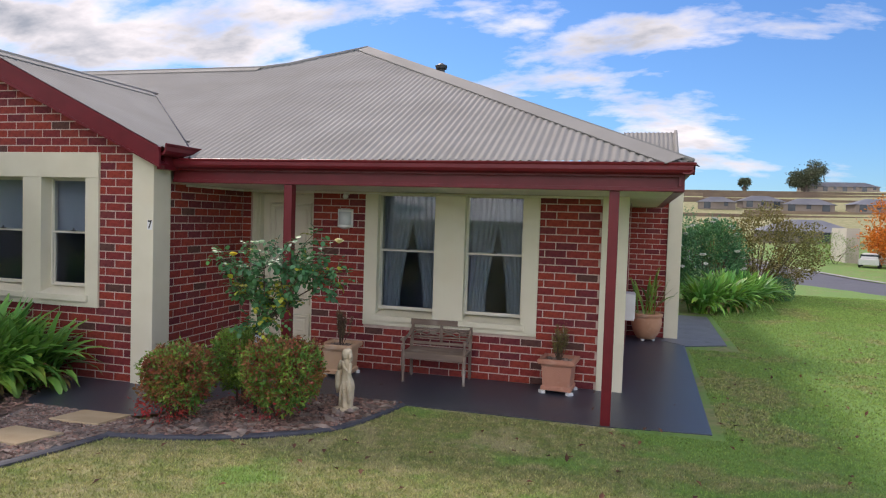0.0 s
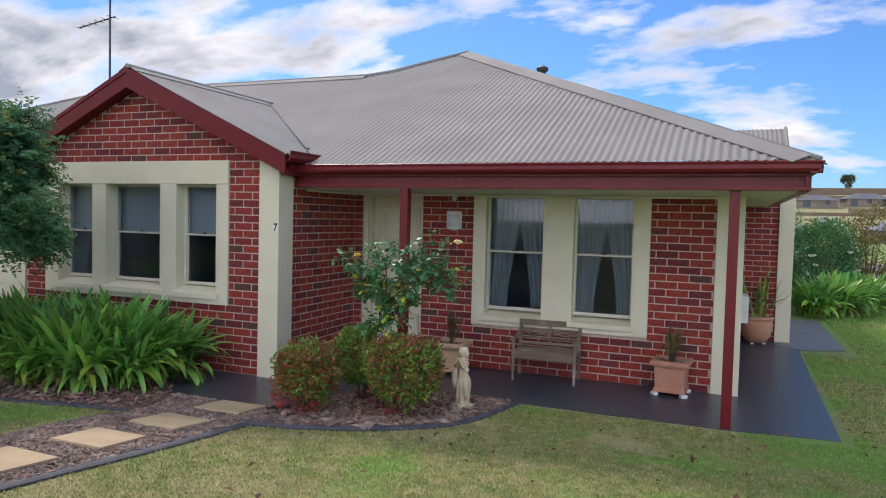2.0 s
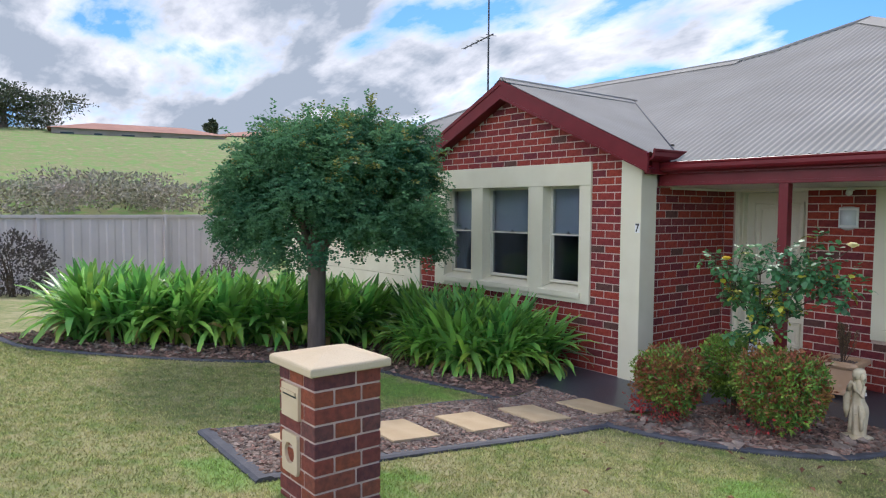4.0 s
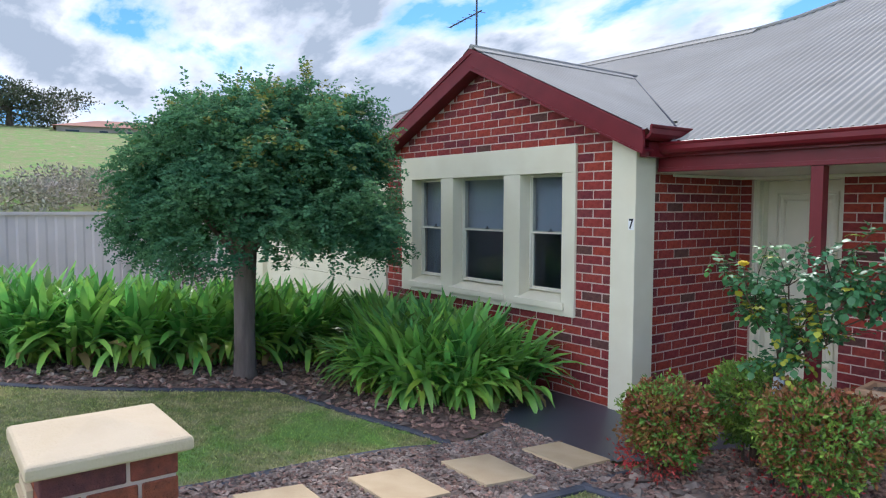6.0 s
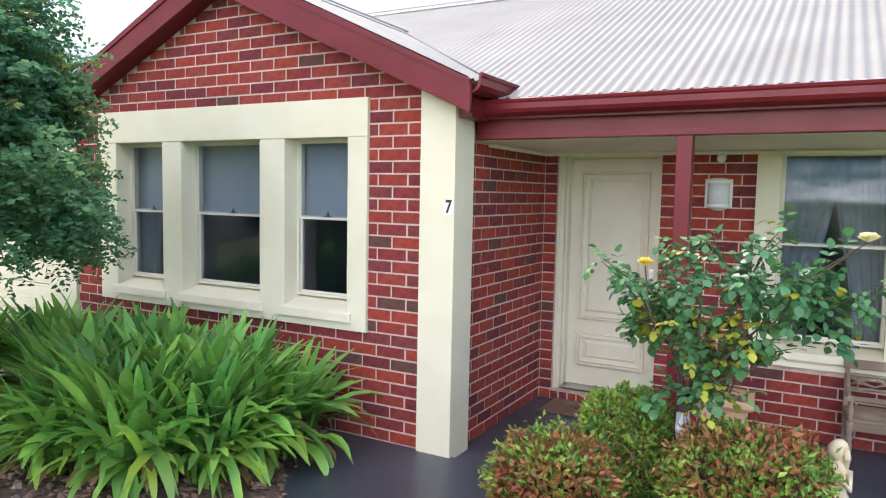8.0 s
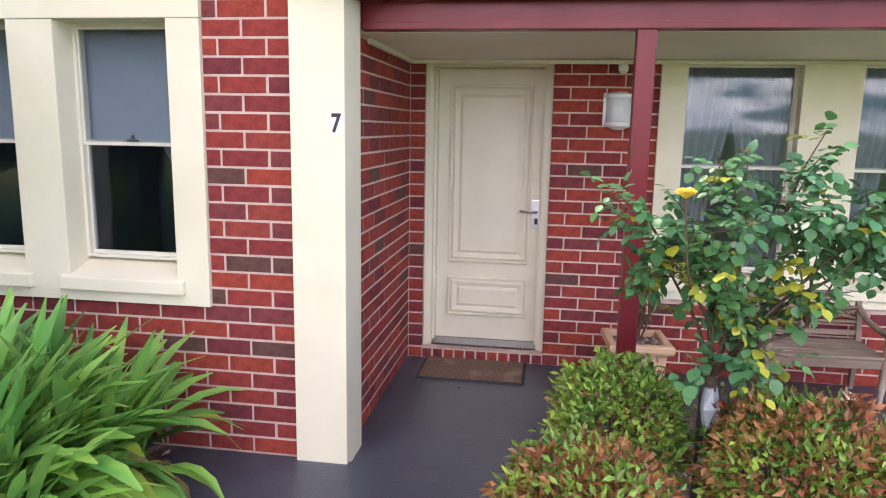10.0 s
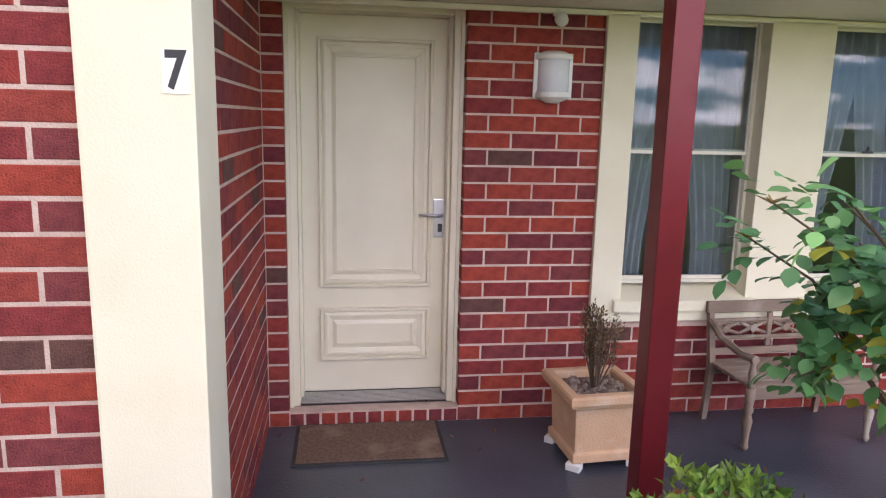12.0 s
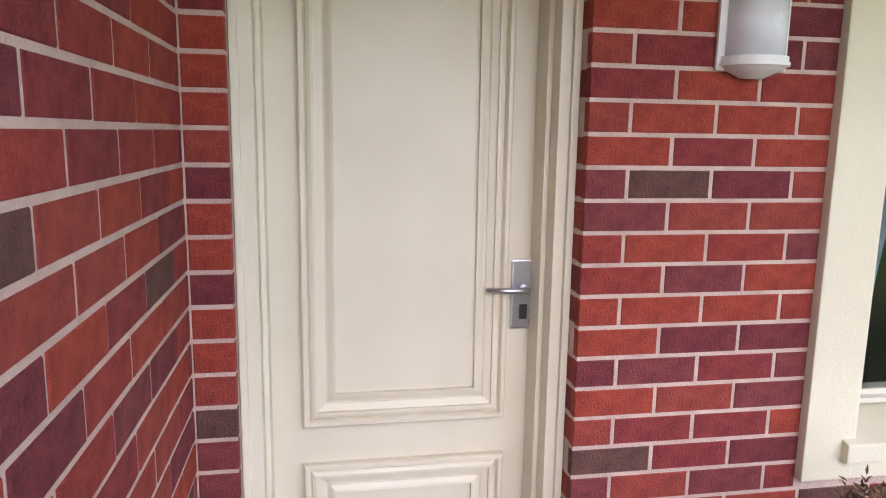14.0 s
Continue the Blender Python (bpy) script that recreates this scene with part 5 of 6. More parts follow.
# ---- statue ----
bm = bmesh.new()
lathe(bm, [(0.085, 0.0), (0.085, 0.03), (0.075, 0.04)], square=True)
rings = []
for z, cx, cy, rx, ry, fold in ((0.03, 0.01, 0.0, 0.062, 0.052, 0.010), (0.09, 0.012, 0.0, 0.058, 0.048, 0.012), (0.17, 0.014, 0.0, 0.064, 0.050, 0.014), (0.235, 0.010, 0.0, 0.074, 0.054, 0.014), (0.285, 0.002, 0.0, 0.070, 0.052, 0.010), (0.325, -0.004, 0.0, 0.052, 0.042, 0.006), (0.355, -0.004, 0.0, 0.047, 0.038, 0.004), (0.40, -0.002, 0.0, 0.054, 0.040, 0.003), (0.445, 0.0, 0.0, 0.058, 0.038, 0.0), (0.47, 0.0, 0.0, 0.046, 0.032, 0.0), (0.487, -0.002, -0.002, 0.024, 0.022, 0.0), (0.505, -0.004, -0.004, 0.021, 0.021, 0.0)):
    ring = []
    for k in range(24):
        t = 2 * math.pi * k / 24
        w = fold * math.cos(5 * t + z * 6)
        ring.append(bm.verts.new((cx + (rx + w) * math.cos(t), cy + (ry + w) * math.sin(t), z)))
    rings.append(ring)
for lo, up in zip(rings, rings[1:]):
    for k in range(24):
        bm.faces.new((lo[k], lo[(k + 1) % 24], up[(k + 1) % 24], up[k]))
bm.faces.new(rings[-1])
bmesh.ops.create_icosphere(bm, subdivisions=3, radius=0.043, matrix=Matrix.Translation((-0.006, -0.012, 0.540)) @ Matrix.Diagonal((0.88, 0.98, 1.18, 1)))
bmesh.ops.create_icosphere(bm, subdivisions=2, radius=0.040, matrix=Matrix.Translation((-0.004, 0.018, 0.552)) @ Matrix.Diagonal((1.0, 0.9, 1.05, 1)))
bmesh.ops.create_icosphere(bm, subdivisions=2, radius=0.046, matrix=Matrix.Translation((-0.002, 0.020, 0.512)) @ Matrix.Diagonal((1.05, 0.75, 1.5, 1)))
for sx in (-1, 1):
    tube(bm, [(sx * 0.036 - 0.004, 0.0, 0.555), (sx * 0.046 - 0.004, 0.004, 0.51), (sx * 0.040, -0.008, 0.455)], [0.014, 0.017, 0.010], 8)
tube(bm, [(-0.056, 0, 0.455), (-0.078, -0.030, 0.385), (-0.040, -0.062, 0.43), (-0.012, -0.060, 0.485)], [0.019, 0.020, 0.016, 0.015], 10)
tube(bm, [(0.056, 0, 0.455), (0.072, -0.034, 0.375), (0.030, -0.062, 0.425), (0.006, -0.060, 0.482)], [0.019, 0.020, 0.016, 0.015], 10)
tube(bm, [(-0.070, -0.02, 0.40), (-0.082, -0.035, 0.33), (-0.060, -0.055, 0.25), (-0.066, -0.05, 0.17)], [0.016, 0.030, 0.028, 0.010], 9)
tube(bm, [(0.045, -0.03, 0.30), (0.075, -0.035, 0.20), (0.070, -0.03, 0.09)], [0.014, 0.024, 0.012], 9)
tube(bm, [(-0.02, -0.045, 0.29), (-0.012, -0.058, 0.18), (-0.022, -0.056, 0.06)], [0.010, 0.017, 0.012], 8)
for v in bm.verts:
    v.co += Vector((noise.noise(v.co * 22), noise.noise(v.co * 22 + Vector((9, 0, 0))), 0)) * 0.006
stat = part("garden_statue", bm, M_STATUE, smooth=True)
stat.matrix_world = pose(-2.06, 6.3, g(-2.06, 6.3) + 0.02, 0, 0, -25)
tagged(stat, "weathered cream garden statue standing on the mulch", "statue")


# ---- letterbox ----
LX, LY, LH = -2.97, 1.90, 0.195
LZ = g(LX, LY) - 0.03
lb = thing("letterbox_pillar", "brownish red brick letterbox pillar with a cast cream cap", "letterbox", pose(LX, LY, 0))
bm = bmesh.new()
box(bm, -LH + 0.006, LH - 0.006, -LH + 0.006, LH - 0.006, LZ - 0.1, 1.068)
part("core", bm, M_MORTAR, lb)
n_c = 9
for c in range(n_c):
    z1 = 1.068 - c * COURSE
    z0 = z1 - (COURSE - JOINT)
    for side in range(4):
        L2, S2 = 2 * LH, 0.11
        cells = ((-LH, -LH + 0.235), (-LH + 0.247, LH)) if (c + side) % 2 else ((-LH + S2 + 0.012, LH - S2 - 0.012),)
        for a, b in cells:
            bm = bmesh.new()
            box(bm, a, b, -LH, -LH + S2, z0, z1, pose(0, 0, 0, 0, 0, 90 * side))
            part("brick", bevelled(bm, 0.004, 1), M_BRICK_BROWN, lb)
bm = bmesh.new()
lathe(bm, [(0.225, 1.068), (0.235, 1.074), (0.235, 1.108), (0.228, 1.116), (0.02, 1.165)], square=True)
part("cap", bevelled(bm, 0.004, 1), M_CAP, lb, "cast sandstone-coloured pyramid cap")
bm = bmesh.new()
box(bm, -0.135, 0.055, -LH - 0.018, -LH + 0.002, 0.81, 0.985)
slot = part("letter_plate", bevelled(bm, 0.004), M_CAP, lb, "cream letter slot plate")
bm = bmesh.new()
box(bm, -0.115, 0.035, -LH - 0.0195, -LH - 0.0185, 0.925, 0.94)
part("slot", bm, M_BLACK, slot)
bm = bmesh.new()
vs = box(bm, -0.12, 0.04, -LH - 0.03, -LH - 0.0185, 0.94, 0.955)
part("slot_hood", bm, M_CAP, slot)
bm = bmesh.new()
ring = []
n = 20
for y in (-LH - 0.018, -LH + 0.06):
    ring.append([bm.verts.new((-0.045 + 0.055 * math.cos(2 * math.pi * k / n), y, 0.625 + 0.055 * math.sin(2 * math.pi * k / n))) for k in range(n)])
sq = []
for y in (-LH - 0.018, -LH + 0.002):
    sq.append([bm.verts.new((-0.045 + min(max(0.13 * math.cos(2 * math.pi * k / n), -0.085), 0.085), y, 0.625 + min(max(0.15 * math.sin(2 * math.pi * k / n), -0.105), 0.105))) for k in range(n)])
for k in range(n):
    j = (k + 1) % n
    bm.faces.new((ring[0][k], ring[0][j], sq[0][j], sq[0][k]))
    bm.faces.new((ring[0][k], ring[0][j], ring[1][j], ring[1][k]))
    bm.faces.new((sq[0][k], sq[0][j], sq[1][j], sq[1][k]))
bm.faces.new(ring[1])
part("paper_tube_plate", bm, M_CAP, lb, "cream plate with a round newspaper hole")

# stepping stones
for i, (x, y, a) in enumerate(((-3.80, 5.02, 2), (-3.80, 4.30, -2), (-3.80, 3.62, 1), (-3.82, 2.93, -1), (-3.84, 2.25, 3))):
    bm = bmesh.new()
    box(bm, -0.235, 0.235, -0.2, 0.2, -0.03, 0.02)
    bevelled(bm, 0.008)
    ob = part("stepping_stone", bm, M_SANDSTONE)
    sl = math.degrees(math.atan((g(x, y + 0.2) - g(x, y - 0.2)) / 0.4))
    ob.matrix_world = pose(x, y, g(x, y) + 0.03, sl, 0, a)
    tagged(ob, "square sandstone-coloured stepping stone in the pebbles", "stepping stone", "garden path stones")


def scatter(name, poly, count, size, material, label, category, seed, lift=0.03, flat=0.5, keep=None):
    """Loose small pieces over a bed, each a faceted lump."""
    rng = random.Random(seed)
    xs, ys = [p[0] for p in poly], [p[1] for p in poly]
    verts, faces = [], []
    octa = ((1, 0, 0), (0, 1, 0), (-1, 0, 0), (0, -1, 0), (0, 0, 1), (0, 0, -1))
    while count:
        x, y = rng.uniform(min(xs), max(xs)), rng.uniform(min(ys), max(ys))
        if not inside_poly(poly, x, y) or (keep and not keep(x, y)):
            continue
        count -= 1
        s = size * rng.uniform(0.45, 1.35)
        rot = Euler((rng.uniform(-0.4, 0.4), rng.uniform(-0.4, 0.4), rng.uniform(0, 6.28))).to_matrix()
        st = (rng.uniform(0.8, 1.5), rng.uniform(0.5, 0.8), flat * rng.uniform(0.6, 1.1))
        i = len(verts)
        for o in octa:
            v = rot @ Vector((o[0] * st[0] * s, o[1] * st[1] * s, o[2] * st[2] * s))
            verts.append((x + v.x, y + v.y, g(x, y) + lift + v.z))
        for a, b in ((0, 1), (1, 2), (2, 3), (3, 0)):
            faces += [(i + a, i + b, i + 4), (i + b, i + a, i + 5)]
    ob = from_lists(name, verts, faces, material)
    return tagged(ob, label, category, "", "stuff")


scatter("pebbles", P_PATH, 7000, 0.02, M_STONE, "brown and grey pebbles of the garden path", "pebbles", 11)
scatter("bark_mulch", P_PATH, 2500, 0.022, M_CHIPS, "reddish bark chips among the path pebbles", "mulch", 12)
scatter("bark_mulch", P_BED_R, 3500, 0.028, M_CHIPS, "reddish brown bark chips round the rose", "mulch", 13)
scatter("pebbles", P_BED_R, 700, 0.035, M_STONE, "pale stones among the bark", "pebbles", 14)
scatter("bark_mulch", P_BED_L, 5000, 0.03, M_CHIPS, "brown bark chips under the tree", "mulch", 15)
scatter("pebbles", P_BED_L, 420, 0.045, M_STONE, "loose grey stones along the bed", "pebbles", 16, keep=lambda x, y: y < 4.9 - 0.15 * (x + 6.5))

scatter("edge_rocks", P_BED_R, 60, 0.075, M_STONE, "flat brown rocks along the bed edge", "rocks", 17, 0.035, 0.4, keep=lambda x, y: y < 5.35 or x > -2.1)

# ---- planting ----
rng = random.Random(21)
protos = []


def clump_at(x, y, s, label, group):
    m = pose(x, y, g(x, y) + 0.01, 0, 0, rng.uniform(0, 360)) @ Matrix.Scale(s, 4)
    k = rng.randrange(4)
    while len(protos) < 4:
        protos.append(None)
    if protos[k] is None:
        protos[k] = strap_clump("agapanthus_clump", random.Random(30 + k), 175, 1.0, 0.76, m, label, group)
        return
    c = copy_thing(protos[k], Matrix.Identity(4))
    c.matrix_basis = m
    tagged(c, label, "strappy plant", group)


LAB = "dense clump of glossy green strap leaves by the brick wall"
for x, y, s in ((-5.45, 5.38, 0.9), (-5.32, 5.85, 0.86), (-5.75, 5.0, 0.95), (-5.8, 5.6, 1.0), (-6.25, 5.15, 0.95), (-6.3, 5.8, 1.0), (-6.8, 5.4, 0.95), (-6.9, 6.0, 0.95), (-7.4, 5.7, 1.0), (-5.55, 5.65, 1.0), (-6.05, 5.4, 1.0), (-7.9, 5.9, 0.9), (-5.55, 5.02, 0.78), (-6.05, 4.82, 0.74), (-5.3, 5.28, 0.72)):
    clump_at(x, y, s, LAB, "wall bed clumps")
LAB = "green strap-leaved clump in the row beside the driveway"
row = [(-8.45, 1.85), (-8.2, 2.3), (-8.0, 2.75), (-7.85, 3.2), (-7.75, 3.65), (-7.7, 4.1), (-7.7, 4.55), (-7.65, 5.0)]
for x, y in row:
    clump_at(x, y, 0.98, LAB, "driveway row clumps")
    clump_at(x - 0.5, y + 0.2, 1.0, LAB, "driveway row clumps")

# mop-top tree
TX, TY = -7.0, 3.95
TZ = g(TX, TY) + 0.02
tree = thing("mop_top_tree", "small mop-top tree with a dense dark green crown", "tree", pose(TX, TY, TZ))
rng = random.Random(40)
bm = bmesh.new()
tube(bm, [(0, 0, -0.05), (0.0, 0, 0.06), (0.005, 0.0, 0.5), (0.0, 0.01, 0.95), (0.01, 0, 1.25)], [0.135, 0.108, 0.098, 0.104, 0.125], 14)
part("trunk", bm, M_BARK, tree, smooth=True)
for i in range(15):
    bm = bmesh.new()
    a = i * 2.4 + rng.uniform(-0.3, 0.3)
    r = rng.uniform(0.5, 1.2)
    h = rng.uniform(1.7, 2.5)
    mid = Vector((0.35 * r * math.cos(a), 0.35 * r * math.sin(a), 1.2 + (h - 1.2) * 0.55))
    end = Vector((r * math.cos(a), r * math.sin(a), h))
    tube(bm, [(0.03 * math.cos(a), 0.03 * math.sin(a), 1.15), mid, end], [0.05, 0.032, 0.012], 6)
    part("limb", bm, M_BARK, tree)
def frond(v, f, rr, p, out, length, pairs, droop, size):
    """One feathered leaf: pairs of small rounded leaflets along an arching rib."""
    q, dd = p.copy(), out.copy()
    for _ in range(pairs):
        q = q + dd * (length / pairs)
        dd = (dd + Vector((0, 0, -droop))).normalized()
        side = dd.cross(Vector((0, 0, 1)) + rand_dir(rr) * 0.4).normalized()
        for sg in (-1, 1):
            sz = size * rr.uniform(0.8, 1.2)
            add_leaf(v, f, q, side * sg + dd * 0.35 + rand_dir(rr) * 0.35, rand_dir(rr) + Vector((0, 0, 0.6)), sz, sz * 0.6, 0.12)


dark, tips = ([], []), ([], [])
for i in range(230):
    d = rand_dir(rng)
    if d.z < -0.5:
        d.z *= -0.5
        d.normalize()
    k = 1 + 0.26 * noise.noise(d * 2.6 + Vector((3, 1, 7)))
    r = k * (0.70 + 0.20 * rng.random() ** 0.5) if i > 50 else rng.uniform(0.25, 0.65)
    up = d.z > 0
    e = 1.75 if up else 2.9
    fl = max(math.hypot(d.x, d.y), 0.05)
    full = (1 - min(abs(d.z), 0.98) ** e) ** (1 / e) / fl
    c = Vector((d.x * full * 1.35 * r, d.y * full * 1.35 * r, 1.76 + d.z * (1.03 if up else 1.0) * r))
    c.z -= 0.14 * max(math.hypot(c.x, c.y) - 0.9, 0)
    c += Vector((0.15, 0.2, 0))
    size = rng.uniform(0.15, 0.27)
    for _ in range(62):
        o = rand_dir(rng)
        p = c + Vector((o.x, o.y, o.z * 0.75)) * size * rng.uniform(0.35, 1.0)
        if math.hypot(p.x, p.y) < 0.35 and p.z < 1.3:
            continue
        out = (o + d * 0.8 + rand_dir(rng) * 0.6 + Vector((0, 0, 0.1))).normalized()
        # the lit-coloured leaf gets likelier towards the crown's top
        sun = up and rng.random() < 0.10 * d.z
        frond(*(tips if sun else dark), rng, p, out, rng.uniform(0.09, 0.16), 6, 0.16, 0.040)
    if up and rng.random() < 0.6:
        for _ in range(3):
            out = (d * 0.7 + Vector((0, 0, 0.35)) + rand_dir(rng) * 0.5).normalized()
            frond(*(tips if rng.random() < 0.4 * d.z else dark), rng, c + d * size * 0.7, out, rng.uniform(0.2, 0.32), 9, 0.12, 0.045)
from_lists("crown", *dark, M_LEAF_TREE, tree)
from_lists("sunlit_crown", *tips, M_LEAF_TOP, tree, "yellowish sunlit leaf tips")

# standard rose
RX, RY = -2.73, 5.85
rose = thing("standard_rose", "standard rose with yellow blooms, staked in the mulch", "rose", pose(RX, RY, g(RX, RY) + 0.01))
rng = random.Random(52)
bm = bmesh.new()
tube(bm, [(0.05, 0, -0.05), (0.04, 0.0, 0.3), (0.015, 0.01, 0.55), (0, 0, 0.78)], [0.016, 0.015, 0.016, 0.024], 8)
part("stem", bm, M_TWIG, rose, smooth=True)
bm = bmesh.new()
box(bm, -0.035, -0.012, -0.012, 0.012, -0.1, 0.82)
part("stake", bm, M_BLACK, rose, "black timber stake")
bm = bmesh.new()
tube(bm, [(0.012, 0, 0.40), (0.012, 0, 0.47)], [0.042, 0.040], 10)
part("tape", bm, M_TIE, rose, "green plastic tie")
bm = bmesh.new()
tube(bm, [(0.005, 0, 0.58), (0.0, 0, 0.66), (0.0, 0, 0.74)], [0.026, 0.038, 0.028], 12)
for v in bm.verts:
    v.co += Vector((noise.noise(v.co * 45), noise.noise(v.co * 45 + Vector((5, 5, 5))), 0)) * 0.026
part("wrapping", bm, M_WRAP, rose, "crumpled silver wrapping")
def rose_leaf(v, f, p, d, up, L):
    """One broad, rounded leaflet with a pointed tip, folded along its rib."""
    d = d.normalized()
    q = d.cross(up)
    q = q.normalized() if q.length > 1e-4 else d.orthogonal().normalized()
    n = q.cross(d)
    i = len(v)
    v.append(p)
    for t, w in ((0.22, 0.30), (0.5, 0.42), (0.78, 0.28)):
        c = p + d * L * t - n * L * 0.12 * t * t
        v += [c + q * w * L + n * L * 0.06, c, c - q * w * L + n * L * 0.06]
    v.append(p + d * L - n * L * 0.16)
    f += [(i, i + 1, i + 2), (i, i + 2, i + 3), (i + 1, i + 4, i + 5, i + 2), (i + 2, i + 5, i + 6, i + 3), (i + 4, i + 7, i + 8, i + 5), (i + 5, i + 8, i + 9, i + 6), (i + 7, i + 10, i + 8), (i + 8, i + 10, i + 9)]


ends = []
for i, (x, y, z, twigs) in enumerate(((-0.15, -0.06, 1.18, 6), (-0.14, 0.14, 1.12, 5), (0.06, -0.04, 1.34, 5), (0.24, 0.14, 1.36, 6), (0.38, 0.0, 1.26, 7), (0.50, 0.12, 1.20, 7), (0.08, -0.08, 0.98, 3), (0.30, -0.04, 1.0, 5), (0.02, 0.08, 1.14, 4), (0.05, -0.10, 0.88, 5), (0.17, 0.02, 0.90, 5))):
    fork = Vector((x, y, z))
    bm = bmesh.new()
    tube(bm, [(0, 0, 0.77), (x * 0.35 + rng.uniform(-0.04, 0.04), y * 0.4, 0.80 + (z - 0.78) * 0.45), fork], [0.009, 0.007, 0.005], 6)
    part("branch", bm, M_TWIG, rose)
    for k in range(twigs):
        a = rng.uniform(0, 6.28)
        reach = rng.uniform(0.10, 0.32)
        end = fork + Vector((reach * math.cos(a) + 0.12 * x, reach * math.sin(a) * 0.7, rng.uniform(-0.12, 0.48 - 0.6 * reach)))
        end.z = min(end.z, 1.80)
        mid = (fork + end) / 2 + Vector((rng.uniform(-0.03, 0.03), rng.uniform(-0.03, 0.03), 0.03))
        bm = bmesh.new()
        tube(bm, [fork, mid, end], [0.0042, 0.0034, 0.002], 5)
        part("twig", bm, M_TWIG, rose)
        ends.append((mid, end))
lists = {"green": ([], []), "yellow": ([], [])}
for mid, end in ends:
    for _ in range(11):
        t = rng.uniform(-0.7, 1.05)
        p = mid + (end - mid) * t + rand_dir(rng) * 0.03
        d = (rand_dir(rng) + Vector((p.x - 0.2, p.y, 0)) * 0.8 + Vector((0, 0, -0.15))).normalized()
        key = "yellow" if rng.random() < (0.26 if p.z < 1.25 else 0.06) else "green"
        v, f = lists[key]
        side = d.cross(Vector((0, 0, 1))).normalized()
        big = rng.uniform(0.032, 0.060)
        for k, (off, along) in enumerate(((0, 0.075), (1.0, 0.045), (-1.0, 0.045), (1.1, 0.01), (-1.1, 0.01))):
            L = big * (1.1 if k == 0 else 0.9 if k < 3 else 0.7)
            rose_leaf(v, f, p + d * along, d + side * off * 1.2 + Vector((0, 0, -0.3)) + rand_dir(rng) * 0.2, Vector((0, 0, 1)) + rand_dir(rng) * 0.5, L)
from_lists("leaves", *lists["green"], M_ROSE, rose, "", True)
from_lists("yellow_leaves", *lists["yellow"], M_ROSE_Y, rose, "yellowing leaves", True)


def bloom(bm, p, r, rng):
    """A cupped rose: three rings of overlapping petals on one heart."""
    c = Vector(p)
    heart = bm.verts.new(c)
    for n, el, size, ph in ((4, 1.42, 0.85, 0.0), (5, 1.18, 1.0, 0.5), (7, 0.8, 1.05, 0.2)):
        for i in range(n):
            a = 2 * math.pi * i / n + ph + rng.uniform(-0.15, 0.15)
            e = el + rng.uniform(-0.15, 0.15)
            d = Vector((math.cos(a) * math.cos(e), math.sin(a) * math.cos(e), math.sin(e)))
            s = Vector((-math.sin(a), math.cos(a), 0))
            u = s.cross(d)
            w = 0.62 * r * size
            mid = [bm.verts.new(c + d * 0.55 * r * size + s * w * q - u * 0.16 * r * (1 - q * q)) for q in (-1, 0, 1)]
            tip = [bm.verts.new(c + d * r * size * (1.0 if q == 0 else 0.92) + s * w * 0.7 * q + u * 0.10 * r) for q in (-1, 0, 1)]
            for k in (0, 1):
                bm.faces.new((heart, mid[k], mid[k + 1]))
                bm.faces.new((mid[k], tip[k], tip[k + 1], mid[k + 1]))


for p, r, mt in (((-0.17, -0.17, 1.45), 0.042, M_PETAL), ((0.72, 0.09, 1.59), 0.05, M_PETAL_P)):
    bm = bmesh.new()
    bloom(bm, p, r, rng)
    part("bloom", bm, mt, rose, "open pale yellow rose" if mt is M_PETAL_P else "open yellow rose")
bm = bmesh.new()
tube(bm, [(0.35, 0.03, 1.3), (0.6, 0.07, 1.5), (0.72, 0.09, 1.59)], [0.005, 0.004, 0.003], 5)
part("flower_stalk", bm, M_TWIG, rose)
bm = bmesh.new()
tube(bm, [(-0.1, -0.08, 1.05), (-0.15, -0.15, 1.25), (-0.17, -0.17, 1.45)], [0.005, 0.004, 0.003], 5)
part("flower_stalk", bm, M_TWIG, rose)
bm = bmesh.new()
for mid, end in ends[::2]:
    if end.z > 1.3:
        for k in range(5):
            a = k * 1.256
            tube(bm, [end, end + Vector((0.03 * math.cos(a), 0.03 * math.sin(a), 0.012))], [0.004, 0.001], 4)
tagged(part("spent_heads", bm, M_STRAP_DRY, rose, "dried spent flower heads"), kind="stuff")


def leafy_block(rng, radii, count, length, width, lump, low, centre):
    """Leaves through a clipped, flat-topped, uneven block that narrows towards its foot."""
    verts, faces = [], []
    seed = Vector((rng.uniform(0, 50), rng.uniform(0, 50), rng.uniform(0, 50)))
    while len(verts) < count * 4:
        d = rand_dir(rng)
        if d.z < low:
            continue
        e = 3.4
        sq = (abs(d.x) ** e + abs(d.y) ** e + abs(d.z) ** e) ** (-1 / e)
        k = 1 + lump * 1.6 * noise.noise(d * 2.4 + seed) + lump * 1.2 * noise.noise(d * 6.5 + seed)
        r = 0.87 * sq * k * (0.66 + 0.34 * rng.random() ** 0.55)
        p = Vector((d.x * radii[0] * r, d.y * radii[1] * r, d.z * radii[2] * r))
        taper = 1 - 0.28 * max(-p.z / radii[2], 0)
        p = Vector((p.x * taper, p.y * taper, p.z)) + Vector(centre)
        out = (d + rand_dir(rng) * 1.1 + Vector((0, 0, 0.2))).normalized()
        add_leaf(verts, faces, p, out, (d + rand_dir(rng) * 0.8).normalized(), length * rng.uniform(0.55, 1.4), width * rng.uniform(0.7, 1.2))
    return verts, faces


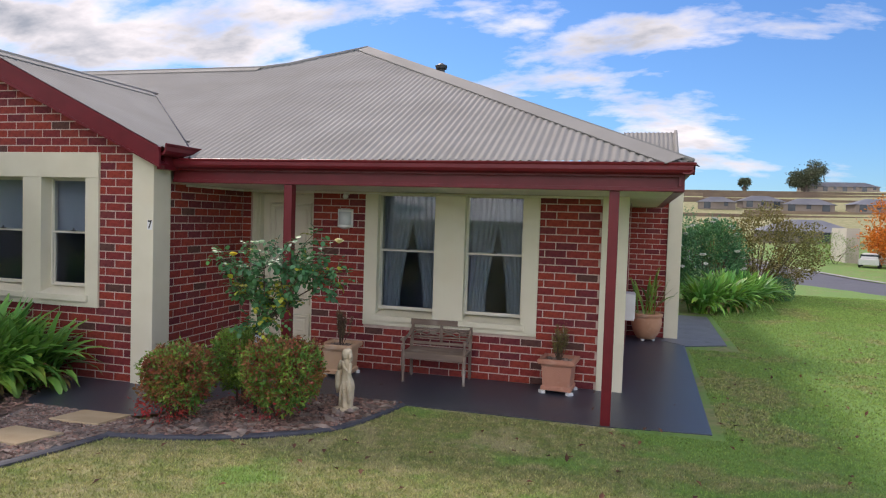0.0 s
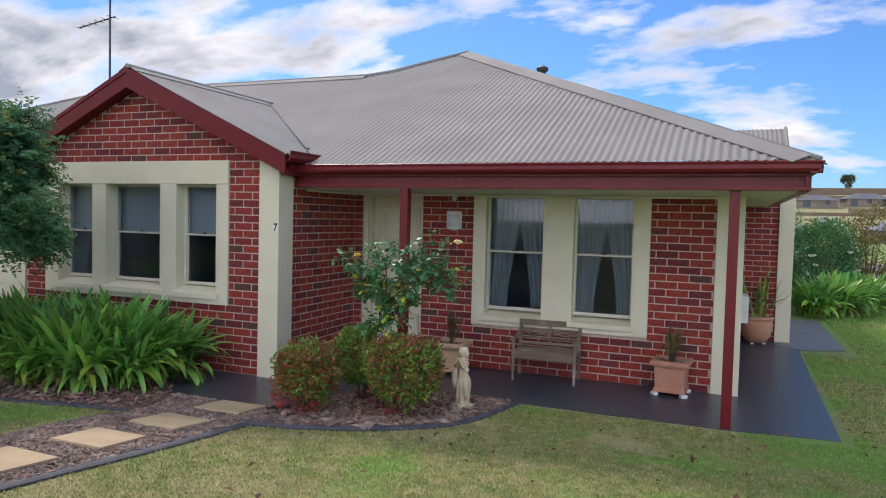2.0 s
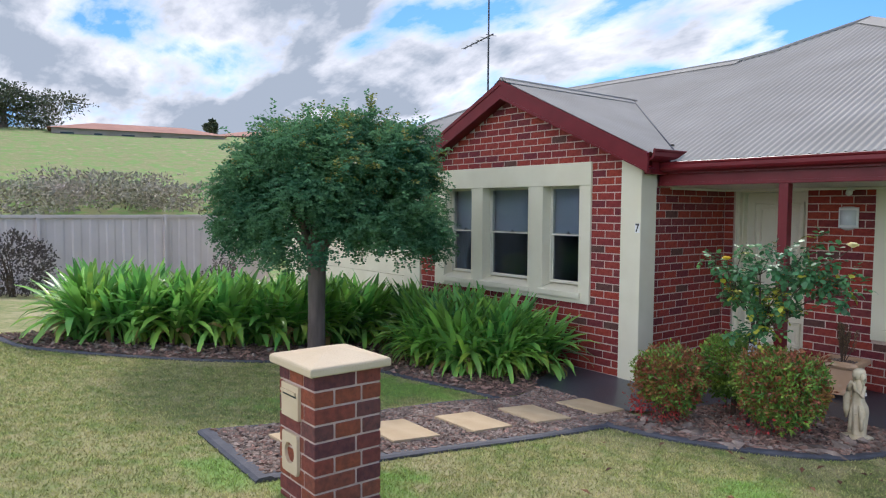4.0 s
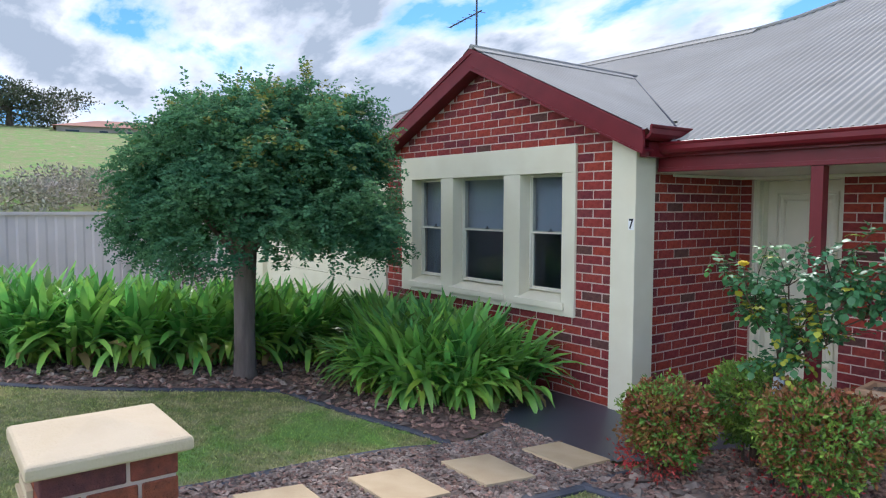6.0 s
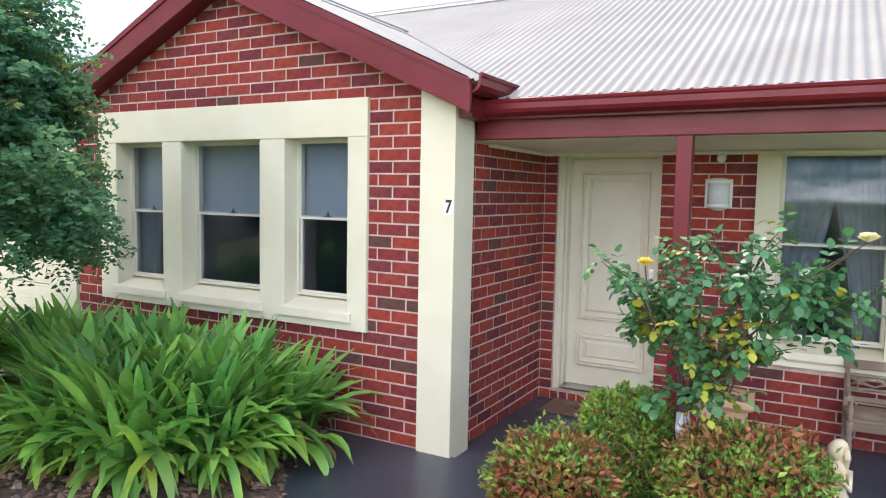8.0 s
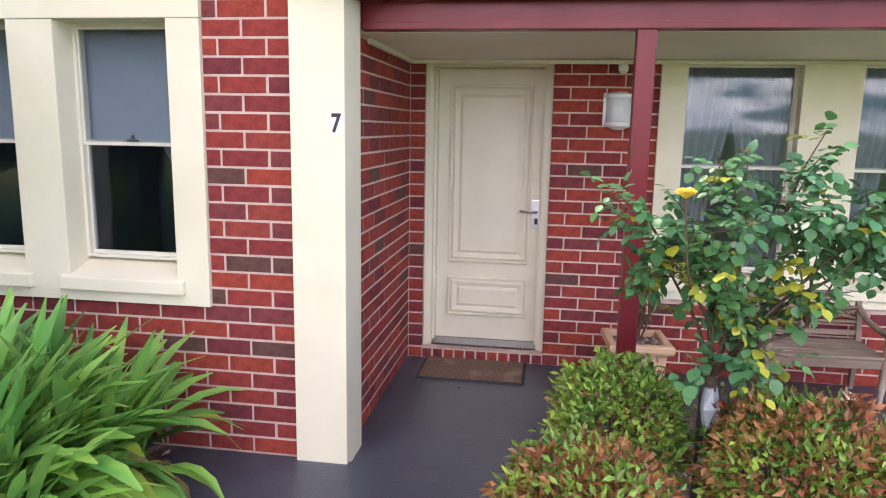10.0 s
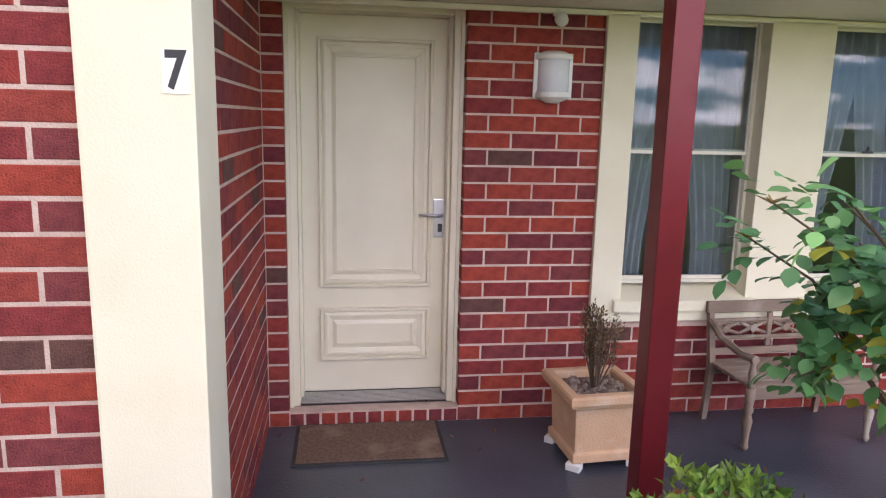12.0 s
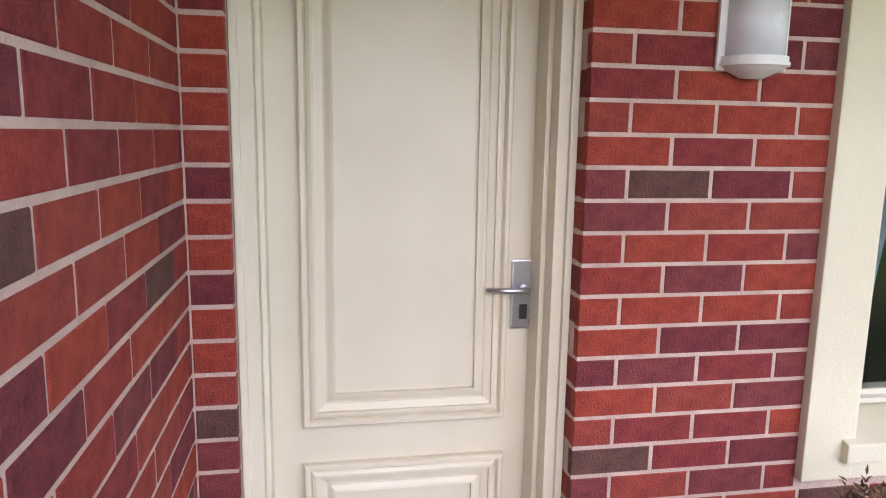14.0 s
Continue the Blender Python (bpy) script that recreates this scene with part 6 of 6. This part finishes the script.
def bush(x, y, radii, cz, counts, label, seed, leaf=0.038):
    rr = random.Random(seed)
    z = g(x, y) + 0.015
    b = thing("nandina_bush", label, "shrub", pose(x, y, z), "bed shrubs")
    bm = bmesh.new()
    for i in range(14):
        a = rr.uniform(0, 6.28)
        q = rr.uniform(0.2, 0.8)
        tube(bm, [(0.05 * math.cos(a), 0.05 * math.sin(a), 0), (q * radii[0] * 0.6 * math.cos(a), q * radii[1] * 0.6 * math.sin(a), cz * 0.6), (q * radii[0] * math.cos(a), q * radii[1] * math.sin(a), cz + radii[2] * 0.5)], [0.008, 0.006, 0.003], 5)
    tagged(part("stem_cluster", bm, M_TWIG, b), kind="stuff")
    for nm, mt, n, low in (("foliage", M_BUSH, counts[0], -0.9), ("reddish_foliage", M_BUSH_R, counts[1], -0.5), ("red_leaves", M_RED_LEAF, counts[2], -1.0)):
        if not n:
            continue
        if nm == "red_leaves":
            v, f = leafy_ball(rr, (radii[0] * 0.82, radii[1] * 0.82, radii[2] * 0.42), n, leaf, leaf * 0.4, 0.3, 0.5, centre=(-0.05, -0.10, cz * 0.42))
        else:
            v, f = leafy_block(rr, radii, n, leaf, leaf * 0.58, 0.17, low, (0, 0, cz))
        from_lists(nm, v, f, mt, b)
    return b


bush(-3.19, 5.34, (0.30, 0.28, 0.29), 0.37, (3200, 3700, 560), "clipped nandina shrub with bronze and red leaves", 61)
bush(-2.42, 5.72, (0.37, 0.33, 0.32), 0.43, (4900, 3000, 240), "clipped nandina shrub, green with bronze tips", 62)
bush(-3.03, 6.06, (0.28, 0.27, 0.31), 0.45, (4600, 200, 30), "small clipped green shrub behind the bronze ones", 63)

# lawn blades and fallen leaves
rng = random.Random(71)


def lawn_here(x, y):
    if y > 6.72 and x < 1.32:
        return False
    if y > 11.5 and x < 2.05:
        return False
    for poly in (P_PATH, P_BED_R, P_BED_L, APPROACH):
        if inside_poly(poly, x, y):
            return False
    return not (abs(x - LX) < 0.22 and abs(y - LY) < 0.22) and x > -9.2


M_BLADE = lawn_material("grass_blade", 1.0, island=0.3, trans=0.4)
gen = np.random.default_rng(71)


def blades(area, count, height, width, label):
    """Short mown blades strewn over a stretch of lawn, each one thin leaning triangle."""
    x0, x1, y0, y1 = area
    x, y = gen.uniform(x0, x1, count), gen.uniform(y0, y1, count)
    keep = ~(((y > 6.70) & (x < 1.34)) | ((y > 11.4) & (x < 2.08)) | ((abs(x - LX) < 0.21) & (abs(y - LY) < 0.21)))
    for poly in (P_PATH, P_BED_R, P_BED_L, APPROACH):
        hit = np.zeros(count, bool)
        for (ax, ay), (bx, by) in zip(poly, poly[1:] + poly[:1]):
            if ay != by:
                hit ^= ((ay > y) != (by > y)) & (x < (bx - ax) * (y - ay) / (by - ay) + ax)
        keep &= ~hit
    x, y = x[keep], y[keep]
    n = len(x)
    d = 5.9 - np.maximum(y, -4.0)
    z = 0.088 * (d + np.sqrt(d * d + 0.16)) / 2 - 0.016
    h = height * gen.uniform(0.5, 1.4, n)
    a = gen.uniform(0, 6.283, n)
    w = width * gen.uniform(0.7, 1.3, n)
    co = np.empty((n, 3, 3))
    co[:, 0] = np.stack((x - np.cos(a) * w, y - np.sin(a) * w, z), 1)
    co[:, 1] = np.stack((x + np.cos(a) * w, y + np.sin(a) * w, z), 1)
    co[:, 2] = np.stack((x + gen.uniform(-1, 1, n) * h, y + gen.uniform(-1, 1, n) * h, z + h), 1)
    me = bpy.data.meshes.new("grass")
    me.vertices.add(3 * n)
    me.loops.add(3 * n)
    me.polygons.add(n)
    me.vertices.foreach_set("co", co.ravel())
    me.loops.foreach_set("vertex_index", np.arange(3 * n, dtype=np.int32))
    me.polygons.foreach_set("loop_start", np.arange(0, 3 * n, 3, dtype=np.int32))
    me.update(calc_edges=True)
    me.materials.append(M_BLADE)
    return tagged(new("grass", me), label, "grass", "", "stuff")


blades((-9.2, -3.3, -2.0, 5.0), 260000, 0.019, 0.005, "thin straw-brown mown lawn between the beds")
blades((-3.3, 2.6, -2.0, 6.9), 400000, 0.019, 0.005, "short mown lawn, part green and part straw-coloured")
blades((2.6, 11.0, -2.0, 22.0), 360000, 0.022, 0.010, "greener mown lawn running to the street")
blades((1.3, 2.6, 6.9, 22.0), 60000, 0.022, 0.009, "greener mown lawn beside the side path")
v, f = [], []
for _ in range(520):
    x, y = rng.uniform(-3.2, 9), rng.uniform(2.2, 13)
    if not lawn_here(x, y):
        continue
    add_leaf(v, f, Vector((x, y, g(x, y) + 0.025)), Vector((rng.uniform(-1, 1), rng.uniform(-1, 1), 0.2)), Vector((0, 0, 1)), rng.uniform(0.04, 0.075), 0.035, 0.3)
for _ in range(34):
    x, y = (rng.uniform(-4.3, -3.4), rng.uniform(7.9, 8.14)) if rng.random() < 0.5 else (rng.uniform(-5.0, 1.1), rng.uniform(6.9, 8.0))
    add_leaf(v, f, Vector((x, y, 0.006)), Vector((rng.uniform(-1, 1), rng.uniform(-1, 1), 0.25)), Vector((0, 0, 1)), rng.uniform(0.025, 0.05), 0.02, 0.3)
tagged(from_lists("fallen_leaves", v, f, M_LITTER), "dry brown leaves fallen on the lawn", "leaves", "", "stuff")

# ---- roof fittings ----
flue = thing("roof_flue", "dark metal flue behind the roof hip", "flue", pose(-2.62, 11.1, 4.0))
bm = bmesh.new()
lathe(bm, [(0.06, 0), (0.06, 0.27)], 12)
part("pipe", bm, M_DARK, flue)
bm = bmesh.new()
lathe(bm, [(0.09, 0.25), (0.1, 0.3), (0.03, 0.34)], 12)
part("cowl", bm, M_DARK, flue)
AXX, AYY = -11.31, 10.45
ant = thing("tv_antenna", "thin metal television aerial mast on the roof", "aerial", pose(AXX, AYY, EAVE_Z + (AYY - EAVE_Y) * SLOPE))
bm = bmesh.new()
tube(bm, [(0, 0, -0.05), (0, 0, 3.6)], [0.022, 0.015], 8)
part("mast", bm, M_DARK, ant)
bm = bmesh.new()
tube(bm, [(-0.55, -0.25, 1.25), (0.1, 0.05, 1.5)], [0.014, 0.014], 6)
part("boom", bm, M_DARK, ant)
bm = bmesh.new()
for i in range(6):
    t = i / 5
    c = Vector((-0.55 + 0.6 * t, -0.25 + 0.28 * t, 1.25 + 0.23 * t))
    w = 0.12 + 0.16 * t
    tube(bm, [c + Vector((-0.4, 0.9, 0.15)) * w, c - Vector((-0.4, 0.9, 0.15)) * w], [0.006, 0.006], 5)
part("elements", bm, M_DARK, ant)
mb = thing("meter_box", "white meter box on the side wall", "meter box", pose(0.402, 9.7, 0.62))
bm = bmesh.new()
box(bm, 0, 0.12, -0.2, 0.2, 0, 0.34)
part("case", bevelled(bm, 0.008), M_WHITE, mb)
bm = bmesh.new()
box(bm, 0.12, 0.13, -0.18, 0.18, 0.02, 0.32)
part("lid", bevelled(bm, 0.004), M_WHITE, mb)
gd = thing("garage_door", "closed cream sectional garage door with ribbed panels", "garage door", pose(-12.6, 6.56, 0.0))
for i in range(7):
    bm = bmesh.new()
    box(bm, 0.003, 3.877, 0.0, 0.05, -0.1 + i * 0.3, 0.192 + i * 0.3)
    for j in range(2):
        box(bm, 0.003, 3.877, -0.008, 0.0, -0.06 + i * 0.3 + j * 0.14, 0.03 + i * 0.3 + j * 0.14)
    part("door_section", bm, M_CREAM, gd)
# round pot with a spiky plant at the end of the path
pot = thing("terracotta_pot", "round terracotta pot with a spiky plant on the side path", "pot plant", pose(0.72, 11.95, 0))
bm = bmesh.new()
lathe(bm, [(0.14, 0.03), (0.2, 0.12), (0.24, 0.26), (0.235, 0.36), (0.225, 0.38), (0.25, 0.39), (0.255, 0.43), (0.235, 0.44), (0.225, 0.4)], 24)
part("pot", bm, M_TERRA, pot, smooth=True)
for k in range(3):
    bm = bmesh.new()
    a = k * 2.1
    lathe(bm, [(0.03, 0), (0.03, 0.032)], 8, 0.11 * math.cos(a), 0.11 * math.sin(a))
    part("foot", bm, M_WHITE, pot)
sp = strap_clump("spikes", random.Random(80), 26, 0.35, 0.62, Matrix.Identity(4), "", "", 0.035, M_BUSH)
kids = list(sp.children)
for k in kids:
    k.parent = pot
    k.matrix_local = pose(0, 0, 0.42)
bpy.data.objects.remove(sp)

# ---- boundary and distance ----
FX = -15.4
fence = thing("fence", "pale grey-brown ribbed steel boundary fence beside the drive", "fence", kind="structure")
for i in range(7):
    y0 = -9.8 + i * 2.42
    zb = -0.15
    verts, faces = [], []
    cols = 61
    for k in range(cols + 1):
        y = y0 + 2.42 * k / cols
        off = 0.014 * (1 if (k % 8) < 4 else 0)
        verts += [(FX + off, y, zb), (FX + off, y, 1.66)]
        if k:
            faces.append((2 * k - 2, 2 * k, 2 * k + 1, 2 * k - 1))
    from_lists("fence_sheet", verts, faces, M_FENCE, fence)
    for nm, b in (("fence_post", (FX - 0.02, FX + 0.07, y0 - 0.03, y0 + 0.03, zb - 0.1, 1.72)), ("fence_rail", (FX - 0.01, FX + 0.06, y0 + 0.031, y0 + 2.389, 1.65, 1.71))):
        bm = bmesh.new()
        box(bm, *b)
        part(nm, bm, M_FENCE, fence)


def round_shrub(name, x, y, radii, mt, n, leaf, label, seed, flowers=None, lump=0.2, group="", stems=0, shell=0.6, category="shrub"):
    rr = random.Random(seed)
    s = thing(name, label, category, pose(x, y, g(x, y)), group)
    v, f = leafy_ball(rr, radii, n, leaf, leaf * 0.5, lump, shell, -0.95, (0, 0, radii[2] * (0.95 if not stems else 1.05)))
    from_lists("foliage", v, f, mt, s)
    bm = bmesh.new()
    for i in range(max(stems, 6)):
        a = rr.uniform(0, 6.28)
        q = rr.uniform(0.3, 0.95)
        tube(bm, [(0.1 * math.cos(a), 0.1 * math.sin(a), -0.05), (q * 0.55 * radii[0] * math.cos(a), q * 0.55 * radii[1] * math.sin(a), radii[2] * 0.75), (q * radii[0] * math.cos(a), q * radii[1] * math.sin(a), radii[2] * rr.uniform(1.2, 1.7))], [0.022, 0.014, 0.004], 5)
    tagged(part("stem_cluster", bm, M_TWIG, s), kind="stuff")
    if flowers:
        bm = bmesh.new()
        for _ in range(flowers):
            d = rand_dir(rr)
            if d.z < -0.3 or d.y > 0.5:
                continue
            bloom(bm, (d.x * radii[0] * 1.02, d.y * radii[1] * 1.02, radii[2] * 0.95 + d.z * radii[2] * 1.02), 0.075, rr)
        tagged(part("flowers", bm, M_WHITE_P, s, "white blossoms"), kind="stuff")
    return s


round_shrub("fence_shrub", -13.9, 1.75, (0.62, 0.62, 0.55), M_DARKSHRUB, 2600, 0.07, "dark clipped shrub beside the fence", 90)
round_shrub("fence_shrub", -14.4, 5.6, (0.4, 0.4, 0.45), M_DARKSHRUB, 1200, 0.06, "small dark brown shrub beside the fence", 91)
round_shrub("flowering_shrub", 2.25, 18.6, (0.85, 0.8, 1.05), M_ROSE, 8500, 0.085, "dark green shrub with white flowers beside the path", 92, flowers=70)
round_shrub("open_shrub", 3.75, 21.5, (1.5, 1.2, 1.12), M_OLIVE, 11000, 0.085, "open many-stemmed olive and bronze shrub", 93, stems=34, lump=0.3, shell=0.72)
round_shrub("ball_shrub", 4.15, 20.0, (0.36, 0.36, 0.34), M_LEAF_TREE, 1600, 0.05, "small clipped ball shrub at the lawn edge", 94)
round_shrub("conifer_shrub", 1.9, 20.5, (0.35, 0.35, 1.2), M_LEAF_TREE, 2200, 0.06, "narrow dark green conifer by the house", 95)
lab = "bright green strappy clump at the lawn edge"
for x, y, s in ((1.95, 16.2, 1.0), (2.45, 16.7, 1.05), (2.9, 17.5, 1.0), (3.3, 18.6, 0.95), (2.3, 17.4, 1.0), (3.75, 19.4, 0.75)):
    clump_at(x, y, s, lab, "lawn edge clumps")

# street
ROAD_C = [(60, -12), (32, 2), (16, 12.5), (11.5, 22.5), (10.8, 36), (11.0, 52), (9, 70), (6.5, 95), (2, 115)]


def ribbon(name, line, offs0, offs1, lift, material, label, category, thick=0.0):
    pts = spline(line, 1.5)
    verts, faces = [], []
    for i, (x, y) in enumerate(pts):
        a, b = pts[max(i - 1, 0)], pts[min(i + 1, len(pts) - 1)]
        t = Vector((b[0] - a[0], b[1] - a[1])).normalized()
        n = Vector((t.y, -t.x))
        for k in range(7):
            o = offs0 + (offs1 - offs0) * k / 6
            xx, yy = x + n.x * o, y + n.y * o
            verts.append((xx, yy, g(x, y) + lift))
        if i:
            for k in range(6):
                faces.append((7 * i - 7 + k, 7 * i + k, 7 * i + k + 1, 7 * i - 6 + k))
    ob = from_lists(name, verts, faces, material, None, "", True)
    return tagged(ob, label, category, "", "structure")


ribbon("road", ROAD_C, -4.8, 4.8, 0.03, M_ROAD, "grey asphalt street curving down the slope", "road")
ribbon("kerb_near", ROAD_C, -5.1, -4.8, 0.07, M_KERB, "pale concrete kerb along the street", "kerb")
ribbon("kerb_far", ROAD_C, 4.8, 5.15, 0.09, M_KERB, "pale concrete kerb along the street", "kerb")
ribbon("pavement_far", ROAD_C, 5.15, 5.5, 0.07, M_KERB, "pale concrete gutter strip", "kerb")


ribbon("pavement_near", ROAD_C[2:5], -6.9, -5.9, 0.05, M_KERB, "pale concrete footpath strip in the verge", "footpath")


def house(x, y, w, d, h, turn, wall, roof, label, pitch=0.42, sunk=0.3):
    z = g(x, y) - sunk
    hs = thing("house", label, "house", pose(x, y, z, 0, 0, turn), "houses on the far slope")
    bm = bmesh.new()
    box(bm, -w / 2, w / 2, -d / 2, d / 2, 0, h)
    part("wall", bm, wall, hs)
    bm = bmesh.new()
    o = 0.5
    e = [bm.verts.new(p) for p in ((-w / 2 - o, -d / 2 - o, h), (w / 2 + o, -d / 2 - o, h), (w / 2 + o, d / 2 + o, h), (-w / 2 - o, d / 2 + o, h))]
    k = (d / 2 + o)
    r = [bm.verts.new((sx * max(w / 2 + o - k, 0.1), 0, h + k * pitch)) for sx in (-1, 1)]
    for fc in ((e[0], e[1], r[1], r[0]), (e[1], e[2], r[1]), (e[2], e[3], r[0], r[1]), (e[3], e[0], r[0]), (e[3], e[2], e[1], e[0])):
        bm.faces.new(fc)
    part("roof", bm, roof, hs)
    n = max(int(w / 3.2), 2)
    for i in range(n):
        bm = bmesh.new()
        cx = -w / 2 + (i + 0.5) * w / n
        ww = 0.5 if i % 2 else 0.8
        box(bm, cx - ww, cx + ww, -d / 2 - 0.06, -d / 2 + 0.05, 0.9 if i % 2 else 0.3, 2.1)
        part("window", bm, M_WIN, hs)
    return hs


M_WIN = mat("far_window", (0.04, 0.05, 0.06), (0.06, 0.07, 0.08), rough=0.2, scale=1)
for x, y, w, d, t, lab in ((26, 122, 13, 8, 6, "low grey-roofed house among green lots"), (20, 194, 9, 6, -4, "pale house with a grey hip roof on the slope"), (31, 198, 10, 6, 8, "pale house with a grey hip roof on the slope"), (40, 187, 11, 6.5, -6, "tan house with a grey hip roof on the slope"), (54, 186, 10, 6, 5, "tan house with a grey hip roof on the slope"), (-8, 195, 14, 9, 3, "pale grey house at the edge of the slope"), (66, 176, 11, 7, -4, "brown-walled house on the slope"), (80, 192, 12, 7, 0, "brown-walled house on the slope"), (72, 292, 26, 8, 0, "long low house on the hill crest")):
    house(x, y, w, d, 1.9, t, M_FARHOUSE, M_FARROOF, lab)
for i, (x, y, w) in enumerate(((40, 262, 150), (50, 240, 150), (30, 172, 60), (55, 215, 90), (15, 222, 60), (70, 250, 120), (60, 235, 80), (45, 180, 40))):
    solid("retaining_wall", [(x - w / 2, x + w / 2, y, y + 0.5, g(x, y) - 1.2, g(x, y) + 0.6)], M_EARTH, 0, "long brown terrace wall across the far slope", "retaining wall")
house(35, 86, 17, 11, 3.4, -18, M_CREAMFAR, M_FARROOF, "pale house behind an orange tree across the street")
house(-106, 28, 22, 10, 2.6, 80, M_FARHOUSE, M_TILE, "farmhouse with a terracotta tile roof on the hill", 0.25, 2.7)
house(-112, 50, 16, 9, 2.4, 70, M_FARHOUSE, M_TILE, "low building with a terracotta tile roof on the hill", 0.25, 2.7)


def broad_tree(name, x, y, h, radii, mt, n, leaf, label, seed, sparse=0.55, trunk=0.3, clusters=9):
    rr = random.Random(seed)
    t = thing(name, label, "tree", pose(x, y, g(x, y)))
    bm = bmesh.new()
    tube(bm, [(0, 0, -0.3), (0.05, 0, h * 0.3), (0, 0.05, h * 0.55)], [trunk, trunk * 0.75, trunk * 0.55], 8)
    blobs = []
    for i in range(clusters):
        a = i * 2.4 + rr.uniform(-0.4, 0.4)
        q = rr.uniform(0.25, 0.85)
        c = Vector((q * radii[0] * math.cos(a), q * radii[1] * math.sin(a), h - radii[2] + rr.uniform(-0.7, 0.6) * radii[2]))
        tube(bm, [(0, 0, h * rr.uniform(0.3, 0.5)), c * 0.55 + Vector((0, 0, h * 0.22)), c], [trunk * 0.45, trunk * 0.25, trunk * 0.08], 6)
        for _ in range(5):
            e = c + Vector((rr.uniform(-1, 1) * radii[0], rr.uniform(-1, 1) * radii[1], rr.uniform(-0.2, 1) * radii[2])) * 0.4
            tube(bm, [c, e], [trunk * 0.08, trunk * 0.02], 4)
        blobs.append(c)
    part("trunk", bm, M_BARK, t)
    v, f = [], []
    for c in blobs:
        s = rr.uniform(0.38, 0.6)
        vv, ff = leafy_ball(rr, (radii[0] * s, radii[1] * s, radii[2] * s), n // clusters, leaf, leaf * 0.55, 0.35, sparse * 0.6, -1, c)
        k = len(v)
        v += vv
        f += [tuple(i + k for i in q) for q in ff]
    from_lists("crown", v, f, mt, t)
    return t


broad_tree("orange_tree", 25.5, 78, 7.0, (3.7, 3.3, 3.0), M_ORANGE, 9000, 0.3, "rounded tree in orange autumn leaf across the street", 101, trunk=0.14, clusters=14)
broad_tree("autumn_tree", 26.5, 62, 13.5, (6.0, 5.0, 6.0), M_RUSSET, 4200, 0.3, "thinly leaved russet street tree with bare twigs", 102, 0.3, 0.16, 16)
broad_tree("autumn_tree", 29.5, 66, 8.5, (5.0, 4.0, 3.2), M_OLIVE2, 6000, 0.3, "street tree in olive and brown autumn leaf", 103, 0.5, 0.16, 12)
broad_tree("hill_tree", 60, 285, 11, (6.5, 6, 4.8), M_FARLEAF, 5000, 0.8, "large dark gum tree on the hill crest", 104, 0.5, 0.9, 10)
broad_tree("hill_tree", 39, 287, 5.5, (2.2, 2.2, 2.6), M_FARLEAF, 1800, 0.6, "small dark tree on the hill crest", 105, 0.5, 0.5, 6)
broad_tree("hill_tree", 97, 290, 11, (5, 5, 4.5), M_RUSSET, 900, 1.0, "bare pale tree on the hill crest", 106, 0.3, 0.5, 8)
broad_tree("hill_tree", -112, 12, 5.5, (8, 8, 3.2), M_FARLEAF, 9000, 0.42, "dark trees on the hill crest beside a farmhouse", 107, 0.5, 0.5, 9)
broad_tree("hill_tree", -110, 40, 2.6, (1.0, 1.0, 1.0), M_FARLEAF, 900, 0.5, "small dark tree between the hilltop roofs", 108, 0.5, 0.3, 6)
for i, (x, y) in enumerate(((-48, 5), (-50, 10.5), (-47, 16), (-55, 12), (-46, 24))):
    round_shrub("hill_scrub", x, y, (5.0, 5.0, 0.9), M_SCRUB, 2600, 0.3, "rough green scrub on the slope behind the fence", 110 + i, lump=0.35, group="slope scrub")
for i, (x, y, s) in enumerate(((19.0, 82, 1.6), (20.5, 81, 2.0), (25, 72, 1.2), (27, 71.5, 1.2), (29, 71, 1.2))):
    round_shrub("street_shrub", x, y, (s, s, s * 0.85), M_BUSH, 1200, 0.14, "clipped green shrub in a front garden across the street", 120 + i, group="front garden shrubs")
solid("wall_across", [(22.2, 23.5, 84, 90, -2.5, 2.2)], M_CREAMFAR, 0, "pale rendered end wall of a house across the street", "wall")
solid("garden_wall", [(24, 50, 75.0, 75.3, g(30, 75) - 0.3, g(30, 75) + 2.2)], M_SANDSTONE, 0, "tan rendered front garden wall across the street", "garden wall")
car = thing("parked_car", "white car parked in a driveway across the street", "car", pose(22.6, 77, g(22.6, 77), 0, 0, 70))
bm = bmesh.new()
vs = box(bm, -2.0, 2.0, -0.85, 0.85, 0.3, 0.85)
vs2 = box(bm, -1.3, 1.0, -0.75, 0.75, 0.85, 1.4)
for q in vs2:
    if q.co.z > 1.0:
        q.co.x *= 0.75
        q.co.y *= 0.85
part("body", bevelled(bm, 0.08, 2), M_WHITE, car)
bm = bmesh.new()
box(bm, -1.15, 0.9, -0.78, 0.78, 0.95, 1.28)
part("windows", bm, M_WIN, car)
for sx in (-1.25, 1.25):
    for sy in (-0.8, 0.8):
        bm = bmesh.new()
        tube(bm, [(sx, sy - 0.1, 0.32), (sx, sy + 0.1, 0.32)], [0.32, 0.32], 14)
        part("wheel", bm, M_RUBBER, car)
nb = thing("street_letterbox", "red brick letterbox pillar across the street", "letterbox", pose(21.6, 58.7, g(21.6, 58.7)))
bm = bmesh.new()
box(bm, -0.3, 0.3, -0.3, 0.3, 0, 0.95)
part("pillar", bm, M_TILE, nb)
bm = bmesh.new()
box(bm, -0.36, 0.36, -0.36, 0.36, 0.95, 1.03)
part("cap", bm, M_CAP, nb)

# ---- bricks ----
bpy.context.view_layer.update()
for job in brick_jobs:
    do_bricks(*job)
